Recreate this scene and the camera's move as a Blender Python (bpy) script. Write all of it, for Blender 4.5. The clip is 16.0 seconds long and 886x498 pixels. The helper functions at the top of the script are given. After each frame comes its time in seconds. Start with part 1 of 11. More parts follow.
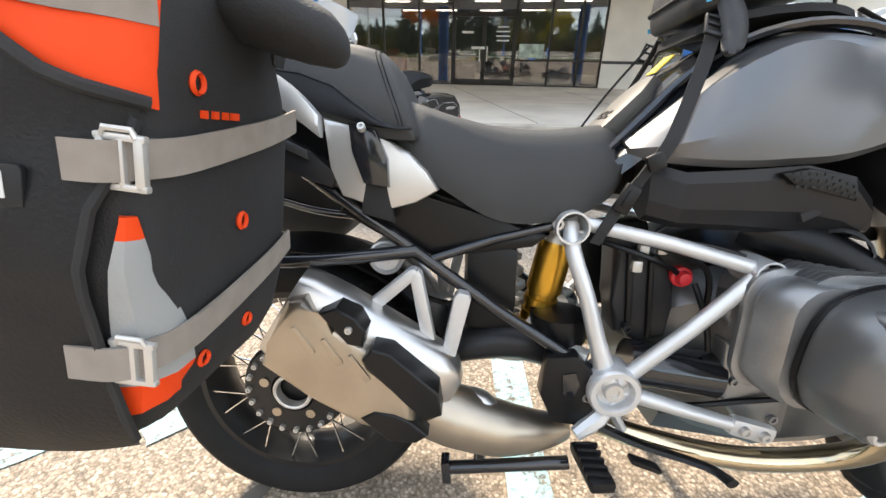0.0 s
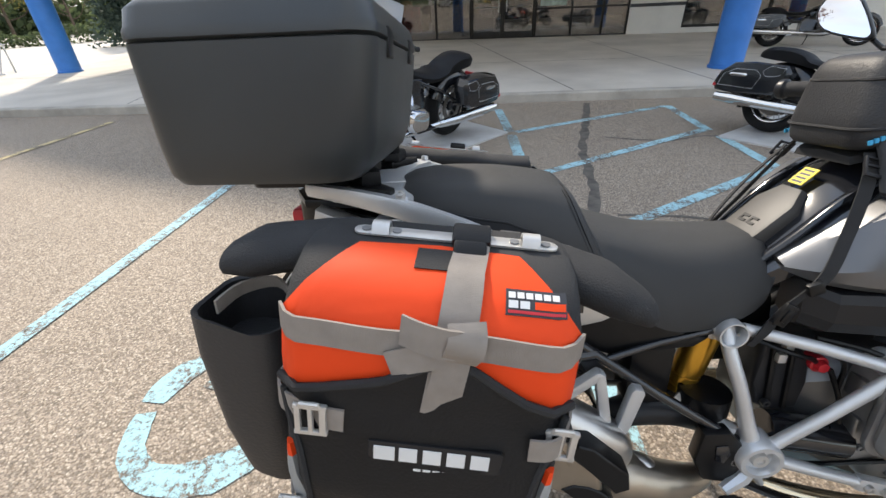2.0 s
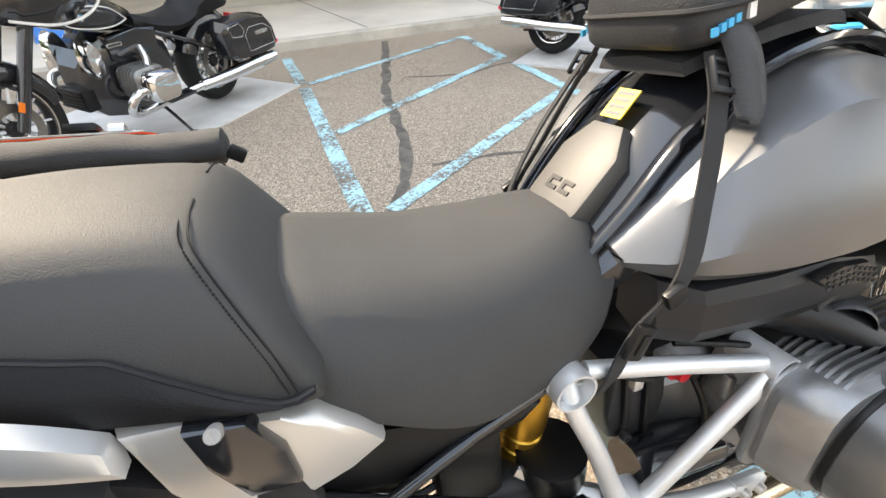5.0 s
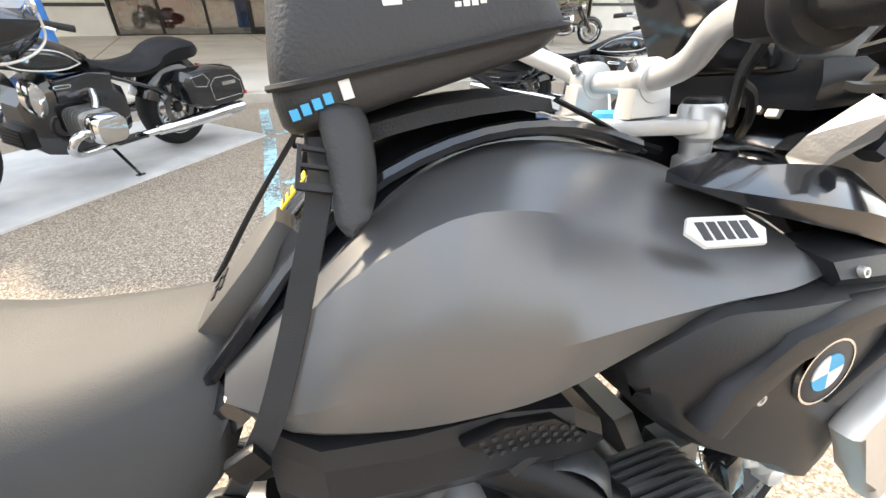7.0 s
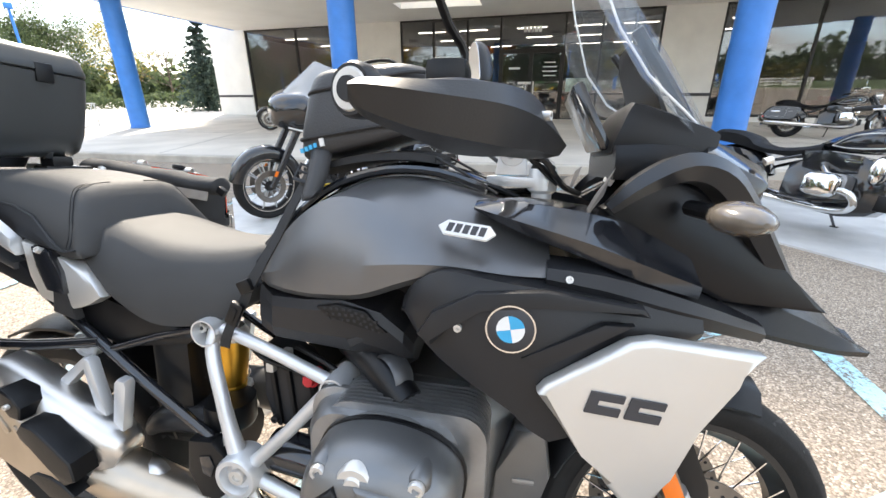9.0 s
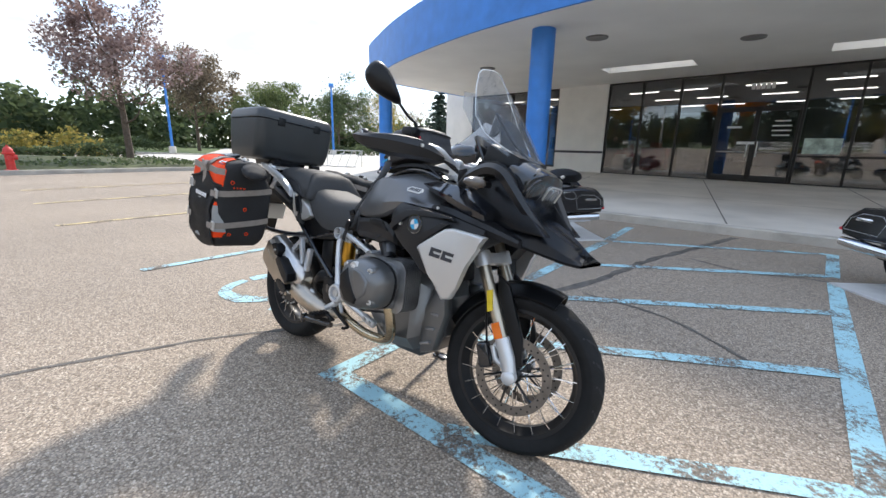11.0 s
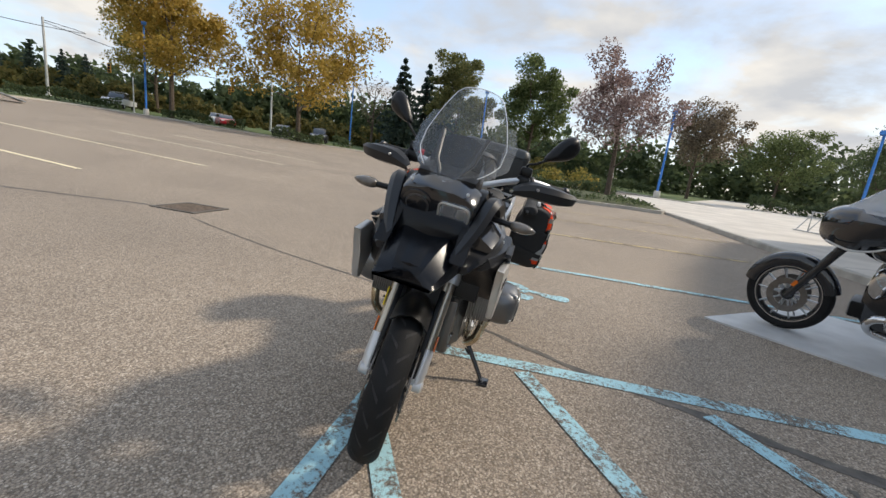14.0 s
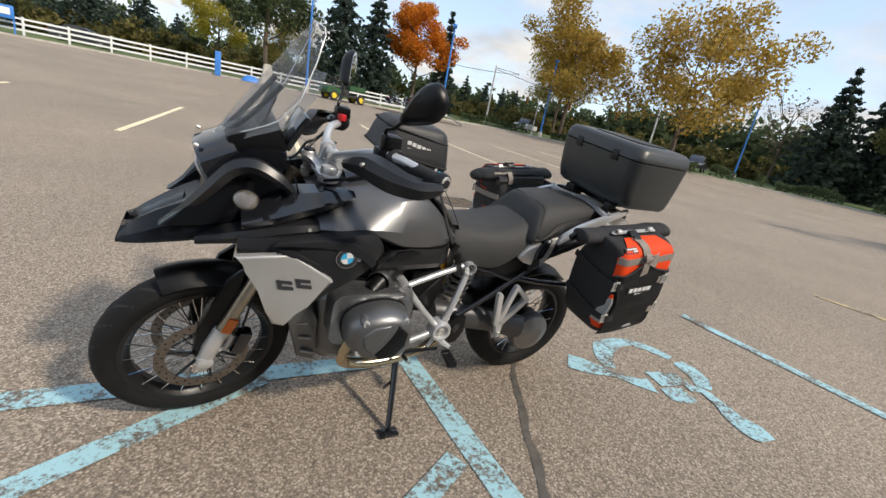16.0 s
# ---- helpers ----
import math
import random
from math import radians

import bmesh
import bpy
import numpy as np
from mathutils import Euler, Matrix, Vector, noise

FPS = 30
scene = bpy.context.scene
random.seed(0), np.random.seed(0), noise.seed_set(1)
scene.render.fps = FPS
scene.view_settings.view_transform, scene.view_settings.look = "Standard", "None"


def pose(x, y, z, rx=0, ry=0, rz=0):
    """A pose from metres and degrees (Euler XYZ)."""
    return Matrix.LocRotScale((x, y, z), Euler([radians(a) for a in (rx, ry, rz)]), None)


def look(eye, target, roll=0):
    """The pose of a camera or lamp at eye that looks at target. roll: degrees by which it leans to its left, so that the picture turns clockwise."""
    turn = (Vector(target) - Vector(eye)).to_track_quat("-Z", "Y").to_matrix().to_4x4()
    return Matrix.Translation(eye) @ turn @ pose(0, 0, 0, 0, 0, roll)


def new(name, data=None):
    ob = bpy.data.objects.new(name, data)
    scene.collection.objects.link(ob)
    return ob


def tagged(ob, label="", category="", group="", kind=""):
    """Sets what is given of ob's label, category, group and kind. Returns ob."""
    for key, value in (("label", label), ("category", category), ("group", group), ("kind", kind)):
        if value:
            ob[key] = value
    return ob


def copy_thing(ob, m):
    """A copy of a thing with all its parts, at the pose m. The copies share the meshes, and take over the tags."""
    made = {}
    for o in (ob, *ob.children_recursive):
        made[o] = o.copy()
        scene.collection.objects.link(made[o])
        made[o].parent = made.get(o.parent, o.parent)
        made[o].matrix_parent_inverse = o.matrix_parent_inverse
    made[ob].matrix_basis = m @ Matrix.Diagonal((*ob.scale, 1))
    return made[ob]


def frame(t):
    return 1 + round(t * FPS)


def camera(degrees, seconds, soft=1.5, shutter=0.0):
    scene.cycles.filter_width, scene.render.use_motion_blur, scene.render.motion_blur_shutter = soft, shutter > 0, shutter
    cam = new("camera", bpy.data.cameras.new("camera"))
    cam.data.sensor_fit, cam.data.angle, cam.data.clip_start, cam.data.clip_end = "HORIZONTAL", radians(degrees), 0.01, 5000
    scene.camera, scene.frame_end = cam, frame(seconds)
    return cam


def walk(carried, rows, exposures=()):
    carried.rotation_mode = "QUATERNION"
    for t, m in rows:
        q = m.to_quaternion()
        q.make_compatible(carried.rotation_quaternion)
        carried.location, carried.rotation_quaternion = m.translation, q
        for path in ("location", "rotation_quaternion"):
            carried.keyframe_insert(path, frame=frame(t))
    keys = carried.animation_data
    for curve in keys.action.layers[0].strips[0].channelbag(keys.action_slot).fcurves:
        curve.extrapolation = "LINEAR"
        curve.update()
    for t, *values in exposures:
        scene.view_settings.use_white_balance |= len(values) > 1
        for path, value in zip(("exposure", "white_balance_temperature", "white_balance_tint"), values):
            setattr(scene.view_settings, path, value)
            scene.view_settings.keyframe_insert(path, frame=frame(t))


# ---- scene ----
cam = camera(94.2, 16.0)
PATH = [
    (0, (0.334, -0.737, 1.004), (0.264, 1.087, 0.187), 1.0),
    (0.5, (0.188, -0.799, 1.114), (0.074, 1.002, 0.251), 0.1),
    (1, (0.076, -0.83, 1.178), (-0.079, 0.942, 0.265), -1.1),
    (1.5, (-0.001, -0.827, 1.245), (-0.174, 0.92, 0.286), -1.4),
    (2, (0.001, -0.742, 1.355), (-0.149, 0.978, 0.346), -2.7),
    (2.5, (0.036, -0.563, 1.376), (-0.062, 1.093, 0.259), -4.0),
    (3, (0.049, -0.418, 1.34), (0.047, 1.18, 0.136), -5.2),
    (3.5, (0.068, -0.339, 1.288), (0.199, 1.218, 0.039), -5.6),
    (4, (0.119, -0.299, 1.247), (0.389, 1.228, -0.016), -5.5),
    (4.5, (0.196, -0.297, 1.226), (0.597, 1.213, -0.023), -4.5),
    (5, (0.296, -0.291, 1.208), (0.802, 1.207, -0.016), -3.5),
    (5.2, (0.347, -0.288, 1.211), (0.893, 1.205, -0.002), -3.0),
    (7.3, (0.766, -0.311, 1.185), (1.306, 1.349, 0.209), 1.0),
    (7.5, (0.786, -0.325, 1.189), (1.25, 1.375, 0.243), 0.9),
    (8, (0.841, -0.419, 1.201), (1.049, 1.376, 0.344), 0.5),
    (8.2, (0.88, -0.47, 1.212), (0.966, 1.351, 0.389), 0.2),
    (10.5, (1.955, -1.174, 1.2), (0.905, 0.444, 0.671), 0.8),
    (11, (2.227, -1.295, 1.178), (0.992, 0.204, 0.703), 1.4),
    (11.5, (2.541, -1.295, 1.175), (1.129, 0.052, 0.734), 2.5),
    (12, (2.854, -1.159, 1.173), (1.253, -0.032, 0.765), 3.3),
    (12.5, (3.053, -0.809, 1.173), (1.279, 0.027, 0.78), 4.2),
    (13, (3.126, -0.409, 1.161), (1.224, 0.073, 0.776), 5.2),
    (13.5, (3.111, 0.04, 1.173), (1.15, 0.09, 0.78), 6.0),
    (14, (2.972, 0.489, 1.188), (1.053, 0.111, 0.768), 7.1),
    (14.5, (2.749, 0.917, 1.203), (0.966, 0.137, 0.743), 8.1),
    (15, (2.364, 1.28, 1.19), (0.811, 0.123, 0.692), 8.5),
    (15.5, (1.926, 1.519, 1.222), (0.652, 0.073, 0.688), 9.5),
    (16, (1.498, 1.653, 1.256), (0.514, 0.007, 0.689), 10.7),
]
walk(cam, [(t, look(eye, target, roll)) for t, eye, target, roll in PATH], exposures=[(0, 2.88, 7550, 10), (0.5, 2.62, 7450, 10), (1, 2.2, 7350, 10), (1.5, 2.04, 7300, 10), (2.2, 2.08, 7050, 10), (2.7, 2.32, 7150, 10), (3.5, 2.8, 7750, 10), (5.2, 3.12, 8000, 10), (7.3, 3.25, 7950, 10), (8.2, 3.22, 7700, 10), (10.3, 2.33, 6500, 10), (11.5, 1.97, 6550, 10), (13, 1.62, 6850, 10), (14, 1.4, 7050, 10), (16, 1.45, 7050, 10)])

# ---------------------------------------------------------------- light
SUN_AZ, SUN_EL = radians(120.5), radians(39.5)
world = bpy.data.worlds.new("sky")
scene.world = world
world.use_nodes = True
wn, wl = world.node_tree.nodes, world.node_tree.links
sky = wn.new("ShaderNodeTexSky")
sky.sky_type = "NISHITA"
sky.sun_disc = False
sky.sun_elevation = SUN_EL
sky.sun_rotation = radians(90) - SUN_AZ
sky.air_density, sky.dust_density, sky.ozone_density = 1.0, 0.45, 1.2
w_geo = wn.new("ShaderNodeTexCoord")
w_sep = wn.new("ShaderNodeSeparateXYZ")
wl.new(w_geo.outputs["Generated"], w_sep.inputs[0])
w_add = wn.new("ShaderNodeMath")
w_add.operation = "ADD"
w_add.inputs[1].default_value = 0.22
wl.new(w_sep.outputs["Z"], w_add.inputs[0])
w_div = wn.new("ShaderNodeVectorMath")
w_div.operation = "DIVIDE"
wl.new(w_geo.outputs["Generated"], w_div.inputs[0])
wl.new(w_add.outputs[0], w_div.inputs[1])
w_noise = wn.new("ShaderNodeTexNoise")
w_noise.inputs["Scale"].default_value = 1.5
w_noise.inputs["Detail"].default_value = 7
w_noise.inputs["Roughness"].default_value = 0.55
w_noise.inputs["Distortion"].default_value = 0.25
wl.new(w_div.outputs[0], w_noise.inputs["Vector"])
w_ramp = wn.new("ShaderNodeValToRGB")
w_ramp.color_ramp.elements[0].position, w_ramp.color_ramp.elements[1].position = 0.41, 0.60
wl.new(w_noise.outputs["Fac"], w_ramp.inputs[0])
w_noise2 = wn.new("ShaderNodeTexNoise")
w_noise2.inputs["Scale"].default_value = 2.3
w_noise2.inputs["Detail"].default_value = 6
wl.new(w_div.outputs[0], w_noise2.inputs["Vector"])
w_cloud = wn.new("ShaderNodeValToRGB")
w_cloud.color_ramp.elements[0].position, w_cloud.color_ramp.elements[0].color = 0.38, (1.06, 1.14, 1.28, 1)
w_cloud.color_ramp.elements[1].position, w_cloud.color_ramp.elements[1].color = 0.62, (1.56, 1.57, 1.58, 1)
wl.new(w_noise2.outputs["Fac"], w_cloud.inputs[0])
w_mix = wn.new("ShaderNodeMix")
w_mix.data_type = "RGBA"
wl.new(w_ramp.outputs["Color"], w_mix.inputs["Factor"])
w_haze = wn.new("ShaderNodeMix")
w_haze.data_type = "RGBA"
w_haze.inputs["Factor"].default_value = 0.80
w_haze.inputs["B"].default_value = (0.74, 0.98, 1.36, 1)
wl.new(sky.outputs[0], w_haze.inputs["A"])
wl.new(w_haze.outputs["Result"], w_mix.inputs["A"])
wl.new(w_cloud.outputs["Color"], w_mix.inputs["B"])
wl.new(w_mix.outputs["Result"], wn["Background"].inputs["Color"])
wn["Background"].inputs["Strength"].default_value = 0.215

sun_data = bpy.data.lights.new("sun", "SUN")
sun_data.energy, sun_data.angle, sun_data.color = 1.25, radians(4.5), (1.0, 0.93, 0.84)
sun = new("sun", sun_data)
to_sun = Vector((math.cos(SUN_EL) * math.cos(SUN_AZ), math.cos(SUN_EL) * math.sin(SUN_AZ), math.sin(SUN_EL)))
sun.matrix_world = look(to_sun * 60, (0, 0, 0))

# ---------------------------------------------------------------- materials
def mat(name, color, rough=0.5, metal=0.0, vary=0.15, scale=8.0, bump=0.0, bump_scale=60.0, fine=0.0, coat=0.0, spec=0.5, coords="Object", rvary=0.0):
    """A surface with colour that varies at two scales, and fine relief."""
    m = bpy.data.materials.new(name)
    m.use_nodes = True
    n, l = m.node_tree.nodes, m.node_tree.links
    b = n["Principled BSDF"]
    b.inputs["Roughness"].default_value, b.inputs["Metallic"].default_value = rough, metal
    b.inputs["Specular IOR Level"].default_value = spec
    b.inputs["Coat Weight"].default_value = coat
    b.inputs["Coat Roughness"].default_value = 0.08
    tc = n.new("ShaderNodeTexCoord")
    n1 = n.new("ShaderNodeTexNoise")
    n1.inputs["Scale"].default_value, n1.inputs["Detail"].default_value = scale, 5
    l.new(tc.outputs[coords], n1.inputs["Vector"])
    ramp = n.new("ShaderNodeValToRGB")
    ramp.color_ramp.elements[0].position, ramp.color_ramp.elements[1].position = 0.3, 0.7
    ramp.color_ramp.elements[0].color = (*[c * (1 - vary) for c in color], 1)
    ramp.color_ramp.elements[1].color = (*[min(1, c * (1 + vary)) for c in color], 1)
    l.new(n1.outputs["Fac"], ramp.inputs[0])
    out = ramp.outputs["Color"]
    if fine:
        n2 = n.new("ShaderNodeTexNoise")
        n2.inputs["Scale"].default_value, n2.inputs["Detail"].default_value = bump_scale, 3
        l.new(tc.outputs[coords], n2.inputs["Vector"])
        mx = n.new("ShaderNodeMix")
        mx.data_type, mx.blend_type = "RGBA", "MULTIPLY"
        mx.inputs["Factor"].default_value = fine
        l.new(out, mx.inputs["A"])
        l.new(n2.outputs["Fac"], mx.inputs["B"])
        out = mx.outputs["Result"]
    l.new(out, b.inputs["Base Color"])
    if rvary:
        mr = n.new("ShaderNodeMapRange")
        mr.inputs["To Min"].default_value, mr.inputs["To Max"].default_value = max(0, rough - rvary), min(1, rough + rvary)
        l.new(n1.outputs["Fac"], mr.inputs["Value"])
        l.new(mr.outputs[0], b.inputs["Roughness"])
    if bump:
        n3 = n.new("ShaderNodeTexNoise")
        n3.inputs["Scale"].default_value, n3.inputs["Detail"].default_value = bump_scale, 4
        l.new(tc.outputs[coords], n3.inputs["Vector"])
        bp = n.new("ShaderNodeBump")
        bp.inputs["Strength"].default_value, bp.inputs["Distance"].default_value = bump, 0.002
        l.new(n3.outputs["Fac"], bp.inputs["Height"])
        l.new(bp.outputs[0], b.inputs["Normal"])
    return m


def glass(name, color, rough=0.0, alpha=0.25, spec=0.5, ior=1.5):
    """A thin clear or tinted pane: part see-through, with a sharp gloss."""
    m = bpy.data.materials.new(name)
    m.use_nodes = True
    n, l = m.node_tree.nodes, m.node_tree.links
    b = n["Principled BSDF"]
    b.inputs["Base Color"].default_value = (*color, 1)
    b.inputs["Roughness"].default_value = rough
    b.inputs["Alpha"].default_value = alpha
    b.inputs["IOR"].default_value = ior
    b.inputs["Specular IOR Level"].default_value = spec
    return m


def asphalt():
    m = bpy.data.materials.new("asphalt")
    m.use_nodes = True
    n, l = m.node_tree.nodes, m.node_tree.links
    b = n["Principled BSDF"]
    b.inputs["Roughness"].default_value = 0.8
    b.inputs["Specular IOR Level"].default_value = 0.35
    tc = n.new("ShaderNodeTexCoord")
    vo = n.new("ShaderNodeTexVoronoi")
    vo.inputs["Scale"].default_value = 125
    l.new(tc.outputs["Object"], vo.inputs["Vector"])
    sep = n.new("ShaderNodeSeparateColor")
    l.new(vo.outputs["Color"], sep.inputs[0])
    stones = n.new("ShaderNodeValToRGB")
    e = stones.color_ramp.elements
    e[0].position, e[0].color = 0.0, (0.185, 0.156, 0.130, 1)
    e[1].position, e[1].color = 1.0, (0.56, 0.49, 0.41, 1)
    for p, c in ((0.35, (0.275, 0.231, 0.186, 1)), (0.7, (0.365, 0.302, 0.240, 1)), (0.9, (0.47, 0.395, 0.318, 1))):
        k = e.new(p)
        k.color = c
    l.new(sep.outputs[0], stones.inputs[0])
    tar = n.new("ShaderNodeValToRGB")
    tar.color_ramp.elements[0].position, tar.color_ramp.elements[0].color = 0.45, (1, 1, 1, 1)
    tar.color_ramp.elements[1].position, tar.color_ramp.elements[1].color = 0.75, (0.6, 0.57, 0.54, 1)
    l.new(vo.outputs["Distance"], tar.inputs[0])
    mx = n.new("ShaderNodeMix")
    mx.data_type, mx.blend_type = "RGBA", "MULTIPLY"
    mx.inputs["Factor"].default_value = 1
    l.new(stones.outputs["Color"], mx.inputs["A"])
    l.new(tar.outputs["Color"], mx.inputs["B"])
    big = n.new("ShaderNodeTexNoise")
    big.inputs["Scale"].default_value, big.inputs["Detail"].default_value = 0.35, 6
    l.new(tc.outputs["Object"], big.inputs["Vector"])
    stain = n.new("ShaderNodeValToRGB")
    stain.color_ramp.elements[0].position, stain.color_ramp.elements[0].color = 0.3, (0.90, 0.89, 0.88, 1)
    stain.color_ramp.elements[1].position, stain.color_ramp.elements[1].color = 0.65, (1.12, 1.10, 1.07, 1)
    l.new(big.outputs["Fac"], stain.inputs[0])
    mx2 = n.new("ShaderNodeMix")
    mx2.data_type, mx2.blend_type = "RGBA", "MULTIPLY"
    mx2.inputs["Factor"].default_value = 1
    l.new(mx.outputs["Result"], mx2.inputs["A"])
    l.new(stain.outputs["Color"], mx2.inputs["B"])
    l.new(mx2.outputs["Result"], b.inputs["Base Color"])
    bp = n.new("ShaderNodeBump")
    bp.inputs["Strength"].default_value, bp.inputs["Distance"].default_value = 0.24, 0.004
    bp.invert = True
    l.new(vo.outputs["Distance"], bp.inputs["Height"])
    l.new(bp.outputs[0], b.inputs["Normal"])
    return m, n, l, mx2.outputs["Result"], tc


M_ASPHALT = asphalt()[0]


def worn_paint(name, color, wear=0.665):
    m, n, l, road, tc = asphalt()
    m.name = name
    b = n["Principled BSDF"]
    w1 = n.new("ShaderNodeTexNoise")
    w1.inputs["Scale"].default_value, w1.inputs["Detail"].default_value, w1.inputs["Roughness"].default_value = 34, 10, 0.85
    l.new(tc.outputs["Object"], w1.inputs["Vector"])
    w2 = n.new("ShaderNodeTexNoise")
    w2.inputs["Scale"].default_value, w2.inputs["Detail"].default_value = 3.5, 3
    l.new(tc.outputs["Object"], w2.inputs["Vector"])
    ad = n.new("ShaderNodeMath")
    ad.operation = "MULTIPLY_ADD"
    ad.inputs[1].default_value = 0.45
    l.new(w2.outputs["Fac"], ad.inputs[0])
    l.new(w1.outputs["Fac"], ad.inputs[2])
    rp = n.new("ShaderNodeValToRGB")
    rp.color_ramp.elements[0].position, rp.color_ramp.elements[1].position = wear, wear + 0.07
    l.new(ad.outputs[0], rp.inputs[0])
    mx = n.new("ShaderNodeMix")
    mx.data_type = "RGBA"
    l.new(rp.outputs["Color"], mx.inputs["Factor"])
    pit = n.new("ShaderNodeMix")
    pit.data_type, pit.blend_type = "RGBA", "MULTIPLY"
    pit.inputs["Factor"].default_value = 1
    l.new(road, pit.inputs["A"])
    pit.inputs["B"].default_value = (0.55, 0.56, 0.58, 1)
    l.new(pit.outputs["Result"], mx.inputs["A"])
    mx.inputs["B"].default_value = (*color, 1)
    l.new(mx.outputs["Result"], b.inputs["Base Color"])
    return m


M_PAINT_BLUE = worn_paint("worn_blue_paint", (0.36, 0.60, 0.66))
M_PAINT_YELLOW = worn_paint("worn_yellow_paint", (0.66, 0.52, 0.28))
M_PAINT_CREAM = worn_paint("faded_cream_paint", (0.82, 0.72, 0.50), 0.58)
M_TAR = mat("tar_crack", (0.105, 0.092, 0.078), 0.7, vary=0.4, scale=12, bump=0.6, bump_scale=80)
M_CONCRETE = mat("concrete", (0.66, 0.61, 0.54), 0.85, vary=0.14, scale=0.9, bump=0.3, bump_scale=120, fine=0.25)
M_CURB = mat("curb_concrete", (0.50, 0.46, 0.40), 0.9, vary=0.2, scale=3, bump=0.4, bump_scale=90, fine=0.3)
M_PLATE = mat("grey_diamond_plate", (0.58, 0.575, 0.56), 0.55, metal=0.2, vary=0.12, scale=4, bump=0.8, bump_scale=110)
M_STUCCO = mat("painted_block_wall", (0.78, 0.755, 0.70), 0.85, vary=0.06, scale=1.5, bump=0.25, bump_scale=60)
M_STRIPE = mat("dark_wall_stripe", (0.05, 0.05, 0.055), 0.6, scale=4)
M_SOFFIT = mat("plaster_soffit", (0.84, 0.82, 0.775), 0.9, vary=0.05, scale=0.6, bump=0.1, bump_scale=40)
M_BLUE = mat("blue_painted_metal", (0.035, 0.20, 0.60), 0.42, vary=0.12, scale=2.5, bump=0.05, bump_scale=30)
M_FRAME_DARK = mat("dark_bronze_aluminium", (0.030, 0.028, 0.026), 0.4, metal=0.4, scale=5)
M_PANE = glass("store_glass", (0.02, 0.024, 0.026), 0.02, 0.5, 0.8, 2.2)
M_WHITE = mat("white_paint", (0.78, 0.78, 0.76), 0.5, vary=0.05)
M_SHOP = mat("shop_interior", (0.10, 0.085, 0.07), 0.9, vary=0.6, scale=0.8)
M_RED = mat("red_enamel", (0.55, 0.035, 0.03), 0.45, scale=10)
M_MULCH = mat("mulch_and_grass", (0.075, 0.085, 0.035), 0.95, vary=0.5, scale=2.0, bump=0.8, bump_scale=25)
M_GRASS = mat("grass_verge", (0.085, 0.12, 0.035), 0.95, vary=0.35, scale=0.3, bump=0.6, bump_scale=12)
M_BARK = mat("bark", (0.10, 0.075, 0.055), 0.95, vary=0.35, scale=9, bump=0.8, bump_scale=30)


def leaf_mat(name, c1, c2):
    m = bpy.data.materials.new(name)
    m.use_nodes = True
    n, l = m.node_tree.nodes, m.node_tree.links
    b = n["Principled BSDF"]
    b.inputs["Roughness"].default_value = 0.75
    b.inputs["Specular IOR Level"].default_value = 0.2
    g = n.new("ShaderNodeNewGeometry")
    r = n.new("ShaderNodeValToRGB")
    r.color_ramp.elements[0].color, r.color_ramp.elements[1].color = (*c1, 1), (*c2, 1)
    l.new(g.outputs["Random Per Island"], r.inputs[0])
    l.new(r.outputs["Color"], b.inputs["Base Color"])
    tr = n.new("ShaderNodeBsdfTranslucent")
    l.new(r.outputs["Color"], tr.inputs["Color"])
    ms = n.new("ShaderNodeMixShader")
    ms.inputs[0].default_value = 0.5
    l.new(b.outputs[0], ms.inputs[1])
    l.new(tr.outputs[0], ms.inputs[2])
    l.new(ms.outputs[0], n["Material Output"].inputs["Surface"])
    return m


L_GREEN = leaf_mat("green_leaves", (0.075, 0.105, 0.045), (0.19, 0.225, 0.09))
L_DARK = leaf_mat("dark_leaves", (0.058, 0.082, 0.045), (0.13, 0.165, 0.075))
L_SPRUCE = leaf_mat("spruce_needles", (0.036, 0.056, 0.048), (0.09, 0.125, 0.10))
L_GOLD = leaf_mat("golden_leaves", (0.26, 0.185, 0.04), (0.55, 0.37, 0.09))
L_MIXED = leaf_mat("turning_leaves", (0.15, 0.155, 0.045), (0.40, 0.31, 0.085))
L_ORANGE = leaf_mat("orange_leaves", (0.42, 0.12, 0.015), (0.75, 0.28, 0.03))
L_RUST = leaf_mat("rust_leaves", (0.12, 0.095, 0.07), (0.26, 0.21, 0.15))
L_UNDER = leaf_mat("undergrowth_leaves", (0.055, 0.065, 0.025), (0.24, 0.20, 0.07))
L_PINK = leaf_mat("pinkish_leaves", (0.19, 0.125, 0.115), (0.40, 0.31, 0.29))
L_HALF = leaf_mat("half_turned_leaves", (0.085, 0.105, 0.045), (0.25, 0.235, 0.09))
L_YELLOW = leaf_mat("yellow_shrub_leaves", (0.30, 0.26, 0.03), (0.55, 0.48, 0.08))

# ---------------------------------------------------------------- shape tools
def mesh_of(bm, name, smooth=None):
    bmesh.ops.recalc_face_normals(bm, faces=bm.faces)
    me = bpy.data.meshes.new(name)
    bm.to_mesh(me)
    bm.free()
    if smooth is not None:
        me.shade_smooth()
        me.set_sharp_from_angle(angle=radians(smooth))
    return me


def thing(name, label, category, group="", kind="", at=None):
    ob = new(name)
    ob.empty_display_size = 0.1
    if at is not None:
        ob.matrix_world = at
    return tagged(ob, label, category, group, kind)


def part(name, bm, material, parent=None, label="", smooth=40):
    ob = new(name, mesh_of(bm, name, smooth))
    ob.data.materials.append(material)
    if parent is not None:
        ob.parent = parent
    if label:
        ob["label"] = label
    return ob


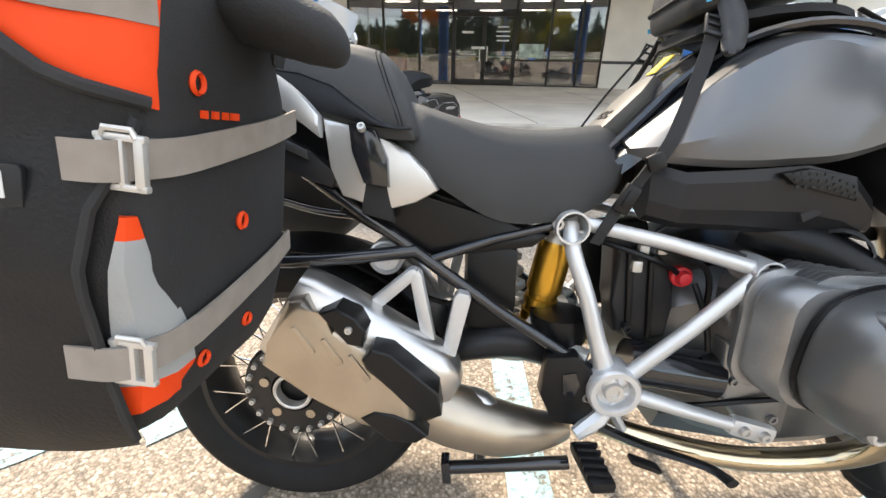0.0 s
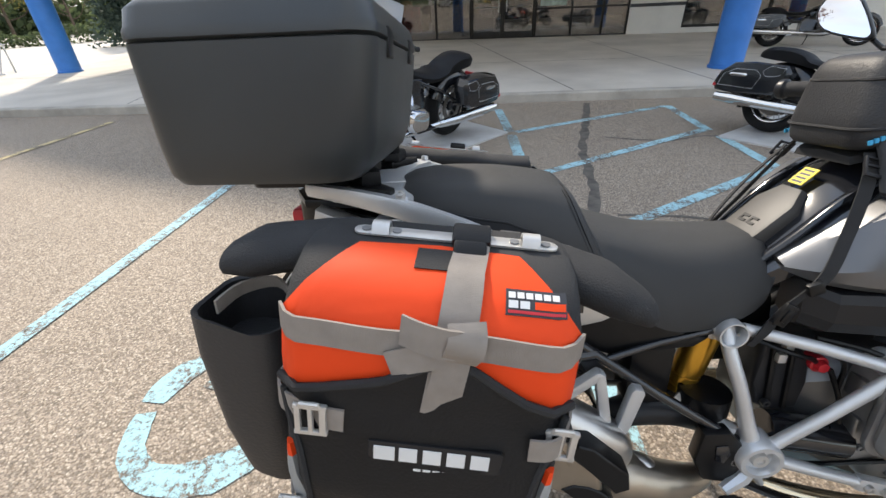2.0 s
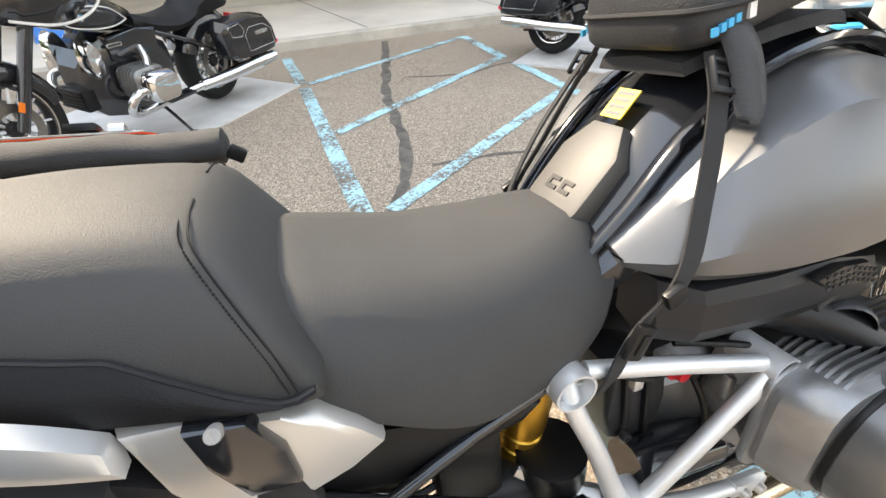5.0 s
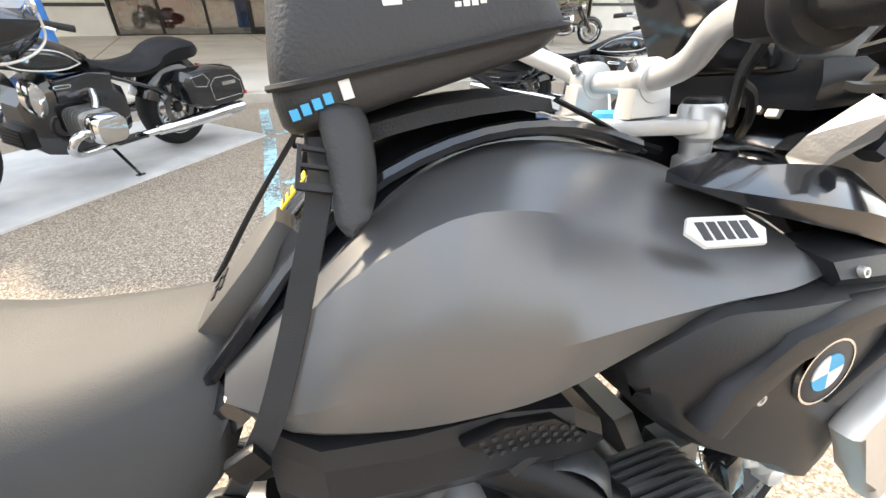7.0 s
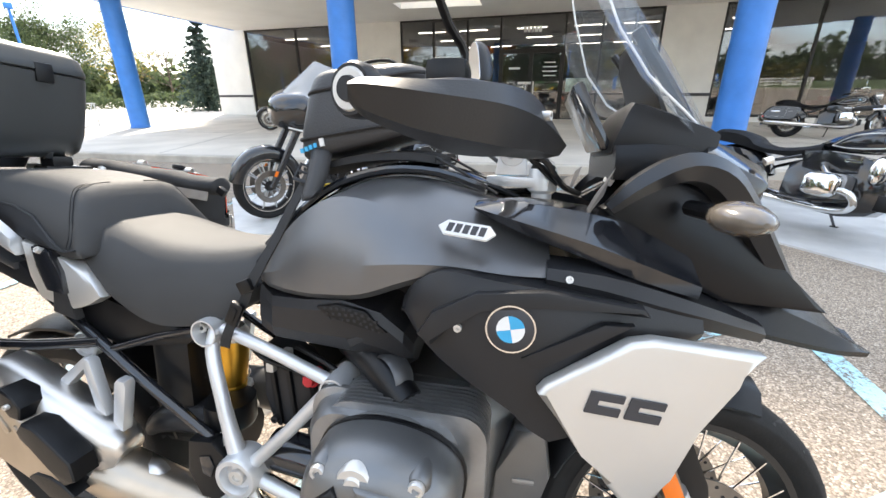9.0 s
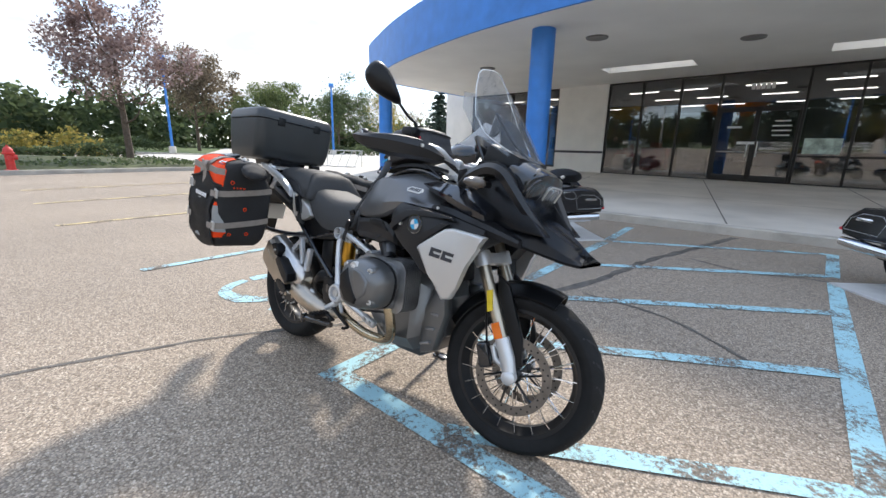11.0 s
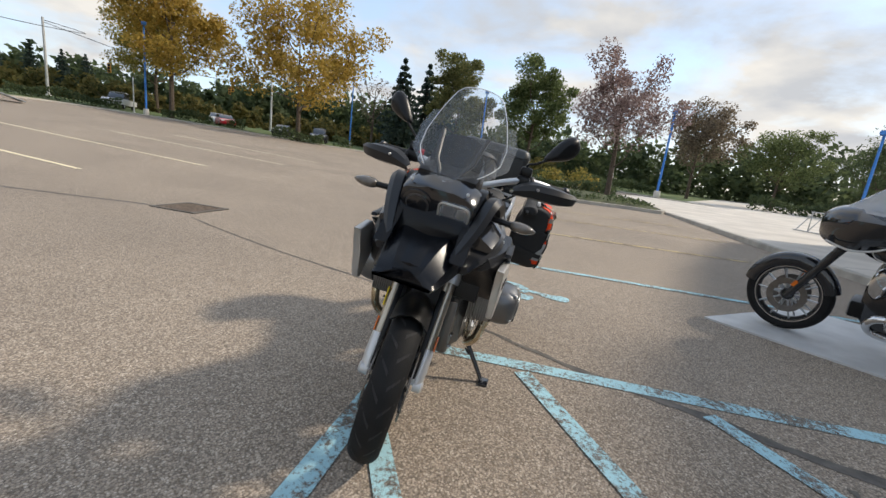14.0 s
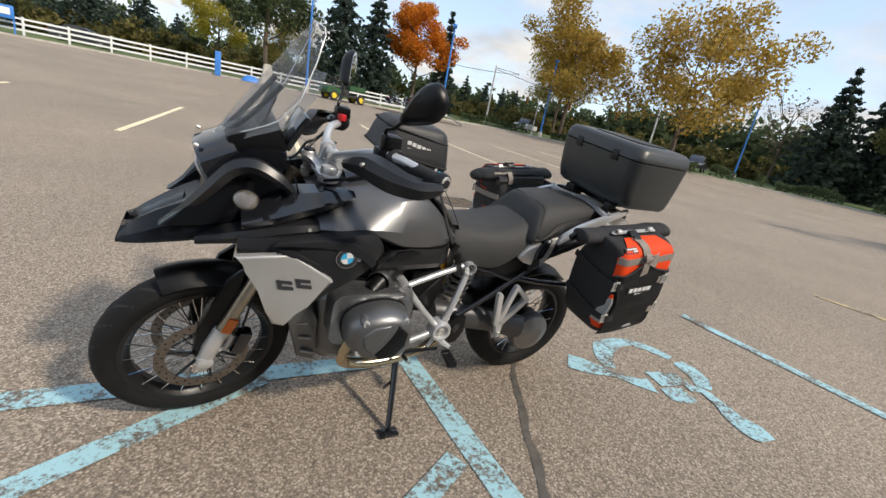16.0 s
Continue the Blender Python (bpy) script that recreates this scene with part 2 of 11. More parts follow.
def solo(name, bm, material, label, category, group="", kind="", smooth=40, at=None):
    ob = part(name, bm, material, None, label, smooth)
    if at is not None:
        ob.matrix_world = at
    return tagged(ob, label, category, group, kind)


def box(bm, c, s, m=None, bevel=0.0, seg=2):
    r = bmesh.ops.create_cube(bm, size=1)
    vs = r["verts"]
    for v in vs:
        v.co = Vector((v.co.x * s[0], v.co.y * s[1], v.co.z * s[2]))
    if bevel:
        es = list({e for v in vs for e in v.link_edges})
        rb = bmesh.ops.bevel(bm, geom=es, offset=bevel, segments=seg, profile=0.6, affect="EDGES")
        vs = list({v for f in rb["faces"] for v in f.verts} | {v for v in vs if v.is_valid})
    mm = Matrix.Translation(c) @ (m or Matrix())
    for v in vs:
        v.co = mm @ v.co
    return bm


def frame_dirs(d):
    d = d.normalized()
    up = Vector((0, 0, 1)) if abs(d.z) < 0.95 else Vector((1, 0, 0))
    a = d.cross(up).normalized()
    return a, a.cross(d).normalized()


def smooth_path(pts, n=6):
    """Catmull-Rom through the points."""
    P = [Vector(p) for p in pts]
    if len(P) < 3:
        return P
    out = []
    for i in range(len(P) - 1):
        p0, p1, p2, p3 = P[max(0, i - 1)], P[i], P[i + 1], P[min(len(P) - 1, i + 2)]
        for k in range(n):
            t = k / n
            out.append(0.5 * ((2 * p1) + (p2 - p0) * t + (2 * p0 - 5 * p1 + 4 * p2 - p3) * t * t + (3 * p1 - p0 - 3 * p2 + p3) * t ** 3))
    out.append(P[-1])
    return out


def tube(bm, pts, r, seg=10, flat=1.0, cap=True, curve=0, up=None):
    """A round or flattened bar along the points; r: one radius or one a point."""
    P = smooth_path(pts, curve) if curve else [Vector(p) for p in pts]
    n = len(P)
    R = [r] * n if not isinstance(r, (list, tuple)) else [float(np.interp(i / (n - 1), np.linspace(0, 1, len(r)), r)) for i in range(n)]
    rings, a_prev = [], None
    for i, p in enumerate(P):
        d = (P[min(i + 1, n - 1)] - P[max(i - 1, 0)])
        d = d.normalized() if d.length > 1e-9 else Vector((1, 0, 0))
        if up is not None:
            a = d.cross(Vector(up)).normalized()
        elif a_prev is None:
            a = frame_dirs(d)[0]
        else:
            a = a_prev - d * a_prev.dot(d)
            a = a.normalized() if a.length > 1e-6 else frame_dirs(d)[0]
        a_prev = a
        b = a.cross(d).normalized()
        rings.append([bm.verts.new(p + a * (math.cos(t) * R[i]) + b * (math.sin(t) * R[i] * flat)) for t in [2 * math.pi * k / seg for k in range(seg)]])
    skin(bm, rings, True, cap)
    return bm


def skin(bm, rings, closed=True, cap=True):
    for u, v in zip(rings, rings[1:]):
        m = len(u)
        for k in range(m if closed else m - 1):
            try:
                bm.faces.new((u[k], u[(k + 1) % m], v[(k + 1) % m], v[k]))
            except ValueError:
                pass
    if cap:
        for rg in (rings[0], rings[-1]):
            try:
                bm.faces.new(rg)
            except ValueError:
                pass


def loft(bm, sections, closed=True, cap=True, curve=0):
    """Skins a row of rings with as many points each; curve smooths between them."""
    if curve:
        cols = [smooth_path([s[k] for s in sections], curve) for k in range(len(sections[0]))]
        sections = [[c[i] for c in cols] for i in range(len(cols[0]))]
    rings = [[bm.verts.new(Vector(p)) for p in s] for s in sections]
    skin(bm, rings, closed, cap)
    return bm


def lathe(bm, profile, seg=32, m=None, close=False):
    """Turns (radius, height) pairs about the y axis of m."""
    m = m or Matrix()
    rings = []
    for k in range(seg):
        a = 2 * math.pi * k / seg
        rings.append([bm.verts.new(m @ Vector((r * math.cos(a), h, r * math.sin(a)))) for r, h in profile])
    n = len(profile)
    for k in range(seg):
        u, v = rings[k], rings[(k + 1) % seg]
        for i in range(n if close else n - 1):
            try:
                bm.faces.new((u[i], u[(i + 1) % n], v[(i + 1) % n], v[i]))
            except ValueError:
                pass
    bmesh.ops.remove_doubles(bm, verts=bm.verts, dist=1e-6)
    return bm


def slab(bm, outline, y0, y1, bevel=0.0, bulge=0.0, seg=2):
    """An outline in x, z (a list of pairs), given depth from y0 to y1; bevel rounds its rims. bulge pushes the y1 side out in the middle."""
    a = [bm.verts.new((x, y0, z)) for x, z in outline]
    b = [bm.verts.new((x, y1, z)) for x, z in outline]
    f0, f1 = bm.faces.new(a), bm.faces.new(b)
    for k in range(len(a)):
        bm.faces.new((a[k], a[(k + 1) % len(a)], b[(k + 1) % len(a)], b[k]))
    if bevel:
        bmesh.ops.bevel(bm, geom=list(f0.edges) + list(f1.edges), offset=bevel, segments=seg, profile=0.6, affect="EDGES")
    return bm


def rrect(cx, cz, w, h, r, n=4):
    """A rounded rectangle as x, z pairs."""
    out = []
    for sx, sz, a0 in ((1, 1, 0), (-1, 1, 90), (-1, -1, 180), (1, -1, 270)):
        for k in range(n + 1):
            a = radians(a0 + 90 * k / n)
            out.append((cx + sx * (w / 2 - r) + r * math.cos(a), cz + sz * (h / 2 - r) + r * math.sin(a)))
    return out


def ground_z(x, y):
    """The lot falls towards the bay and rises to its far sides."""
    s = max(0.0, -y - 4.0)
    q = max(0.0, -x - 8.0)
    return 0.055 * s * s / (s + 4.0) * min(1.0, 70.0 / (s + 40.0) + 0.25) + 0.008 * q * q / (q + 6.0)

# ---------------------------------------------------------------- ground
def grid_axis(lo, hi, near):
    """Steps that grow away from the bay."""
    out, v = [0.0], 0.0
    while v < hi:
        v += max(near, 0.09 * v)
        out.append(min(v, hi))
    neg, v = [], 0.0
    while v > lo:
        v -= max(near, 0.09 * -v)
        neg.append(max(v, lo))
    return neg[::-1] + out


bm = bmesh.new()
gx, gy = grid_axis(-900, 900, 1.2), grid_axis(-900, 900, 1.2)
gv = [[bm.verts.new((x, y, ground_z(x, y))) for y in gy] for x in gx]
for i in range(len(gx) - 1):
    for j in range(len(gy) - 1):
        bm.faces.new((gv[i][j], gv[i + 1][j], gv[i + 1][j + 1], gv[i][j + 1]))
solo("ground", bm, M_ASPHALT, "weathered asphalt car park with exposed aggregate", "ground", kind="structure", smooth=60)


def stripe(bm, a, b, w, z=0.004, steps=None):
    a, b = Vector((a[0], a[1])), Vector((b[0], b[1]))
    d = (b - a)
    side = Vector((-d.y, d.x)).normalized() * (w / 2)
    n = steps or max(1, int(d.length / 1.5))
    prev = None
    for k in range(n + 1):
        p = a + d * (k / n)
        row = [bm.verts.new((q.x, q.y, ground_z(q.x, q.y) + z)) for q in (p - side, p + side)]
        if prev:
            bm.faces.new((prev[0], row[0], row[1], prev[1]))
        prev = row


LIFT = [0.004]


def line_paint(label, segs, w, material, name="painted_line"):
    for a, b in segs:
        bm = bmesh.new()
        LIFT[0] += 0.00025
        stripe(bm, a, b, w, LIFT[0])
        solo(name, bm, material, label, "road marking", group="bay markings", kind="structure", smooth=None)


line_paint("worn light blue painted line on asphalt",
           [((0.545, -0.20), (0.455, 4.28)), ((0.445, 4.42), (0.37, 5.75)), ((2.80, 5.66), (2.73, 4.30)), ((2.73, 4.02), (2.66, 0.55)),
            ((0.60, -0.12), (2.68, -0.17))], 0.115, M_PAINT_BLUE)
line_paint("worn light blue painted hatch line on asphalt",
           [((0.52, 4.40), (2.74, 5.62)), ((0.57, 2.90), (2.68, 4.30)), ((0.66, 1.62), (2.68, 2.98)), ((0.62, 0.60), (2.62, 1.73)), ((1.28, -0.10), (2.62, 0.62))], 0.10, M_PAINT_BLUE)
line_paint("faded light blue painted bay line on asphalt", [((-2.28, -0.25), (-2.28, 4.6))], 0.10, M_PAINT_BLUE)
line_paint("faded pale yellow painted bay line on asphalt",
           [((-5.5, -0.4), (-5.75, 5.6)), ((-8.4, -0.3), (-8.7, 5.4)), ((-11.2, -0.2), (-11.5, 5.2))], 0.10, M_PAINT_YELLOW)
line_paint("faded pale painted bay line in the far lot",
           [((3.0, -7.9), (2.3, -13.5)), ((-0.2, -8.1), (-1.15, -17.6)), ((-3.66, -8.4), (-4.5, -17.8)), ((-7.7, -9.0), (-8.2, -18.0)), ((-12.5, -9.6), (-12.6, -18.5)), ((-16.6, -10.4), (-17.0, -19.5)), ((6.3, -7.6), (5.9, -13.0))], 0.12, M_PAINT_CREAM)


def ribbon(bm, pts, w, z, curve=5, closed=False, jitter=0.0, seed=1):
    """A flat band along points on the ground; w: one width or one a point."""
    rnd = random.Random(seed)
    P = smooth_path([(p[0], p[1], 0) for p in pts], curve) if curve else [Vector((p[0], p[1], 0)) for p in pts]
    n = len(P)
    prev = None
    for i, p in enumerate(P):
        d = P[min(i + 1, n - 1)] - P[max(i - 1, 0)]
        s = Vector((-d.y, d.x, 0)).normalized()
        ww = (w if not isinstance(w, (list, tuple)) else float(np.interp(i / (n - 1), np.linspace(0, 1, len(w)), w))) / 2
        a, b = p - s * ww * (1 + jitter * rnd.uniform(-1, 1)), p + s * ww * (1 + jitter * rnd.uniform(-1, 1))
        row = [bm.verts.new((q.x, q.y, ground_z(q.x, q.y) + z)) for q in (a, b)]
        if prev:
            bm.faces.new((prev[0], row[0], row[1], prev[1]))
        prev = row


# wheelchair sign: wheel arc, back, seat, leg and foot
bm = bmesh.new()
ribbon(bm, [(-0.71, 0.25), (-0.79, 0.12), (-0.90, 0.04), (-1.02, 0.01), (-1.14, 0.02), (-1.24, 0.09), (-1.29, 0.19), (-1.31, 0.27)], [0.07, 0.12, 0.15, 0.12, 0.10, 0.09, 0.09, 0.08], 0.004, 4, jitter=0.06)
ribbon(bm, [(-1.32, 0.32), (-1.31, 0.41), (-1.27, 0.50), (-1.19, 0.58)], [0.10, 0.14, 0.13, 0.09], 0.004, 4, jitter=0.06)
ribbon(bm, [(-0.47, 0.12), (-0.55, 0.20), (-0.68, 0.32), (-0.77, 0.43), (-0.83, 0.47)], [0.16, 0.17, 0.06, 0.10, 0.15], 0.005, 4, jitter=0.06)
ribbon(bm, [(-0.91, 0.42), (-1.14, 0.47)], [0.15, 0.13], 0.0045, 4, jitter=0.05)
ribbon(bm, [(-0.84, 0.55), (-0.92, 0.58), (-1.00, 0.60)], [0.10, 0.15, 0.12], 0.0045, 4, jitter=0.06)
ribbon(bm, [(-1.06, 0.55), (-1.14, 0.60), (-1.11, 0.73), (-1.07, 0.82), (-1.06, 0.92), (-1.05, 1.00)], [0.06, 0.07, 0.08, 0.13, 0.19, 0.12], 0.0055, 4, jitter=0.05)
solo("painted_wheelchair_sign", bm, M_PAINT_BLUE, "worn light blue painted wheelchair sign on asphalt", "road marking", kind="structure", smooth=None)

# tar-sealed cracks
for seed, (w, pts) in enumerate((
        ((0.09, 0.085, 0.085, 0.08, 0.07, 0.05, 0.035, 0.03, 0.025, 0.025, 0.025), [(1.75, 6.0), (1.45, 4.8), (1.15, 3.6), (0.95, 2.3), (0.68, 1.6), (0.42, 0.95), (0.05, 0.25), (-0.4, -0.5), (-1.0, -2.2), (-1.6, -3.6), (-2.1, -4.6)]),
        (0.035, [(1.5, 4.1), (2.1, 3.9), (2.7, 4.05), (3.4, 3.6)]),
        (0.03, [(1.05, 2.05), (1.7, 1.95), (2.3, 1.5)]),
        (0.06, [(-2.1, -4.9), (-1.97, -5.4), (-1.71, -6.1), (-1.17, -7.7), (-0.76, -9.6), (-0.36, -13.3), (0.3, -18.0)]),
        (0.05, [(-0.6, -12.4), (0.9, -12.8), (2.6, -12.4), (5.0, -13.5)]))):
    bm = bmesh.new()
    ribbon(bm, pts, w, 0.0025 + 0.0004 * seed, 10, jitter=0.5, seed=seed)
    solo("sealed_crack", bm, M_TAR, "dark sealed crack across the asphalt", "crack", kind="structure", smooth=None)

# cast iron drain
drain = thing("storm_drain", "rusty cast iron storm drain grate in the asphalt", "drain", at=Matrix.Translation((-2.35, -4.55, ground_z(-2.35, -4.55) + 0.004)))
bm = bmesh.new()
for k in (-1, 1):
    box(bm, (0, k * 0.36, 0.004), (0.62, 0.05, 0.016))
    box(bm, (k * 0.33, 0, 0.004), (0.05, 0.77, 0.016))
part("rim", bm, M_TAR, drain)
bm = bmesh.new()
for k in range(9):
    box(bm, (0, -0.29 + k * 0.0725, 0.003), (0.61, 0.028, 0.012))
part("bars", bm, mat("rusty_iron", (0.17, 0.135, 0.11), 0.8, metal=0.5, vary=0.4, scale=20), drain)

# ---------------------------------------------------------------- raised walk, kerb and shop
WALK = 0.14


def walk_z(y):
    return WALK + 0.016 * (y - 6.2)


bm = bmesh.new()
edge = [(-60, 6.4), (-24, 6.35), (-12, 6.25), (-6, 6.15), (0, 6.15), (10, 6.3), (40, 6.6)]
rows = []
for x, y in edge:
    rows.append([bm.verts.new(p) for p in ((x, y + 0.155, -0.2), (x, y + 0.155, walk_z(y + 0.155)), (x, 12, walk_z(12)), (x, 40, walk_z(40)), (x, 40, -0.2))])
skin(bm, rows, False, True)
solo("pavement", bm, M_CONCRETE, "pale brushed concrete walk under the canopy", "pavement", kind="structure", smooth=None)
bm = bmesh.new()
loft(bm, [[(x, y, -0.2), (x, y + 0.012, WALK - 0.02), (x, y + 0.03, WALK), (x, y + 0.15, WALK), (x, y + 0.15, -0.2)] for x, y in edge])
solo("kerb", bm, M_CURB, "worn concrete kerb at the walk's edge", "kerb", kind="structure", smooth=30)
bm = bmesh.new()
for x0, y0, x1, y1 in ((1.6, 6.35, -0.3, 17), (-2.2, 6.35, -4.0, 17), (4.0, 6.4, 3.6, 16), (-6, 6.35, -9, 18), (7.5, 6.4, 8, 16)):
    d = Vector((x1 - x0, y1 - y0, 0)).normalized() * 1.0
    s = Vector((-d.y, d.x, 0)) * 0.012
    v = [bm.verts.new((p.x, p.y, walk_z(p.y) + 0.002)) for p in (Vector((x0, y0, 0)) - s, Vector((x0, y0, 0)) + s, Vector((x1, y1, 0)) + s, Vector((x1, y1, 0)) - s)]
    bm.faces.new(v)
v = [bm.verts.new((p[0], p[1], walk_z(p[1]) + 0.002)) for p in ((-13, 10.2), (13, 9.6), (13, 9.625), (-13, 10.225))]
bm.faces.new(v)
solo("pavement_joint", bm, M_TAR, "dark joints between the concrete slabs", "joint", kind="structure", smooth=None)

WL, WR = Vector((-4.14, 17.0)), Vector((5.35, 15.95))
WD = (WR - WL).normalized()
WN = Vector((WD.y, -WD.x))            # out of the shop
WLEN = (WR - WL).length
BASE, SOFFIT = walk_z(16.5), 3.92
WALLM = Matrix(((WD.x, -WN.x, 0, WL.x), (WD.y, -WN.y, 0, WL.y), (0, 0, 1, 0), (0, 0, 0, 1)))   # x along, y into the shop, z up


def wall_box(bm, x0, x1, z0, z1, y0=0.0, y1=0.25, bevel=0.0):
    box(bm, ((x0 + x1) / 2, (y0 + y1) / 2, (z0 + z1) / 2), (x1 - x0, y1 - y0, z1 - z0), bevel=bevel)


SILL = 0.45
A0, A1, B0, B1 = -7.6, -2.3, WLEN + 1.75, WLEN + 7.0      # side windows
for k, (x0, x1, z0, z1) in enumerate(((-9.6, A0, 0, SOFFIT + 1.6), (A1, 0, 0, SOFFIT + 1.6), (A0, A1, 0, SILL), (A0, A1, SOFFIT, SOFFIT + 1.6), (0, WLEN, SOFFIT, SOFFIT + 1.6),
                                      (WLEN, B0, 0, SOFFIT + 1.6), (B0, B1, 0, SILL), (B0, B1, SOFFIT, SOFFIT + 1.6), (B1, WLEN + 20, 0, SOFFIT + 1.6))):
    bm = bmesh.new()
    wall_box(bm, x0, x1, z0, z1)
    solo("wall_shop_%d" % (k + 1), bm, M_STUCCO, "pale painted masonry shop wall", "wall", kind="structure", smooth=None, at=WALLM)
bm = bmesh.new()
wall_box(bm, -9.6, -9.35, 0, SOFFIT + 1.6, 0.255, 16)
solo("wall_side", bm, M_STUCCO, "pale painted masonry side wall", "wall", kind="structure", smooth=None, at=WALLM)
for x0, x1 in ((-9.62, A0), (A1, -0.005), (WLEN + 0.005, B0), (B1, WLEN + 20)):
    bm = bmesh.new()
    wall_box(bm, x0, x1, 1.12, 1.22, -0.015, -0.002)
    solo("trim", bm, M_STRIPE, "dark painted stripe along the wall", "trim", kind="structure", smooth=None, at=WALLM)


def glazed(name, label, x0, x1, z0, z1, posts, rails=()):
    w = thing(name, label, "window", kind="structure", at=WALLM)
    bm = bmesh.new()
    for a, b in ((z0, z0 + 0.09), (z1 - 0.07, z1)):
        wall_box(bm, x0, x1, a, b, 0.04, 0.16, 0.004)
    for p in (x0 + 0.035, x1 - 0.035):
        wall_box(bm, p - 0.035, p + 0.035, z0 + 0.09, z1 - 0.07, 0.04, 0.16, 0.004)
    part("window_frame", bm, M_FRAME_DARK, w)
    for p in posts:
        bm = bmesh.new()
        wall_box(bm, p - 0.035, p + 0.035, z0 + 0.09, z1 - 0.07, 0.04, 0.16, 0.004)
        part("mullion", bm, M_FRAME_DARK, w)
    for a, b, z in rails:
        bm = bmesh.new()
        wall_box(bm, a, b, z - 0.03, z + 0.03, 0.045, 0.155, 0.004)
        part("transom", bm, M_FRAME_DARK, w)
    xs = [x0 + 0.07] + sorted(posts) + [x1 - 0.07]
    for a, b in zip(xs, xs[1:]):
        bm = bmesh.new()
        wall_box(bm, a, b, z0 + 0.09, z1 - 0.07, 0.095, 0.103)
        part("pane", bm, M_PANE, w, smooth=None)
    return w


POSTS = [f * WLEN for f in (0.145, 0.29, 0.425, 0.67, 0.80, 0.91)]
D0, D1 = POSTS[2], POSTS[3]
DM, DH = (D0 + D1) / 2, 2.75
glazed("window_1", "dark framed glass shopfront with entrance doors", 0, WLEN, BASE - 0.05, SOFFIT, POSTS, [(D0, D1, DH), (POSTS[3], WLEN, 1.2)])
glazed("window_2", "dark framed glass side window of the shop", A0, A1, SILL, SOFFIT, [(A0 + A1) / 2])
glazed("window_3", "dark framed glass side window of the shop", B0, B1, SILL, SOFFIT, [(B0 + B1) / 2])
for k, (a, b) in enumerate(((D0 + 0.04, DM), (DM, D1 - 0.04))):
    door = thing("door_%d" % (k + 1), "closed dark framed glass entrance door", "door", kind="structure", at=WALLM)
    bm = bmesh.new()
    for p, q in ((a, a + 0.07), (b - 0.07, b)):
        wall_box(bm, p, q, BASE, DH - 0.03, 0.02, 0.075, 0.004)
    for p, q in ((BASE, BASE + 0.22), (DH - 0.12, DH - 0.03)):
        wall_box(bm, a + 0.07, b - 0.07, p, q, 0.02, 0.075, 0.004)
    part("door_frame", bm, M_FRAME_DARK, door)
    bm = bmesh.new()
    tube(bm, [(a + 0.12, -0.03, 1.30), (b - 0.12, -0.03, 1.30)], 0.016)
    tube(bm, [(b - 0.14 if k == 0 else a + 0.14, -0.04, 1.15), (b - 0.14 if k == 0 else a + 0.14, -0.04, 1.65)], 0.018)
    part("door_handle", bm, mat("brushed_steel", (0.55, 0.55, 0.54), 0.3, metal=1.0), door)
# illegible number and notices on the glass
sign = thing("house_number", "pale raised numerals over the entrance doors", "sign", at=WALLM)
for k in range(5):
    bm = bmesh.new()
    wall_box(bm, DM - 0.33 + k * 0.135, DM - 0.23 + k * 0.135, 3.33, 3.52, 0.075, 0.090)
    part("bar", bm, M_WHITE, sign)
for x, z, w, h in ((DM - 0.6, 2.12, 0.42, 0.07), (DM - 0.2, 1.60, 0.5, 0.09), (DM + 0.7, 2.3, 0.4, 0.04), (DM + 0.7, 2.15, 0.5, 0.04), (DM + 0.7, 2.0, 0.5, 0.04), (DM + 0.7, 1.85, 0.45, 0.04)):
    bm = bmesh.new()
    wall_box(bm, x - w / 2, x + w / 2, z - h / 2, z + h / 2, 0.012, 0.017)
    solo("door_notice", bm, M_WHITE, "small white notice on the glass door", "notice", group="door notices", smooth=None, at=WALLM)
bm = bmesh.new()
wall_box(bm, D1 + 0.15, D1 + 1.05, 1.28, 1.75, 0.080, 0.086)
solo("poster", bm, mat("pale_green_poster", (0.42, 0.52, 0.46), 0.6, vary=0.4, scale=6), "pale green and white poster on the shop glass", "poster", smooth=None, at=WALLM)

# shop inside: floor, back wall, ceiling with light strips, some dim stock
bm = bmesh.new()
wall_box(bm, -9.3, WLEN + 19, BASE - 0.12, BASE - 0.02, 0.26, 15)
solo("floor_shop", bm, mat("shop_floor_tile", (0.22, 0.20, 0.18), 0.35, vary=0.2, scale=2), "dim tiled shop floor", "floor", kind="structure", smooth=None, at=WALLM)
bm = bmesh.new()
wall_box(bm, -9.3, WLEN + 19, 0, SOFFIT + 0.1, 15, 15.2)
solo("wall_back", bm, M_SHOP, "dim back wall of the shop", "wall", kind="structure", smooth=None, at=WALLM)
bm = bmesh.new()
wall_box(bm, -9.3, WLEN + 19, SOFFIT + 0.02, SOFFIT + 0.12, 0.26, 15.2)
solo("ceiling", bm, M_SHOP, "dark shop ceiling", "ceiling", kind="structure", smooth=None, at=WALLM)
M_TUBE = bpy.data.materials.new("light_strip")
M_TUBE.use_nodes = True
M_TUBE.node_tree.nodes["Principled BSDF"].inputs["Emission Color"].default_value = (1, 0.97, 0.9, 1)
M_TUBE.node_tree.nodes["Principled BSDF"].inputs["Emission Strength"].default_value = 2.5
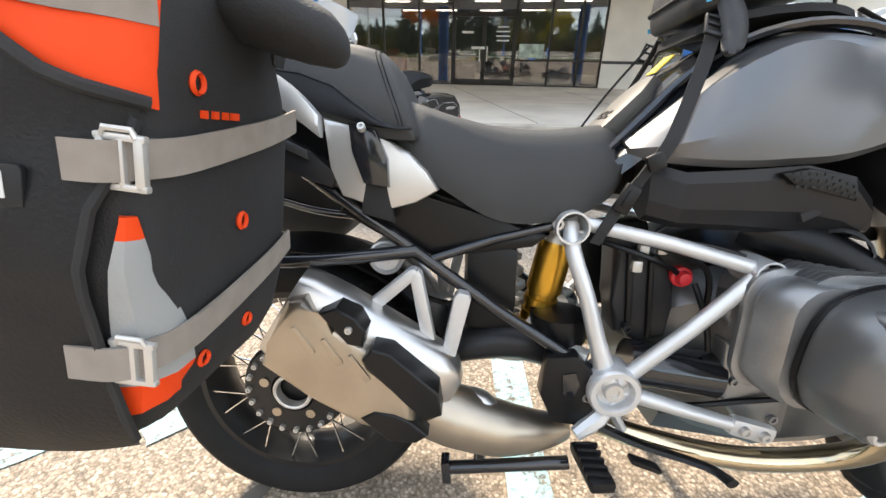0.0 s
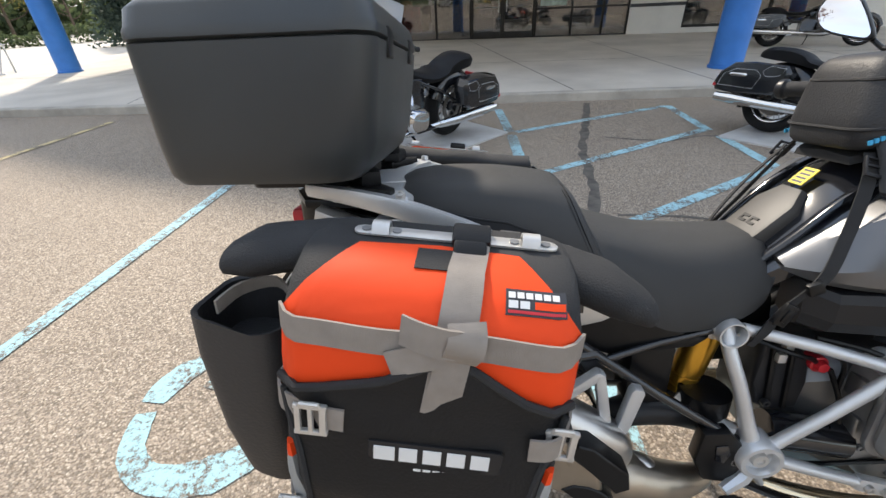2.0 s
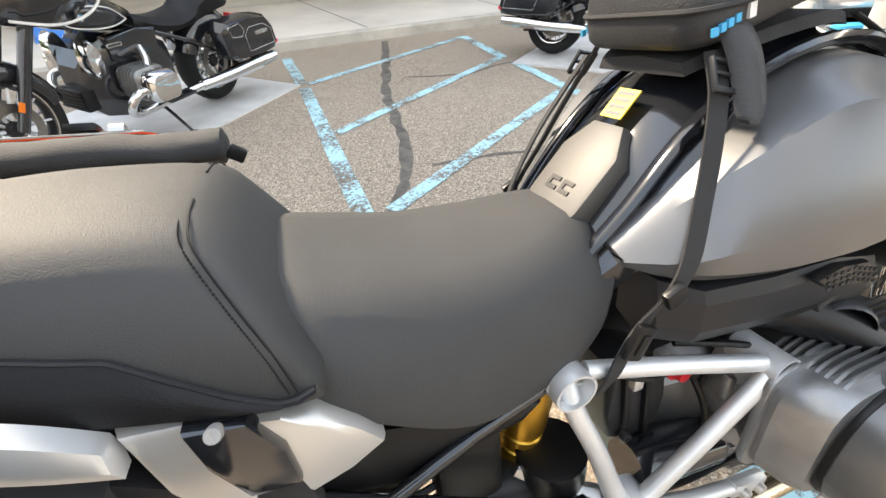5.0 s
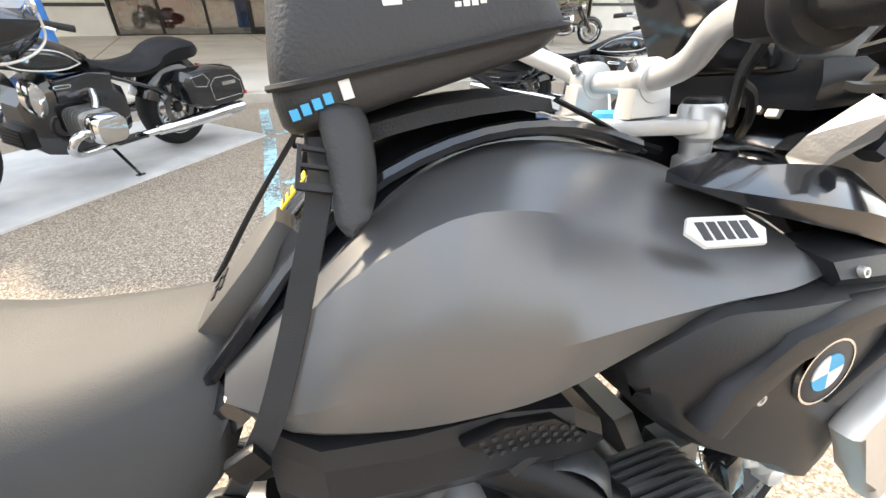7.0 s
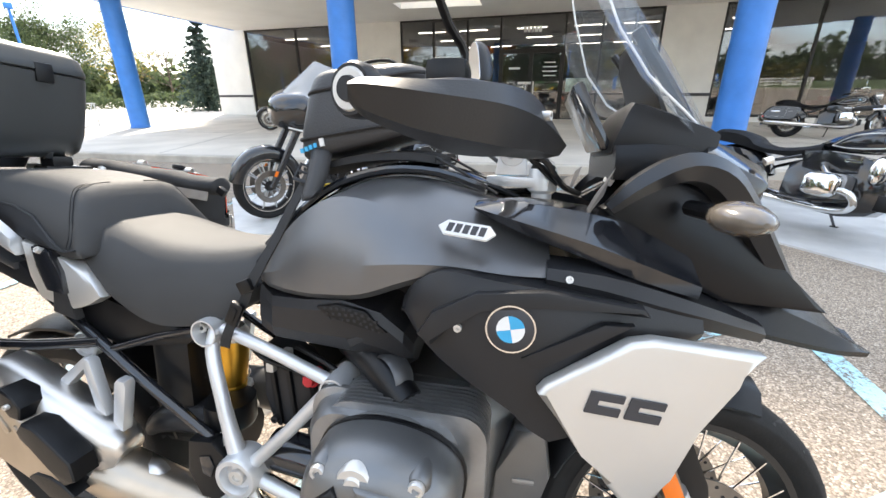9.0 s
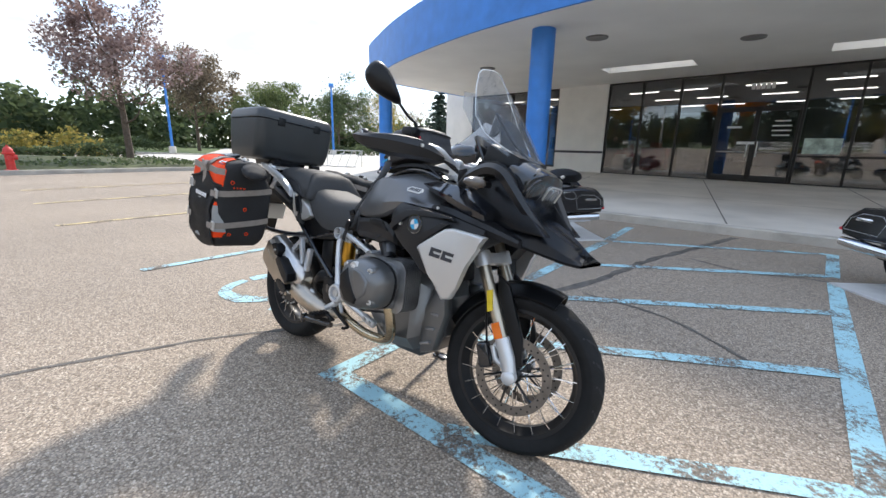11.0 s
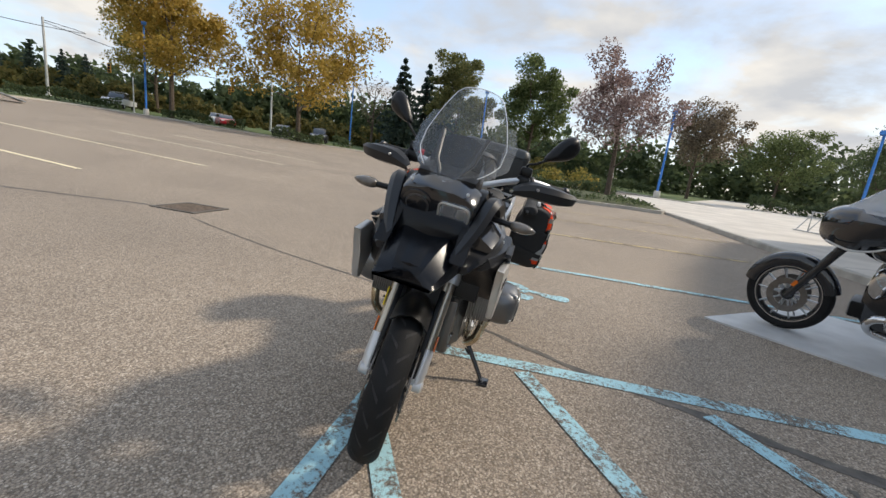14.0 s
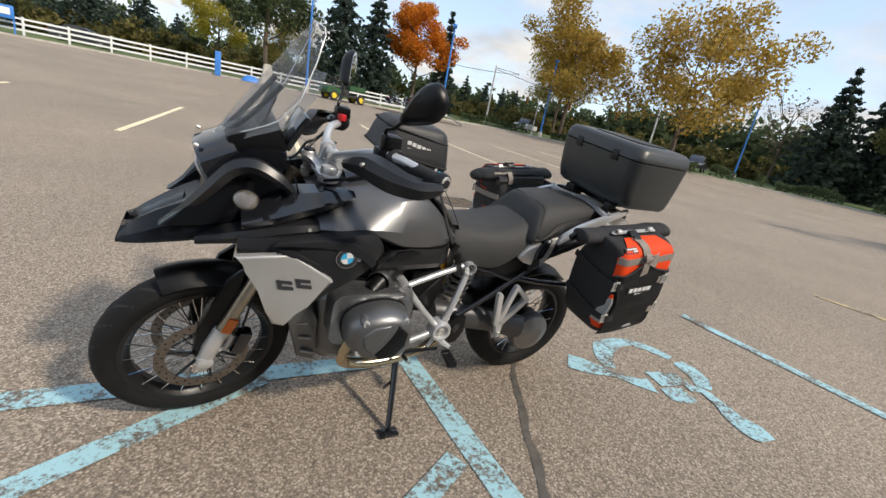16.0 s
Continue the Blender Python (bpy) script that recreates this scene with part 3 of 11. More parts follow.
for gxx in (-6.0, -3.5, 0.8, 2.6, 5.0, 7.2, 9.0, 12.5):
    for gyy in (1.6, 4.6, 8.0):
        lamp = thing("ceiling_light", "lit white strip light on the shop ceiling", "ceiling light", group="shop lights", at=WALLM @ Matrix.Translation((gxx, gyy, SOFFIT - 0.25)))
        bm = bmesh.new()
        box(bm, (0, 0, 0.03), (1.2, 0.16, 0.04))
        part("housing", bm, M_WHITE, lamp)
        bm = bmesh.new()
        box(bm, (0, 0, 0), (1.15, 0.12, 0.02))
        part("tube", bm, M_TUBE, lamp)
rnd = random.Random(4)
M_STOCK = [mat("stock_%s" % n, c, 0.6, vary=0.4, scale=9) for n, c in (("dark", (0.03, 0.03, 0.035)), ("tan", (0.30, 0.24, 0.17)), ("red", (0.30, 0.03, 0.03)), ("pale", (0.45, 0.43, 0.40)))]
for k in range(26):
    bm = bmesh.new()
    hh = rnd.choice((0.8, 1.0, 1.4, 1.7))
    box(bm, (0, 0, hh * 0.42), (rnd.uniform(0.5, 1.3), 0.5, hh * 0.84), bevel=0.02)
    box(bm, (rnd.uniform(-0.2, 0.2), 0, hh * 0.92), (0.4, 0.4, hh * 0.16 + 0.02), bevel=0.02)
    solo("display_unit", bm, rnd.choice(M_STOCK), "dim display unit with stock behind the shop glass", "display unit", group="shop stock", at=WALLM @ Matrix.Translation((rnd.uniform(-7, WLEN + 6), rnd.uniform(1.2, 9), BASE - 0.02)))

# canopy: soffit, blue fascia, columns
can = [(-12.0, 10.9), (-9.0, 9.3), (-6.5, 8.25), (-4.0, 7.45), (-1.5, 7.0), (1.0, 6.85), (3.5, 7.0), (6.0, 7.4), (8.5, 8.15), (11, 9.2), (13, 10.3)]
can = [(p.x, p.y) for p in smooth_path([(x, y, 0) for x, y in can], 4)]
canopy = thing("canopy", "deep curved entrance canopy with pale soffit and blue fascia", "canopy", kind="structure")
bm = bmesh.new()
xs = sorted(set([-12.0, -3.35, -0.6, 2.5, 5.65, 13] + [p[0] for p in can]))
front_y = lambda x: float(np.interp(x, [p[0] for p in can], [p[1] for p in can]))
back_y = lambda x: float(np.interp(x, [-12.0, -9.5, WL.x, WR.x, 13], [17.7, 17.55, WL.y - 0.02, WR.y - 0.02, 15.0]))
for x0, x1 in zip(xs, xs[1:]):
    xm = (x0 + x1) / 2
    hole = next((s for s in ((-3.35, -0.6, 13.6, 14.6), (2.5, 5.65, 13.35, 14.35)) if s[0] - 0.01 < xm < s[1] + 0.01), None)
    ys = [(front_y, back_y)] if not hole else [(front_y, lambda x, h=hole: h[2]), (lambda x, h=hole: h[3], back_y)]
    for lo, hi in ys:
        v = [bm.verts.new((x0, lo(x0), SOFFIT)), bm.verts.new((x1, lo(x1), SOFFIT)), bm.verts.new((x1, hi(x1), SOFFIT)), bm.verts.new((x0, hi(x0), SOFFIT))]
        bm.faces.new(v)
    if hole:
        for ya, yb in ((hole[2], hole[2]), (hole[3], hole[3])):
            v = [bm.verts.new((x0, ya, SOFFIT)), bm.verts.new((x1, ya, SOFFIT)), bm.verts.new((x1, ya, SOFFIT + 1.25)), bm.verts.new((x0, ya, SOFFIT + 1.25))]
            bm.faces.new(v)
for hx, y0, y1 in ((-3.35, 13.6, 14.6), (-0.6, 13.6, 14.6), (2.5, 13.35, 14.35), (5.65, 13.35, 14.35)):
    bm.faces.new([bm.verts.new(p) for p in ((hx, y0, SOFFIT), (hx, y1, SOFFIT), (hx, y1, SOFFIT + 1.25), (hx, y0, SOFFIT + 1.25))])
bmesh.ops.remove_doubles(bm, verts=bm.verts, dist=0.001)
part("soffit", bm, M_SOFFIT, canopy, smooth=None)
bm = bmesh.new()
for x0, x1 in zip(xs, xs[1:]):
    xm = (x0 + x1) / 2
    hole = next((s for s in ((-3.35, -0.6, 13.6, 14.6), (2.5, 5.65, 13.35, 14.35)) if s[0] - 0.01 < xm < s[1] + 0.01), None)
    ys = [(front_y, back_y)] if not hole else [(front_y, lambda x, h=hole: h[2]), (lambda x, h=hole: h[3], back_y)]
    for lo, hi in ys:
        v = [bm.verts.new((x0, lo(x0), SOFFIT + 1.25)), bm.verts.new((x1, lo(x1), SOFFIT + 1.25)), bm.verts.new((x1, hi(x1), SOFFIT + 1.25)), bm.verts.new((x0, hi(x0), SOFFIT + 1.25))]
        bm.faces.new(v)
part("roof", bm, M_STUCCO, canopy, smooth=None)
bm = bmesh.new()
ring = can + [(13, 15.0)]
path3 = [(-12.0, 17.6)] + ring
prev = None
for i, (x, y) in enumerate(path3):
    d = Vector(path3[min(i + 1, len(path3) - 1)]) - Vector(path3[max(i - 1, 0)])
    o = Vector((d.y, -d.x)).normalized() * 0.06
    row = [bm.verts.new(p) for p in ((x, y, SOFFIT - 0.02), (x + o.x, y + o.y, SOFFIT - 0.02), (x + o.x, y + o.y, SOFFIT + 1.3), (x, y, SOFFIT + 1.3))]
    if prev:
        for k in range(4):
            bm.faces.new((prev[k], row[k], row[(k + 1) % 4], prev[(k + 1) % 4]))
    prev = row
part("fascia", bm, M_BLUE, canopy, "curved blue metal fascia", smooth=50)
bm = bmesh.new()
prev = None
for x in np.linspace(-3.6, 5.6, 12):
    y = front_y(float(x)) - 0.075
    row = [bm.verts.new((x, y, SOFFIT + 0.62)), bm.verts.new((x, y, SOFFIT + 1.75)), bm.verts.new((x, y - 0.05, SOFFIT + 1.75)), bm.verts.new((x, y - 0.05, SOFFIT + 0.62))]
    if prev:
        for k in range(4):
            bm.faces.new((prev[k], row[k], row[(k + 1) % 4], prev[(k + 1) % 4]))
    prev = row
part("sign_panel", bm, mat("pale_sign_panel", (0.55, 0.56, 0.58), 0.5, vary=0.05), canopy, "pale raised sign panel")
for x, y in ((-2.0, 9.6), (4.3, 9.2), (1.0, 11.6), (-6.5, 11.5)):
    cl = thing("canopy_light", "round recessed light in the canopy soffit, unlit", "ceiling light", group="canopy lights", at=Matrix.Translation((x, y, SOFFIT)))
    bm = bmesh.new()
    lathe(bm, [(0.0, -0.012), (0.20, -0.012), (0.25, -0.03), (0.27, 0.0)], 24, Matrix.Rotation(radians(90), 4, "X"))
    part("diffuser", bm, mat("grey_diffuser", (0.20, 0.19, 0.18), 0.6), cl)
for x, y in ((-2.75, 8.25), (4.75, 8.05), (-11.4, 11.2), (12.4, 10.4)):
    col = thing("column", "round blue painted steel column on the walk", "column", group="canopy columns", at=Matrix.Translation((x, y, walk_z(y))))
    bm = bmesh.new()
    lathe(bm, [(0.0, 0.0), (0.275, 0.0), (0.275, SOFFIT - walk_z(y)), (0, SOFFIT - walk_z(y))], 32, Matrix.Rotation(radians(90), 4, "X"))
    part("shaft", bm, M_BLUE, col)
    bm = bmesh.new()
    lathe(bm, [(0.276, 0.0), (0.30, 0.0), (0.30, 0.05), (0.276, 0.06)], 32, Matrix.Rotation(radians(90), 4, "X"))
    part("base_ring", bm, M_BLUE, col)

# steel plates that the other motorcycles stand on
def plate(outline, label):
    bm = bmesh.new()
    a = [bm.verts.new((x, y, 0.0)) for x, y in outline]
    b = [bm.verts.new((x, y, 0.018)) for x, y in outline]
    bm.faces.new(a), bm.faces.new(b)
    for k in range(len(a)):
        bm.faces.new((a[k], a[(k + 1) % len(a)], b[(k + 1) % len(a)], b[k]))
    return solo("steel_plate", bm, M_PLATE, label, "steel plate", group="display plates", smooth=None)


plate([(-1.30, 2.30), (0.42, 4.37), (-0.75, 5.75), (-2.4, 3.7)], "grey chequered steel plate lying on the asphalt")
plate([(2.68, 3.98), (3.75, 2.55), (5.6, 3.9), (4.5, 5.4)], "grey chequered steel plate lying on the asphalt")

# ---------------------------------------------------------------- trees, hedges and the far side of the lot
def leaf_quads(bm, centre, radius, count, size, rnd, squash=1.0, droop=0.0):
    for _ in range(count):
        d = Vector((rnd.gauss(0, 1), rnd.gauss(0, 1), rnd.gauss(0, 1)))
        d = d.normalized() * radius * (rnd.random() ** 0.45)
        c = Vector(centre) + Vector((d.x, d.y, d.z * squash - droop * abs(d.x + d.y) * 0.1))
        a = Vector((rnd.gauss(0, 1), rnd.gauss(0, 1), rnd.gauss(0, 0.8))).normalized()
        b = a.cross(Vector((rnd.gauss(0, 1), rnd.gauss(0, 1), rnd.gauss(0, 1)))).normalized()
        s = size * rnd.uniform(0.6, 1.5)
        v = [bm.verts.new(c + a * s), bm.verts.new(c + b * s * 0.55), bm.verts.new(c - a * s), bm.verts.new(c - b * s * 0.55)]
        bm.faces.new(v)


def tree(x, y, h, width, leaves, label, seed, density=1.0, bare=0.0, leaf=None, trunk=0.14):
    rnd = random.Random(seed)
    t = thing("tree", label, "tree", group="trees", at=Matrix.Translation((x, y, ground_z(x, y))))
    bt = bmesh.new()
    th = h * rnd.uniform(0.2, 0.28)
    tube(bt, [(0, 0, -0.2), (0.03 * h * rnd.uniform(-1, 1), 0, th), (0, 0.03 * h * rnd.uniform(-1, 1), h * 0.75)], [trunk * h / 7, trunk * h / 9, 0.03], 7, curve=4)
    bl = bmesh.new()
    ends = []
    for k in range(11):
        a = k * 2.4 + rnd.random()
        z0 = th + (h * 0.45) * (k / 11)
        r = width / 2 * rnd.uniform(0.55, 0.95) * (1 - 0.35 * k / 11)
        e = Vector((math.cos(a) * r, math.sin(a) * r, z0 + h * rnd.uniform(0.12, 0.34)))
        m = Vector((math.cos(a) * r * 0.45, math.sin(a) * r * 0.45, z0 + h * 0.06))
        tube(bt, [(0, 0, z0), m, e], [0.05 * h / 7, 0.03 * h / 7, 0.008], 5, curve=3)
        ends += [(e, 0.27), (m + (e - m) * 0.5 + Vector((rnd.uniform(-.5, .5), rnd.uniform(-.5, .5), rnd.uniform(0, .5))), 0.24)]
        for q in range(4 if bare else 2):
            e2 = e + Vector((rnd.uniform(-1, 1), rnd.uniform(-1, 1), rnd.uniform(0.1, 1.1))) * width * 0.16
            tube(bt, [m + (e - m) * rnd.uniform(0.2, 0.8), e2], [0.018 * h / 7, 0.005], 4)
            if rnd.random() < 0.8:
                ends.append((e2, 0.15))
    for k in range(5):
        ends.append((Vector((rnd.uniform(-.18, .18) * width, rnd.uniform(-.18, .18) * width, h * rnd.uniform(0.78, 0.96))), 0.2))
    lf = leaf or h * 0.0115
    for e, rr in ends:
        leaf_quads(bl, e, rr * width * rnd.uniform(0.55, 0.85), int(340 * density * rr / 0.24), lf, rnd, 0.75)
    part("trunk", bt, M_BARK, t)
    part("crown", bl, leaves, t, smooth=None)
    return t


def spruce(x, y, h, label, seed, width=0.42):
    rnd = random.Random(seed)
    t = thing("conifer", label, "tree", group="conifers", at=Matrix.Translation((x, y, ground_z(x, y))))
    bt, bl = bmesh.new(), bmesh.new()
    tube(bt, [(0, 0, -0.2), (0, 0, h)], [0.02 * h, 0.004 * h], 6)
    lv = 15
    for k in range(lv):
        f = k / (lv - 1)
        z = h * (0.07 + 0.91 * f)
        r = h * width * 0.6 * (1 - f) ** 0.85 + 0.05
        nb = 9 if f < 0.7 else 6
        for q in range(nb):
            a = q * 2 * math.pi / nb + rnd.uniform(-.3, .3) + k
            rr = r * rnd.uniform(0.75, 1.12)
            d = Vector((math.cos(a), math.sin(a), 0))
            for s in range(7):
                g = (s + 0.6) / 7
                c = d * rr * g + Vector((0, 0, z - rr * 0.28 * g * g + rnd.uniform(-.04, .04) * h * 0.3))
                leaf_quads(bl, c, rr * 0.19 + 0.03, 5, h * 0.022, rnd, 0.6)
    part("trunk", bt, M_BARK, t)
    part("crown", bl, L_SPRUCE, t, smooth=None)
    return t


def hedge(x0, y0, x1, y1, h, w, leaves, label, seed, n=900):
    rnd = random.Random(seed)
    bm = bmesh.new()
    L = math.hypot(x1 - x0, y1 - y0)
    for _ in range(int(n)):
        f = rnd.random()
        u, v = rnd.uniform(-1, 1), rnd.random() ** 0.6
        x, y = x0 + (x1 - x0) * f, y0 + (y1 - y0) * f
        sx, sy = -(y1 - y0) / L * w / 2 * u, (x1 - x0) / L * w / 2 * u
        hh = h * (0.82 + 0.18 * math.sin(f * L * 1.3 + seed))
        leaf_quads(bm, (x + sx, y + sy, ground_z(x, y) + hh * v), 0.08, 1, 0.10, rnd)
    return solo("hedge", bm, leaves, label, "hedge", group="hedges", kind="stuff", smooth=None)


def lamp_post(x, y, h=7.2, label="tall blue street lamp with a box head"):
    p = thing("street_lamp", label, "street lamp", group="lot lamps", at=Matrix.Translation((x, y, ground_z(x, y))) @ Matrix.Rotation(math.atan2(-y, -x), 4, "Z"))
    bm = bmesh.new()
    lathe(bm, [(0, 0), (0.26, 0), (0.26, 0.6), (0.22, 0.65), (0, 0.65)], 16, Matrix.Rotation(radians(90), 4, "X"))
    part("footing", bm, M_CONCRETE, p, "concrete footing")
    bm = bmesh.new()
    tube(bm, [(0, 0, 0.6), (0, 0, h)], [0.10, 0.075], 10)
    part("pole", bm, M_BLUE, p)
    bm = bmesh.new()
    box(bm, (0.28, 0, h + 0.05), (0.75, 0.42, 0.26), bevel=0.04)
    part("lamp_head", bm, M_BLUE, p)
    return p


def polar(az, d, cx=2.5, cy=0.0):
    return cx + d * math.cos(radians(az)), cy + d * math.sin(radians(az))

# ---------------------------------------------------------------- materials of the motorcycles and their luggage
M_TANK = mat("satin_grey_metallic_paint", (0.160, 0.162, 0.167), 0.38, metal=0.7, vary=0.08, scale=5, bump=0.03, bump_scale=400, rvary=0.05)
M_BLKPL = mat("black_textured_plastic", (0.0058, 0.006, 0.0068), 0.34, spec=0.30, vary=0.2, scale=9, bump=0.15, bump_scale=500)
M_GREYPL = mat("dark_grey_plastic", (0.0165, 0.0168, 0.0186), 0.36, spec=0.30, vary=0.12, scale=7, bump=0.12, bump_scale=450)
M_BEAK = mat("satin_black_bodywork", (0.0046, 0.0053, 0.0072), 0.26, spec=0.26, vary=0.15, scale=6, bump=0.06, bump_scale=450)
M_ARCH = mat("satin_grey_plastic", (0.013, 0.0138, 0.016), 0.30, vary=0.1, scale=7, bump=0.08, bump_scale=450)
M_GUARD = mat("black_guard_plastic", (0.012, 0.0123, 0.0135), 0.42, spec=0.4, vary=0.12, scale=7, bump=0.12, bump_scale=450)
M_GLOSS = mat("gloss_black_paint", (0.012, 0.013, 0.016), 0.12, vary=0.1, coat=0.6)
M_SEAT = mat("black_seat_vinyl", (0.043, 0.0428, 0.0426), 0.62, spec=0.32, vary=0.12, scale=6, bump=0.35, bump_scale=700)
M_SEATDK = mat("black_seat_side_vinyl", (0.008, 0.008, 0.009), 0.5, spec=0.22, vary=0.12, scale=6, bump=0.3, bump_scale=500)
M_SILVER = mat("silver_frame_paint", (0.62, 0.63, 0.64), 0.36, metal=0.55, vary=0.08, scale=10, bump=0.06, bump_scale=200, rvary=0.08)
M_PANEL = mat("pale_silver_panel_paint", (0.58, 0.57, 0.55), 0.34, metal=0.6, vary=0.05, scale=4)
M_ENGINE = mat("cast_grey_engine_metal", (0.30, 0.304, 0.31), 0.40, metal=0.85, vary=0.2, scale=14, bump=0.2, bump_scale=260, rvary=0.1)
M_COVER = mat("anthracite_engine_cover", (0.095, 0.097, 0.102), 0.38, metal=0.6, vary=0.12, scale=10, bump=0.1, bump_scale=260)
M_VALVE = mat("satin_silver_valve_cover", (0.165, 0.168, 0.170), 0.34, metal=0.7, vary=0.10, scale=10, bump=0.12, bump_scale=260, rvary=0.08)
M_STEEL = mat("brushed_exhaust_steel", (0.46, 0.40, 0.33), 0.34, metal=0.95, vary=0.16, scale=7, bump=0.08, bump_scale=160, rvary=0.1)
M_BODY = mat("brushed_silencer_steel", (0.60, 0.585, 0.57), 0.30, metal=0.95, vary=0.08, scale=9, bump=0.06, bump_scale=200, rvary=0.06)
M_HEADER = mat("heat_tinted_chrome", (0.58, 0.50, 0.36), 0.16, metal=1.0, vary=0.35, scale=5, rvary=0.08)
M_CHROME = mat("chrome", (0.72, 0.72, 0.72), 0.08, metal=1.0, vary=0.04)
M_GOLD = mat("gold_anodised", (0.72, 0.40, 0.06), 0.3, metal=0.95, vary=0.1, scale=12)
M_FORK = mat("gold_fork_tube", (0.46, 0.41, 0.33), 0.30, metal=0.95, vary=0.08, scale=12)
M_TYRE = mat("tyre_rubber", (0.010, 0.010, 0.0103), 0.7, spec=0.25, vary=0.25, scale=18, bump=0.3, bump_scale=160)
M_RIM = mat("black_rim", (0.018, 0.018, 0.019), 0.35, metal=0.3, vary=0.15, scale=10)
M_DISC = mat("brake_disc_steel", (0.22, 0.20, 0.18), 0.38, metal=0.9, vary=0.2, scale=20)
M_REDC = mat("red_plastic_cap", (0.55, 0.02, 0.03), 0.4)
M_AMBER = mat("amber_lens", (0.75, 0.16, 0.01), 0.2, coat=0.5)
M_FABRIC = mat("black_pannier_fabric", (0.020, 0.020, 0.021), 0.82, vary=0.25, scale=7, bump=0.6, bump_scale=420)
M_FABRIC2 = mat("dark_grey_rubberised_fabric", (0.024, 0.024, 0.0255), 0.5, vary=0.25, scale=5, bump=0.45, bump_scale=260, rvary=0.12)
M_ORANGE = mat("orange_coated_fabric", (0.80, 0.062, 0.010), 0.6, spec=0.25, vary=0.08, scale=4, bump=0.25, bump_scale=35)
M_WEB = mat("taupe_webbing", (0.27, 0.235, 0.205), 0.85, vary=0.10, scale=40, bump=0.4, bump_scale=1100)
M_WEBBLK = mat("black_webbing", (0.018, 0.018, 0.019), 0.8, vary=0.15, scale=30, bump=0.35, bump_scale=1100)
M_REFLECT = mat("grey_reflective_fabric", (0.30, 0.31, 0.31), 0.5, vary=0.08, scale=10, bump=0.2, bump_scale=300)
M_ALU = mat("light_buckle_metal", (0.60, 0.585, 0.56), 0.38, metal=0.6, vary=0.08, scale=20)
M_LETTER = mat("white_print", (0.70, 0.70, 0.69), 0.6, vary=0.05)
M_YELLOWL = mat("yellow_label", (0.80, 0.60, 0.03), 0.5, vary=0.05)
M_BLUEL = mat("blue_print", (0.03, 0.35, 0.62), 0.5)
M_DARKL = mat("dark_print", (0.03, 0.03, 0.035), 0.5)
M_SCREEN = glass("clear_windscreen", (0.22, 0.24, 0.26), 0.03, 0.24, 0.8, 1.6)
M_EDGE = glass("polished_edge", (0.75, 0.78, 0.80), 0.1, 0.75, 0.7)
M_LENS = glass("clear_lamp_lens", (0.6, 0.62, 0.65), 0.02, 0.25, 0.7)
M_INDIC = mat("smoky_lamp_plastic", (0.11, 0.095, 0.08), 0.15, vary=0.2, scale=30, coat=0.5)
M_MIRRORGL = mat("mirror_glass", (0.8, 0.8, 0.82), 0.02, metal=1.0, vary=0.0)

# ---------------------------------------------------------------- the touring motorcycle (x ahead, y to its left, z up, origin under the rear wheel)
LEAN = radians(8.7)
GSM = Matrix.Rotation(-LEAN, 4, "X")
gs = thing("touring_motorcycle", "dark grey and silver adventure touring motorcycle leaning on its side stand", "motorcycle", at=GSM)
RAKE = radians(25.7)
AXIS = Vector((-math.sin(RAKE), 0, math.cos(RAKE)))
FS = Matrix.Translation((1.635, 0, 0)) @ Matrix.Rotation(radians(9), 4, AXIS) @ Matrix.Translation((-1.635, 0, 0))


CYL = Matrix.Translation((-0.078, 0, 0)) @ Matrix.Diagonal((1, 0.955, 1, 1))


def half_ring(x, pts):
    """A closed ring at x out of its right half from top middle to bottom middle (y >= 0, z)."""
    return [(x, y, z) for y, z in pts] + [(x, -y, z) for y, z in reversed(pts) if y > 1e-6]


def gpart(name, bm, material, label="", parent=None, smooth=40, fs=False):
    if fs:
        bm.transform(FS)
    if name in ("cooling_fin", "cylinder_barrel", "valve_cover", "cover_insert"):
        bm.transform(CYL)
    return part(name, bm, material, parent or gs, label, smooth)


def plate_y(outline, y0, y1, bevel=0.004, seg=2):
    return slab(bmesh.new(), outline, y0, y1, bevel, seg=seg)


def bar_xz(a, b, w0, w1, y0, y1, bevel=0.005):
    """A flat cast arm from a to b in x, z, as wide as w0 and w1 at its ends."""
    d = (Vector(b) - Vector(a)).normalized()
    n = Vector((-d.y, d.x))
    a, b = Vector(a), Vector(b)
    pts = [a - d * w0 * 0.3 + n * w0 * 0.3, a + n * w0 / 2, b + n * w1 / 2, b + d * w1 * 0.3 + n * w1 * 0.3, b + d * w1 * 0.3 - n * w1 * 0.3, b - n * w1 / 2, a - n * w0 / 2, a - d * w0 * 0.3 - n * w0 * 0.3]
    return slab(bmesh.new(), [(p.x, p.y) for p in pts], y0, y1, bevel)


def bolt(parent, p, r=0.009, d=(0, -1, 0), material=None):
    bm = bmesh.new()
    v = Vector(d).normalized()
    m = Matrix.Translation(p) @ Vector((0, 1, 0)).rotation_difference(v).to_matrix().to_4x4()
    lathe(bm, [(0, 0.004), (r * 0.45, 0.004), (r * 0.5, 0.008), (r * 0.9, 0.008), (r, 0.005), (r, -0.004)], 12, m)
    return part("bolt", bm, material or M_ALU, parent)


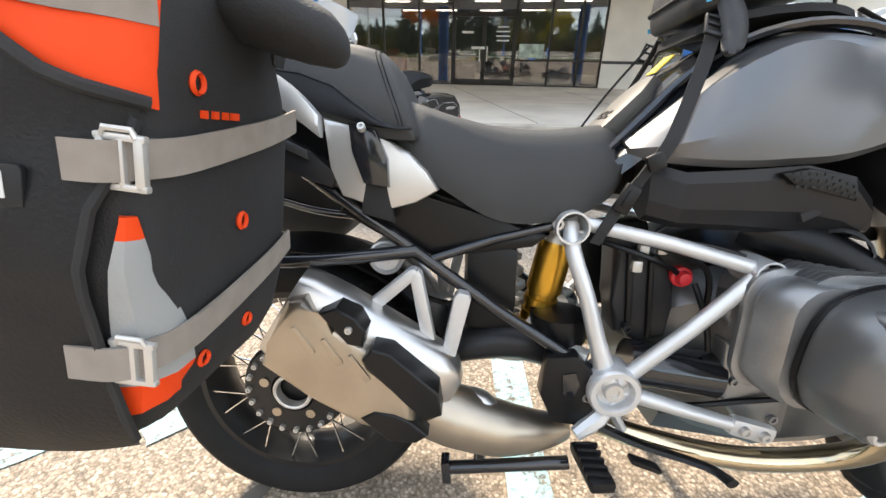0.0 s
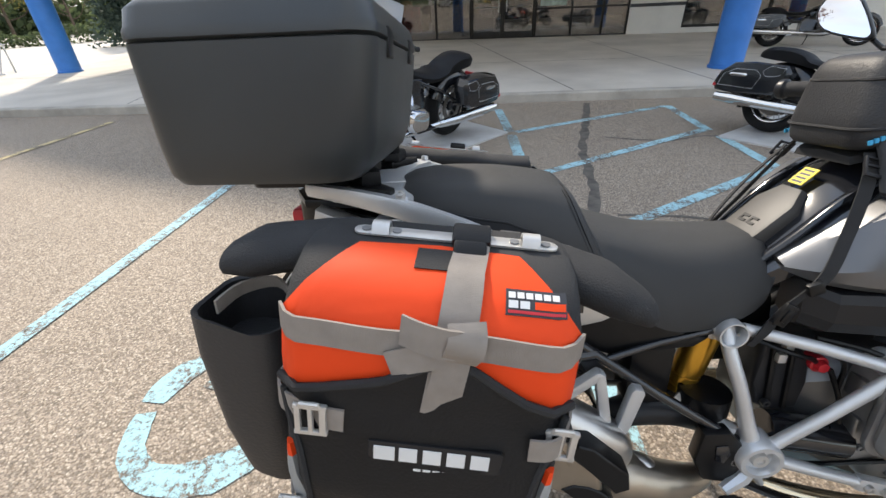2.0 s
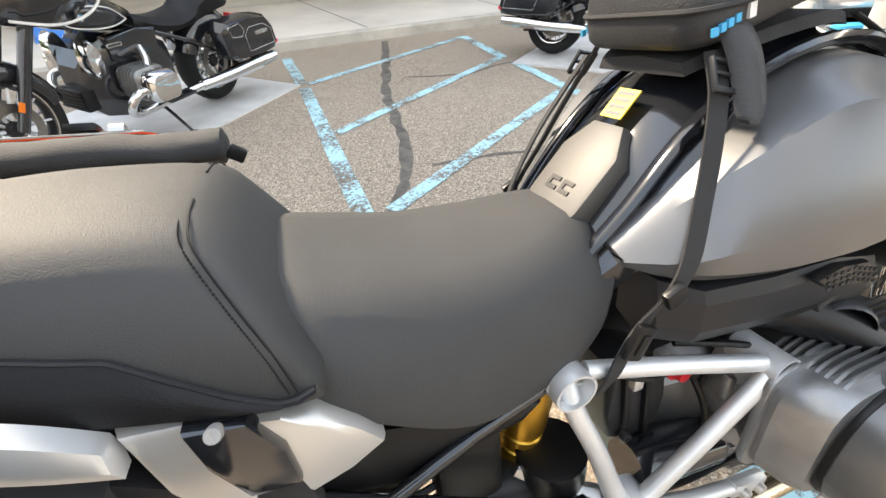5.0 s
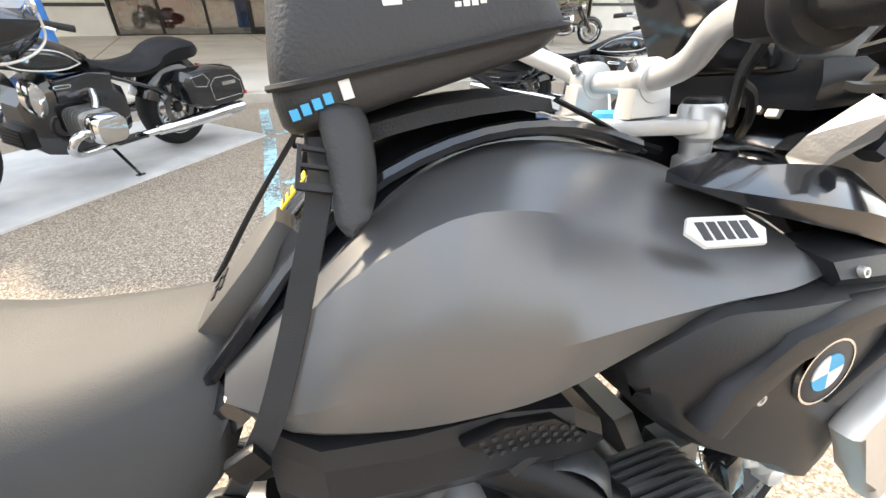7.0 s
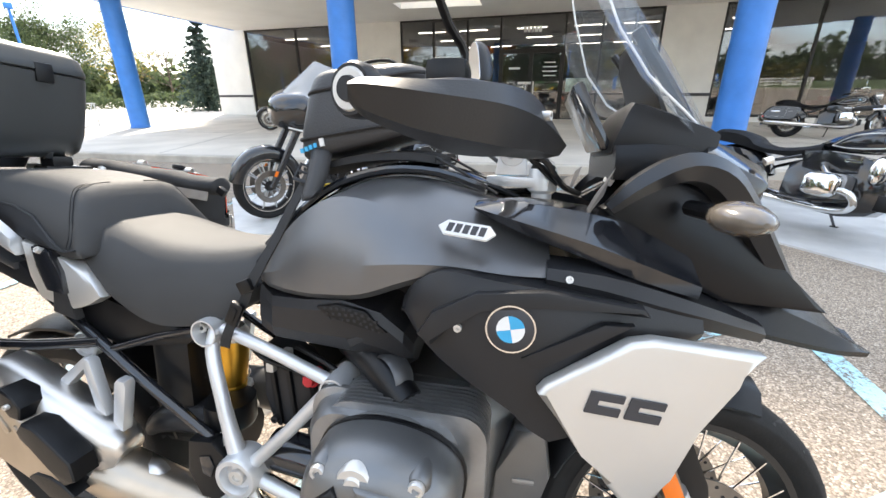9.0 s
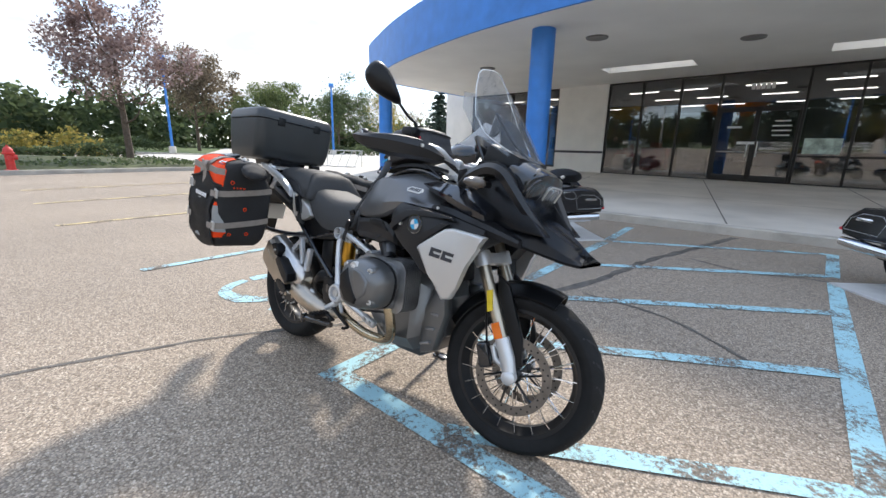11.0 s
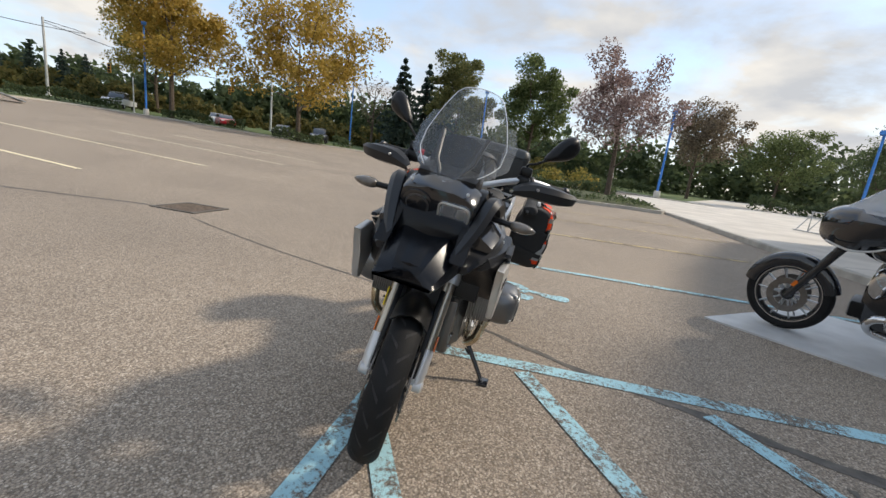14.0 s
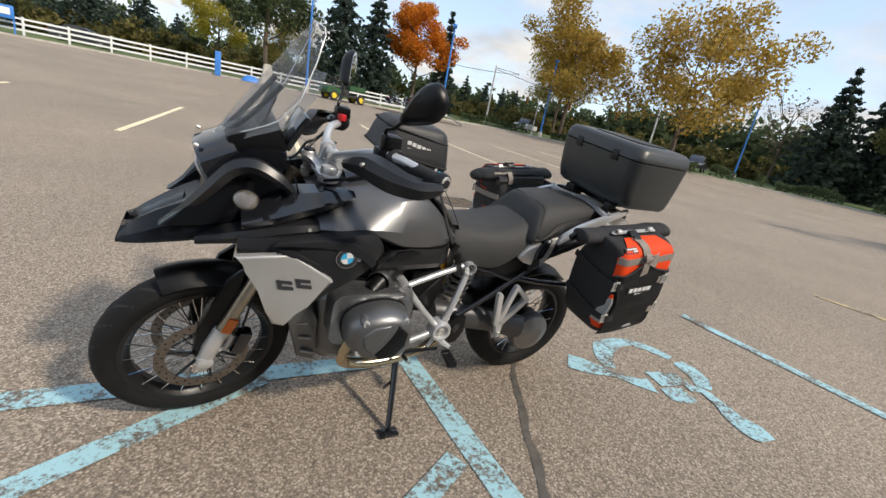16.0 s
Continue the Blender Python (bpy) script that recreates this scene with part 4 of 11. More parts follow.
def wheel(x, r, tw, rim_r, parent, m=None, front=False):
    """Tyre with tread blocks, spoked rim, hub and discs."""
    m = m or Matrix()
    w = new("wheel")
    w.parent = parent
    c = m @ Matrix.Translation((x, 0, r))
    bm = bmesh.new()
    h = tw / 2
    prof = [(rim_r - 0.004, -h * 0.62), (rim_r + 0.02, -h * 0.86), (rim_r + (r - rim_r) * 0.55, -h * 0.99), (r - 0.030, -h * 0.95), (r - 0.014, -h * 0.72), (r - 0.003, -h * 0.35), (r, 0)]
    prof = prof + [(a, -b) for a, b in reversed(prof[:-1])]
    lathe(bm, prof, 64, c)
    part("tyre", bm, M_TYRE, w, "black street tyre with wide tread grooves", 50)
    bm = bmesh.new()
    n = 22
    for k in range(n):
        for sgn in (-1, 1):
            a = 2 * math.pi * (k + 0.5 * (sgn > 0)) / n
            pts = []
            for f in range(4):
                yy = sgn * h * (0.12 + 0.24 * f)
                rr = float(np.interp(abs(yy) / h, [0, 0.35, 0.72, 0.95], [r, r - 0.003, r - 0.014, r - 0.030])) + 0.0012
                aa = a + f * 0.055
                pts.append((rr * math.cos(aa), yy, rr * math.sin(aa)))
            P = [c @ Vector(p) for p in pts]
            prev = None
            for i, p in enumerate(P):
                t = c.to_3x3() @ Vector((-math.sin(a), 0, math.cos(a))) * (0.008 - 0.0012 * i)
                row = (bm.verts.new(p - t), bm.verts.new(p + t))
                if prev:
                    bm.faces.new((prev[0], prev[1], row[1], row[0]))
                prev = row
    part("tread_groove", bm, M_WEBBLK, w, smooth=None)
    bm = bmesh.new()
    rw = h * 0.66
    lathe(bm, [(rim_r + 0.004, -rw), (rim_r + 0.008, -rw - 0.006), (rim_r - 0.006, -rw - 0.006), (rim_r - 0.016, -rw * 0.7), (rim_r - 0.030, -rw * 0.35), (rim_r - 0.030, rw * 0.35),
               (rim_r - 0.016, rw * 0.7), (rim_r - 0.006, rw + 0.006), (rim_r + 0.008, rw + 0.006), (rim_r + 0.004, rw)], 56, c)
    part("rim", bm, M_RIM, w, "black spoked rim")
    bm = bmesh.new()
    hr = 0.035 if front else 0.09
    hw = 0.055 if front else 0.05
    lathe(bm, [(0, -hw - 0.012), (hr * 0.6, -hw - 0.012), (hr, -hw), (hr, -hw + 0.012), (hr * 0.7, -hw + 0.02), (hr * 0.7, hw - 0.02), (hr, hw - 0.012), (hr, hw), (hr * 0.6, hw + 0.012), (0, hw + 0.012)], 32, c)
    part("hub", bm, M_RIM, w)
    bm = bmesh.new()
    tube(bm, [(0, 0, 0), (0, 0, 1)], 0.0024, 5)
    spoke_mesh = mesh_of(bm, "spoke", 40)
    spoke_mesh.materials.append(M_CHROME)
    for k in range(40):
        sgn = -1 if k % 2 else 1
        a = 2 * math.pi * k / 40
        a2 = a + (0.32 if k % 4 < 2 else -0.32)
        p = c @ Vector(((hr - 0.004) * math.cos(a2), sgn * hw, (hr - 0.004) * math.sin(a2)))
        q = c @ Vector(((rim_r - 0.004) * math.cos(a), sgn * rw * 0.9, (rim_r - 0.004) * math.sin(a)))
        s = new("spoke", spoke_mesh)
        s.parent = w
        s.matrix_basis = Matrix.Translation(p) @ Vector((0, 0, 1)).rotation_difference((q - p).normalized()).to_matrix().to_4x4() @ Matrix.Diagonal((1, 1, (q - p).length, 1))
    if front:
        for sgn in (-1, 1):
            bm = bmesh.new()
            y = sgn * 0.078
            lathe(bm, [(0.118, y - 0.0025), (0.153, y - 0.0025), (0.153, y + 0.0025), (0.118, y + 0.0025)], 48, c, True)
            part("brake_disc", bm, M_DISC, w, "drilled steel brake disc")
            bm = bmesh.new()
            for k in range(40):
                a = 2 * math.pi * k / 40
                rr = 0.128 if k % 2 else 0.142
                p = c @ Vector((rr * math.cos(a), y, rr * math.sin(a)))
                lathe(bm, [(0, -0.0032), (0.0042, -0.0032), (0.0042, 0.0032), (0, 0.0032)], 6, Matrix.Translation(p))
            part("disc_holes", bm, M_WEBBLK, w, smooth=None)
            for k in range(6):
                bm = bmesh.new()
                a = 2 * math.pi * k / 6
                tube(bm, [c @ Vector((0.03 * math.cos(a), y * 0.8, 0.03 * math.sin(a))), c @ Vector((0.12 * math.cos(a + 0.3), y, 0.12 * math.sin(a + 0.3)))], 0.008, 6, flat=0.5)
                part("disc_arm", bm, M_RIM, w)
    else:
        bm = bmesh.new()
        lathe(bm, [(0.045, -0.075), (0.05, -0.088), (0.112, -0.082), (0.118, -0.070), (0.112, -0.058), (0.05, -0.055)], 40, c, True)
        part("hub_flange", bm, M_RIM, w, "black drilled hub flange")
        for k in range(20):
            a = 2 * math.pi * k / 20
            bolt(w, c @ Vector((0.101 * math.cos(a), -0.085, 0.101 * math.sin(a))), 0.0065)
        for k in range(5):
            bm = bmesh.new()
            a = 2 * math.pi * k / 5 + 0.3
            p = c @ Vector((0.066 * math.cos(a), -0.089, 0.066 * math.sin(a)))
            lathe(bm, [(0, -0.002), (0.011, -0.002), (0.011, 0.002), (0, 0.002)], 12, Matrix.Translation(p))
            part("hub_stud", bm, M_STEEL, w)
        bm = bmesh.new()
        lathe(bm, [(0.036, -0.07), (0.036, -0.092), (0.040, -0.094), (0.044, -0.092), (0.044, -0.07)], 28, c)
        part("axle_ring", bm, M_ALU, w)
    return w


wheel(-0.025, 0.318, 0.17, 0.222, gs)
wheel(1.525, 0.325, 0.12, 0.245, gs, FS, True)

# fuel tank
bm = bmesh.new()
tank = []
for x, top, cw, cz, lw, lz in ((0.625, 0.885, 0.100, 0.880, 0.135, 0.858), (0.68, 0.945, 0.140, 0.925, 0.185, 0.845), (0.76, 1.010, 0.178, 0.990, 0.216, 0.842), (0.83, 1.048, 0.195, 1.026, 0.235, 0.848),
                               (0.90, 1.066, 0.200, 1.024, 0.246, 0.858), (0.98, 1.064, 0.203, 0.998, 0.256, 0.890), (1.06, 1.046, 0.212, 0.966, 0.262, 0.916), (1.14, 1.020, 0.224, 0.946, 0.260, 0.916), (1.205, 0.985, 0.232, 0.942, 0.250, 0.915)):
    tank.append(half_ring(x, [(0, top), (cw * 0.40, top - 0.003), (cw * 0.60, top - 0.012), (cw * 0.80, top * 0.55 + cz * 0.45 - 0.006), (cw, cz), (cw + (lw - cw) * 0.62, cz - (cz - lz) * 0.30), (lw, cz - (cz - lz) * 0.62), (lw - 0.004, lz + 0.012), (lw * 0.93, lz), (0, lz)]))
loft(bm, tank, curve=3)
gpart("fuel_tank", bm, M_TANK, "satin dark grey fuel tank", smooth=24)
# spine over the tank: gloss black strip, embossed cover, yellow label
spine = [(0.60, 0.868), (0.655, 0.930), (0.72, 1.000), (0.80, 1.055), (0.90, 1.084), (1.0, 1.082), (1.09, 1.055)]
bm = bmesh.new()
loft(bm, [half_ring(x, [(0, z + 0.004), (0.05, z + 0.002), (wd - 0.003, z - 0.016 - (wd - 0.088) * 0.5), (wd, z - 0.05 - (wd - 0.088) * 0.5), (0, z - 0.06)]) for (x, z), wd in zip(spine, (0.118, 0.138, 0.134, 0.108, 0.090, 0.088, 0.086))], curve=3)
gpart("tank_spine", bm, M_GLOSS, "gloss black strip along the tank")
for sgn in (-1, 1):
    bm = bmesh.new()
    tube(bm, [(x, sgn * (0.099 if x > 0.62 else 0.09), z - 0.010) for x, z in spine], 0.011, 8, flat=0.8, curve=3)
    gpart("spine_trim", bm, M_GLOSS)
cov = [(-0.035, -0.10), (0.035, -0.10), (0.058, -0.04), (0.058, 0.045), (0.03, 0.09), (-0.03, 0.09), (-0.058, 0.045), (-0.058, -0.04)]


def spine_mat(u):
    """A plane on the rear slope of the spine: x across to the right, y up the slope, z out."""
    a, b = Vector((0.590, 0, 0.885)), Vector((0.715, 0, 1.015))
    up = (b - a).normalized()
    right = Vector((0, -1, 0))
    out = right.cross(up).normalized()
    if out.z < 0:
        out = -out
    p = a + (b - a) * u
    return Matrix(((right.x, up.x, out.x, p.x), (right.y, up.y, out.y, p.y), (right.z, up.z, out.z, p.z), (0, 0, 0, 1)))


def flat_shape(outline, z0, z1, bevel=0.0, m=None):
    """An outline in x, y given thickness in z."""
    bm = slab(bmesh.new(), outline, z0, z1, bevel)
    bm.transform((m or Matrix()) @ Matrix(((1, 0, 0, 0), (0, 0, 1, 0), (0, 1, 0, 0), (0, 0, 0, 1))))
    return bm


gpart("tank_cover", flat_shape(cov, -0.035, 0.008, 0.010, spine_mat(0.36) @ Matrix.Translation((0.006, 0, 0))), mat("warm_grey_plastic", (0.066, 0.062, 0.057), 0.5, bump=0.15, bump_scale=450), "embossed warm grey cover")
for k, (dx, w) in enumerate(((-0.016, 0.022), (0.014, 0.022))):
    sh = [(-w / 2, 0.010), (w / 2, 0.010), (w / 2, 0.004), (-w / 2 + 0.006, 0.004), (-w / 2 + 0.006, -0.004), (w / 2, -0.004), (w / 2, -0.010), (-w / 2, -0.010)]
    gpart("emblem_stroke", flat_shape([(x + dx, y) for x, y in sh], 0.008, 0.0098, 0, spine_mat(0.28) @ Matrix.Translation((0.006, 0, 0))), M_GREYPL, smooth=None)
gpart("label_plate", flat_shape([(-0.020, -0.022), (0.020, -0.022), (0.020, 0.022), (-0.020, 0.022)], 0.004, 0.0062, 0, spine_mat(1.02)), M_YELLOWL, "yellow warning label", smooth=None)
for k in range(4):
    gpart("label_bar", flat_shape([(-0.015, -0.003), (0.014, -0.003), (0.014, 0.002), (-0.015, 0.002)], 0.0063, 0.0068, 0, spine_mat(1.02) @ Matrix.Translation((0, -0.015 + 0.010 * k, 0))), M_DARKL, smooth=None)

# seats
bm = bmesh.new()
loft(bm, [half_ring(x, [(0, t), (w * 0.6, t - 0.001), (w, t - 0.014), (w + (bw - w) * 0.45, t - 0.05), (bw, b + 0.035), (bw * 0.97, b), (0, b)]) for x, t, w, b, bw in
          ((0.205, 0.946, 0.09, 0.86, 0.145), (0.245, 0.940, 0.125, 0.835, 0.172), (0.31, 0.920, 0.138, 0.79, 0.185), (0.40, 0.900, 0.135, 0.742, 0.186), (0.49, 0.896, 0.122, 0.738, 0.172), (0.56, 0.902, 0.10, 0.757, 0.158), (0.61, 0.908, 0.078, 0.79, 0.138), (0.635, 0.90, 0.055, 0.83, 0.105))], curve=4)
gpart("rider_seat", bm, M_SEAT, "smooth black vinyl rider seat", smooth=60)
bm = bmesh.new()
ps = ((-0.205, 1.005, 0.07, 0.975, 0.085), (-0.175, 1.030, 0.10, 0.965, 0.118), (-0.10, 1.046, 0.128, 0.955, 0.148), (0.0, 1.048, 0.136, 0.936, 0.170), (0.10, 1.042, 0.136, 0.900, 0.186), (0.19, 1.034, 0.132, 0.876, 0.196), (0.232, 1.026, 0.128, 0.872, 0.198), (0.248, 1.012, 0.120, 0.874, 0.194), (0.254, 0.992, 0.098, 0.884, 0.172))
loft(bm, [half_ring(x, [(0, t), (w * 0.65, t - 0.002), (w, t - 0.016), (w + (bw - w) * 0.42, t - (t - b) * 0.40), (bw, b + 0.016), (bw * 0.96, b), (0, b)]) for x, t, w, b, bw in ps], curve=4)
for v in bm.verts:
    if v.co.x > 0.06:
        v.co.x += (0.905 - v.co.z) * 0.42 * min(1.0, (v.co.x - 0.06) / 0.16)
gpart("passenger_seat", bm, M_SEAT, "black vinyl passenger seat", smooth=60)


f0 = lambda x: float(np.interp(x, [-0.205, -0.13, -0.10, 0.0, 0.07, 0.13, 0.18, 0.215], [0.0, 0.02, 0.25, 0.40, 0.26, 0.34, 0.72, 0.98]))


def seat_edge(x, t, w, b, bw, f, out):
    """A point on the seat's flank; f: 0 at the piping, 1 at the lower rim."""
    y0, z0 = w + (bw - w) * 0.42, t - (t - b) * 0.40
    y, z = y0 + (bw - y0) * f, z0 + (b + 0.016 - z0) * f
    if x > 0.06:
        x += (0.905 - z) * 0.42 * min(1.0, (x - 0.06) / 0.16)
    return Vector((x, y + out, z))


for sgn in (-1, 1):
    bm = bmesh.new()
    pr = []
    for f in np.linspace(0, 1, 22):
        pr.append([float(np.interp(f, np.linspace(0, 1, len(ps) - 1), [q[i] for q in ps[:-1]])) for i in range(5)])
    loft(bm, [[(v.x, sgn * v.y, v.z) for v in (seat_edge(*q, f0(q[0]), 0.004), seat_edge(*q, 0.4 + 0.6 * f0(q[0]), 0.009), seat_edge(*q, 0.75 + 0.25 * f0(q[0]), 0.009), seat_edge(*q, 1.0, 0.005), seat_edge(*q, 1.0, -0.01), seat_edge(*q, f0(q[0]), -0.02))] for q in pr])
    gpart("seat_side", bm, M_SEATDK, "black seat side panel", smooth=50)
    bm = bmesh.new()
    tube(bm, [(v.x, sgn * v.y, v.z) for v in (seat_edge(*q, f0(q[0]), 0.004) for q in pr)], 0.0024, 6)
    gpart("piping", bm, M_GREYPL)
    # stitched seam round the seat's front edge
    q = (0.236, 1.024, 0.127, 0.873, 0.197)
    x, t, w, b, bw = q
    edge_yz = smooth_path([(0, 0.35 * w, t - 0.001), (0, 0.70 * w, t - 0.004), (0, w, t - 0.016), (0, w + (bw - w) * 0.42, t - (t - b) * 0.40), (0, w + (bw - w) * 0.72, t - (t - b) * 0.68), (0, bw, b + 0.020)], 7)
    seam = [Vector((x + (0.905 - p.z) * 0.42, sgn * (p.y + 0.001), p.z + 0.001)) for p in edge_yz]
    bm = bmesh.new()
    tube(bm, seam, 0.0011, 5)
    gpart("seam", bm, M_SEATDK, "sewn seam of the passenger seat")
    bm = bmesh.new()
    for k in range(0, len(seam) - 1):
        p, p2 = seam[k], seam[k + 1]
        u = (p2 - p).normalized()
        o_ = Vector((-0.007, sgn * 0.0008, 0.0008))
        for h in (0.15, 0.65):
            c = p + (p2 - p) * h + o_
            tube(bm, [c, c + u * min(0.0032, 0.3 * (p2 - p).length)], 0.0009, 4)
    gpart("stitching", bm, M_SEATDK, "black thread stitching")

# luggage rail, tail and side fillers
for sgn in (-1, 1):
    bm = bmesh.new()
    loft(bm, [[(x, sgn * (y + 0.010), z + h), (x, sgn * (y + 0.014), z), (x, sgn * (y + 0.006), z - h), (x, sgn * (y - 0.010), z - h), (x, sgn * (y - 0.014), z), (x, sgn * (y - 0.010), z + h)] for x, y, z, h in
              ((-0.33, 0.150, 1.042, 0.012), (-0.24, 0.185, 1.036, 0.015), (-0.14, 0.207, 1.018, 0.019), (-0.04, 0.213, 0.984, 0.021), (0.03, 0.212, 0.953, 0.022), (0.075, 0.208, 0.922, 0.022), (0.108, 0.200, 0.890, 0.017))], curve=4)
    gpart("grab_rail", bm, M_SILVER, "silver cast grab rail", smooth=50)
    for nm, lab, mt, y0, y1, bv, out_ in (
            ("tail_side_panel", "dark grey tail side panel", M_GREYPL, 0.150, 0.188, 0.005, [(-0.290, 0.965), (-0.200, 0.945), (-0.075, 0.922), (-0.005, 0.893), (0.083, 0.852), (0.130, 0.812), (0.118, 0.790), (0.080, 0.803), (-0.014, 0.842), (-0.108, 0.882), (-0.200, 0.905), (-0.290, 0.925)]),
            ("tail_ledge", "grey ledge along the tail panel", M_COVER, 0.170, 0.197, 0.003, [(-0.088, 0.926), (-0.005, 0.894), (0.082, 0.853), (0.082, 0.838), (-0.010, 0.876), (-0.096, 0.908)]),
            ("tail_cover", "pale silver tail cover", M_PANEL, 0.140, 0.193, 0.005, [(-0.305, 1.012), (-0.258, 0.992), (-0.196, 0.966), (-0.207, 0.921), (-0.264, 0.952), (-0.312, 0.985)]),
            ("rail_bracket", "silver cast rail bracket", M_SILVER, 0.150, 0.200, 0.005, [(-0.190, 0.990), (-0.128, 0.996), (-0.158, 0.965), (-0.176, 0.926), (-0.204, 0.928), (-0.197, 0.966)]),
            ("rail_bracket", "silver cast rail bracket", M_SILVER, 0.150, 0.200, 0.005, [(-0.104, 0.978), (-0.052, 0.952), (-0.110, 0.904), (-0.140, 0.912), (-0.120, 0.944)]),
            ("tail_pad", "black mount cover", M_BLKPL, 0.186, 0.212, 0.006, [(-0.153, 0.976), (-0.132, 0.998), (-0.095, 0.984), (-0.112, 0.948), (-0.127, 0.922), (-0.171, 0.936)]),
            ("mount_strap", "black strap below the mount", M_WEBBLK, 0.178, 0.196, 0.004, [(-0.175, 0.932), (-0.146, 0.926), (-0.172, 0.842), (-0.206, 0.848)]),
            ("side_cover", "pale silver side cover", M_PANEL, 0.152, 0.196, 0.010, [(0.109, 0.905), (0.159, 0.891), (0.219, 0.868), (0.249, 0.852), (0.280, 0.822), (0.300, 0.792), (0.262, 0.770), (0.210, 0.755), (0.136, 0.778), (0.117, 0.826)]),
            ("peg_pad", "black mount cover", M_GLOSS, 0.186, 0.209, 0.006, [(0.154, 0.897), (0.198, 0.887), (0.217, 0.842), (0.219, 0.796), (0.176, 0.802), (0.158, 0.852)]),
            ("mount_strap", "black strap below the mount", M_WEBBLK, 0.176, 0.197, 0.004, [(0.178, 0.806), (0.214, 0.798), (0.226, 0.735), (0.168, 0.750)])):
        gpart(nm, plate_y(out_, sgn * y0, sgn * y1, bv), mt, lab)
    bolt(gs, (-0.134, sgn * 0.205, 1.040), 0.010, (0, sgn * 0.4, 1))
    bolt(gs, (0.176, sgn * 0.207, 0.889), 0.007, (0, sgn, 0.6))
    bolt(gs, (-0.128, sgn * 0.206, 0.990), 0.006, (0, sgn, 0.6))
for sgn in (-1, 1):
    bm = flat_shape([(-0.120, sgn * 0.208), (-0.113, sgn * 0.182), (-0.150, sgn * 0.120), (-0.142, sgn * 0.066), (-0.206, sgn * 0.074), (-0.183, sgn * 0.098), (-0.150, sgn * 0.150), (-0.166, sgn * 0.176), (-0.260, sgn * 0.150), (-0.270, sgn * 0.182), (-0.200, sgn * 0.200)], 1.022, 1.038, 0.005)
    gpart("plate_arm", bm, M_SILVER, "silver cast arm of the luggage plate")
gpart("luggage_plate", flat_shape([(-0.143, 0.070), (-0.160, 0.030), (-0.160, -0.030), (-0.143, -0.070), (-0.206, -0.078), (-0.224, -0.075), (-0.205, -0.018), (-0.255, -0.004), (-0.262, 0.055), (-0.212, 0.062), (-0.206, 0.078)], 1.024, 1.040, 0.005), M_SILVER, "silver luggage plate")
gpart("rack_base", flat_shape([(-0.17, 0.16), (-0.17, -0.16), (-0.34, -0.15), (-0.39, -0.06), (-0.39, 0.06), (-0.34, 0.15)], 1.004, 1.021, 0.004), M_BLKPL, "black rack base")
for sgn in (-1, 1):
    bm = flat_shape([(-0.150, sgn * 0.172), (-0.155, sgn * 0.196), (-0.235, sgn * 0.168), (-0.262, sgn * 0.110), (-0.206, sgn * 0.104)], 1.030, 1.050, 0.006)
    mnt = gpart("rack_mount", bm, M_BLKPL, "black top box mount")
    bm = flat_shape([(-0.190, sgn * 0.112), (-0.178, sgn * 0.158), (-0.214, sgn * 0.164), (-0.250, sgn * 0.120), (-0.224, sgn * 0.104)], 1.046, 1.078, 0.008)
    part("mount_block", bm, M_BLKPL, mnt)
    bm = flat_shape([(-0.200, sgn * 0.100), (-0.186, sgn * 0.112), (-0.214, sgn * 0.130), (-0.238, sgn * 0.112)], 1.070, 1.096, 0.006)
    part("mount_block", bm, M_BLKPL, mnt)
bm = bmesh.new()
loft(bm, [half_ring(x, [(0, t), (w, t), (w, b), (0, b)]) for x, t, w, b in ((0.20, 0.85, 0.155, 0.79), (0.0, 0.915, 0.15, 0.85), (-0.18, 0.975, 0.145, 0.90), (-0.34, 1.005, 0.11, 0.93), (-0.38, 1.0, 0.08, 0.95))], curve=2)
gpart("tail", bm, M_BLKPL, "black tail section")
bm = bmesh.new()
box(bm, (-0.392, 0, 0.955), (0.05, 0.115, 0.040), bevel=0.012)
gpart("tail_light", bm, M_REDC, "red tail light lens")
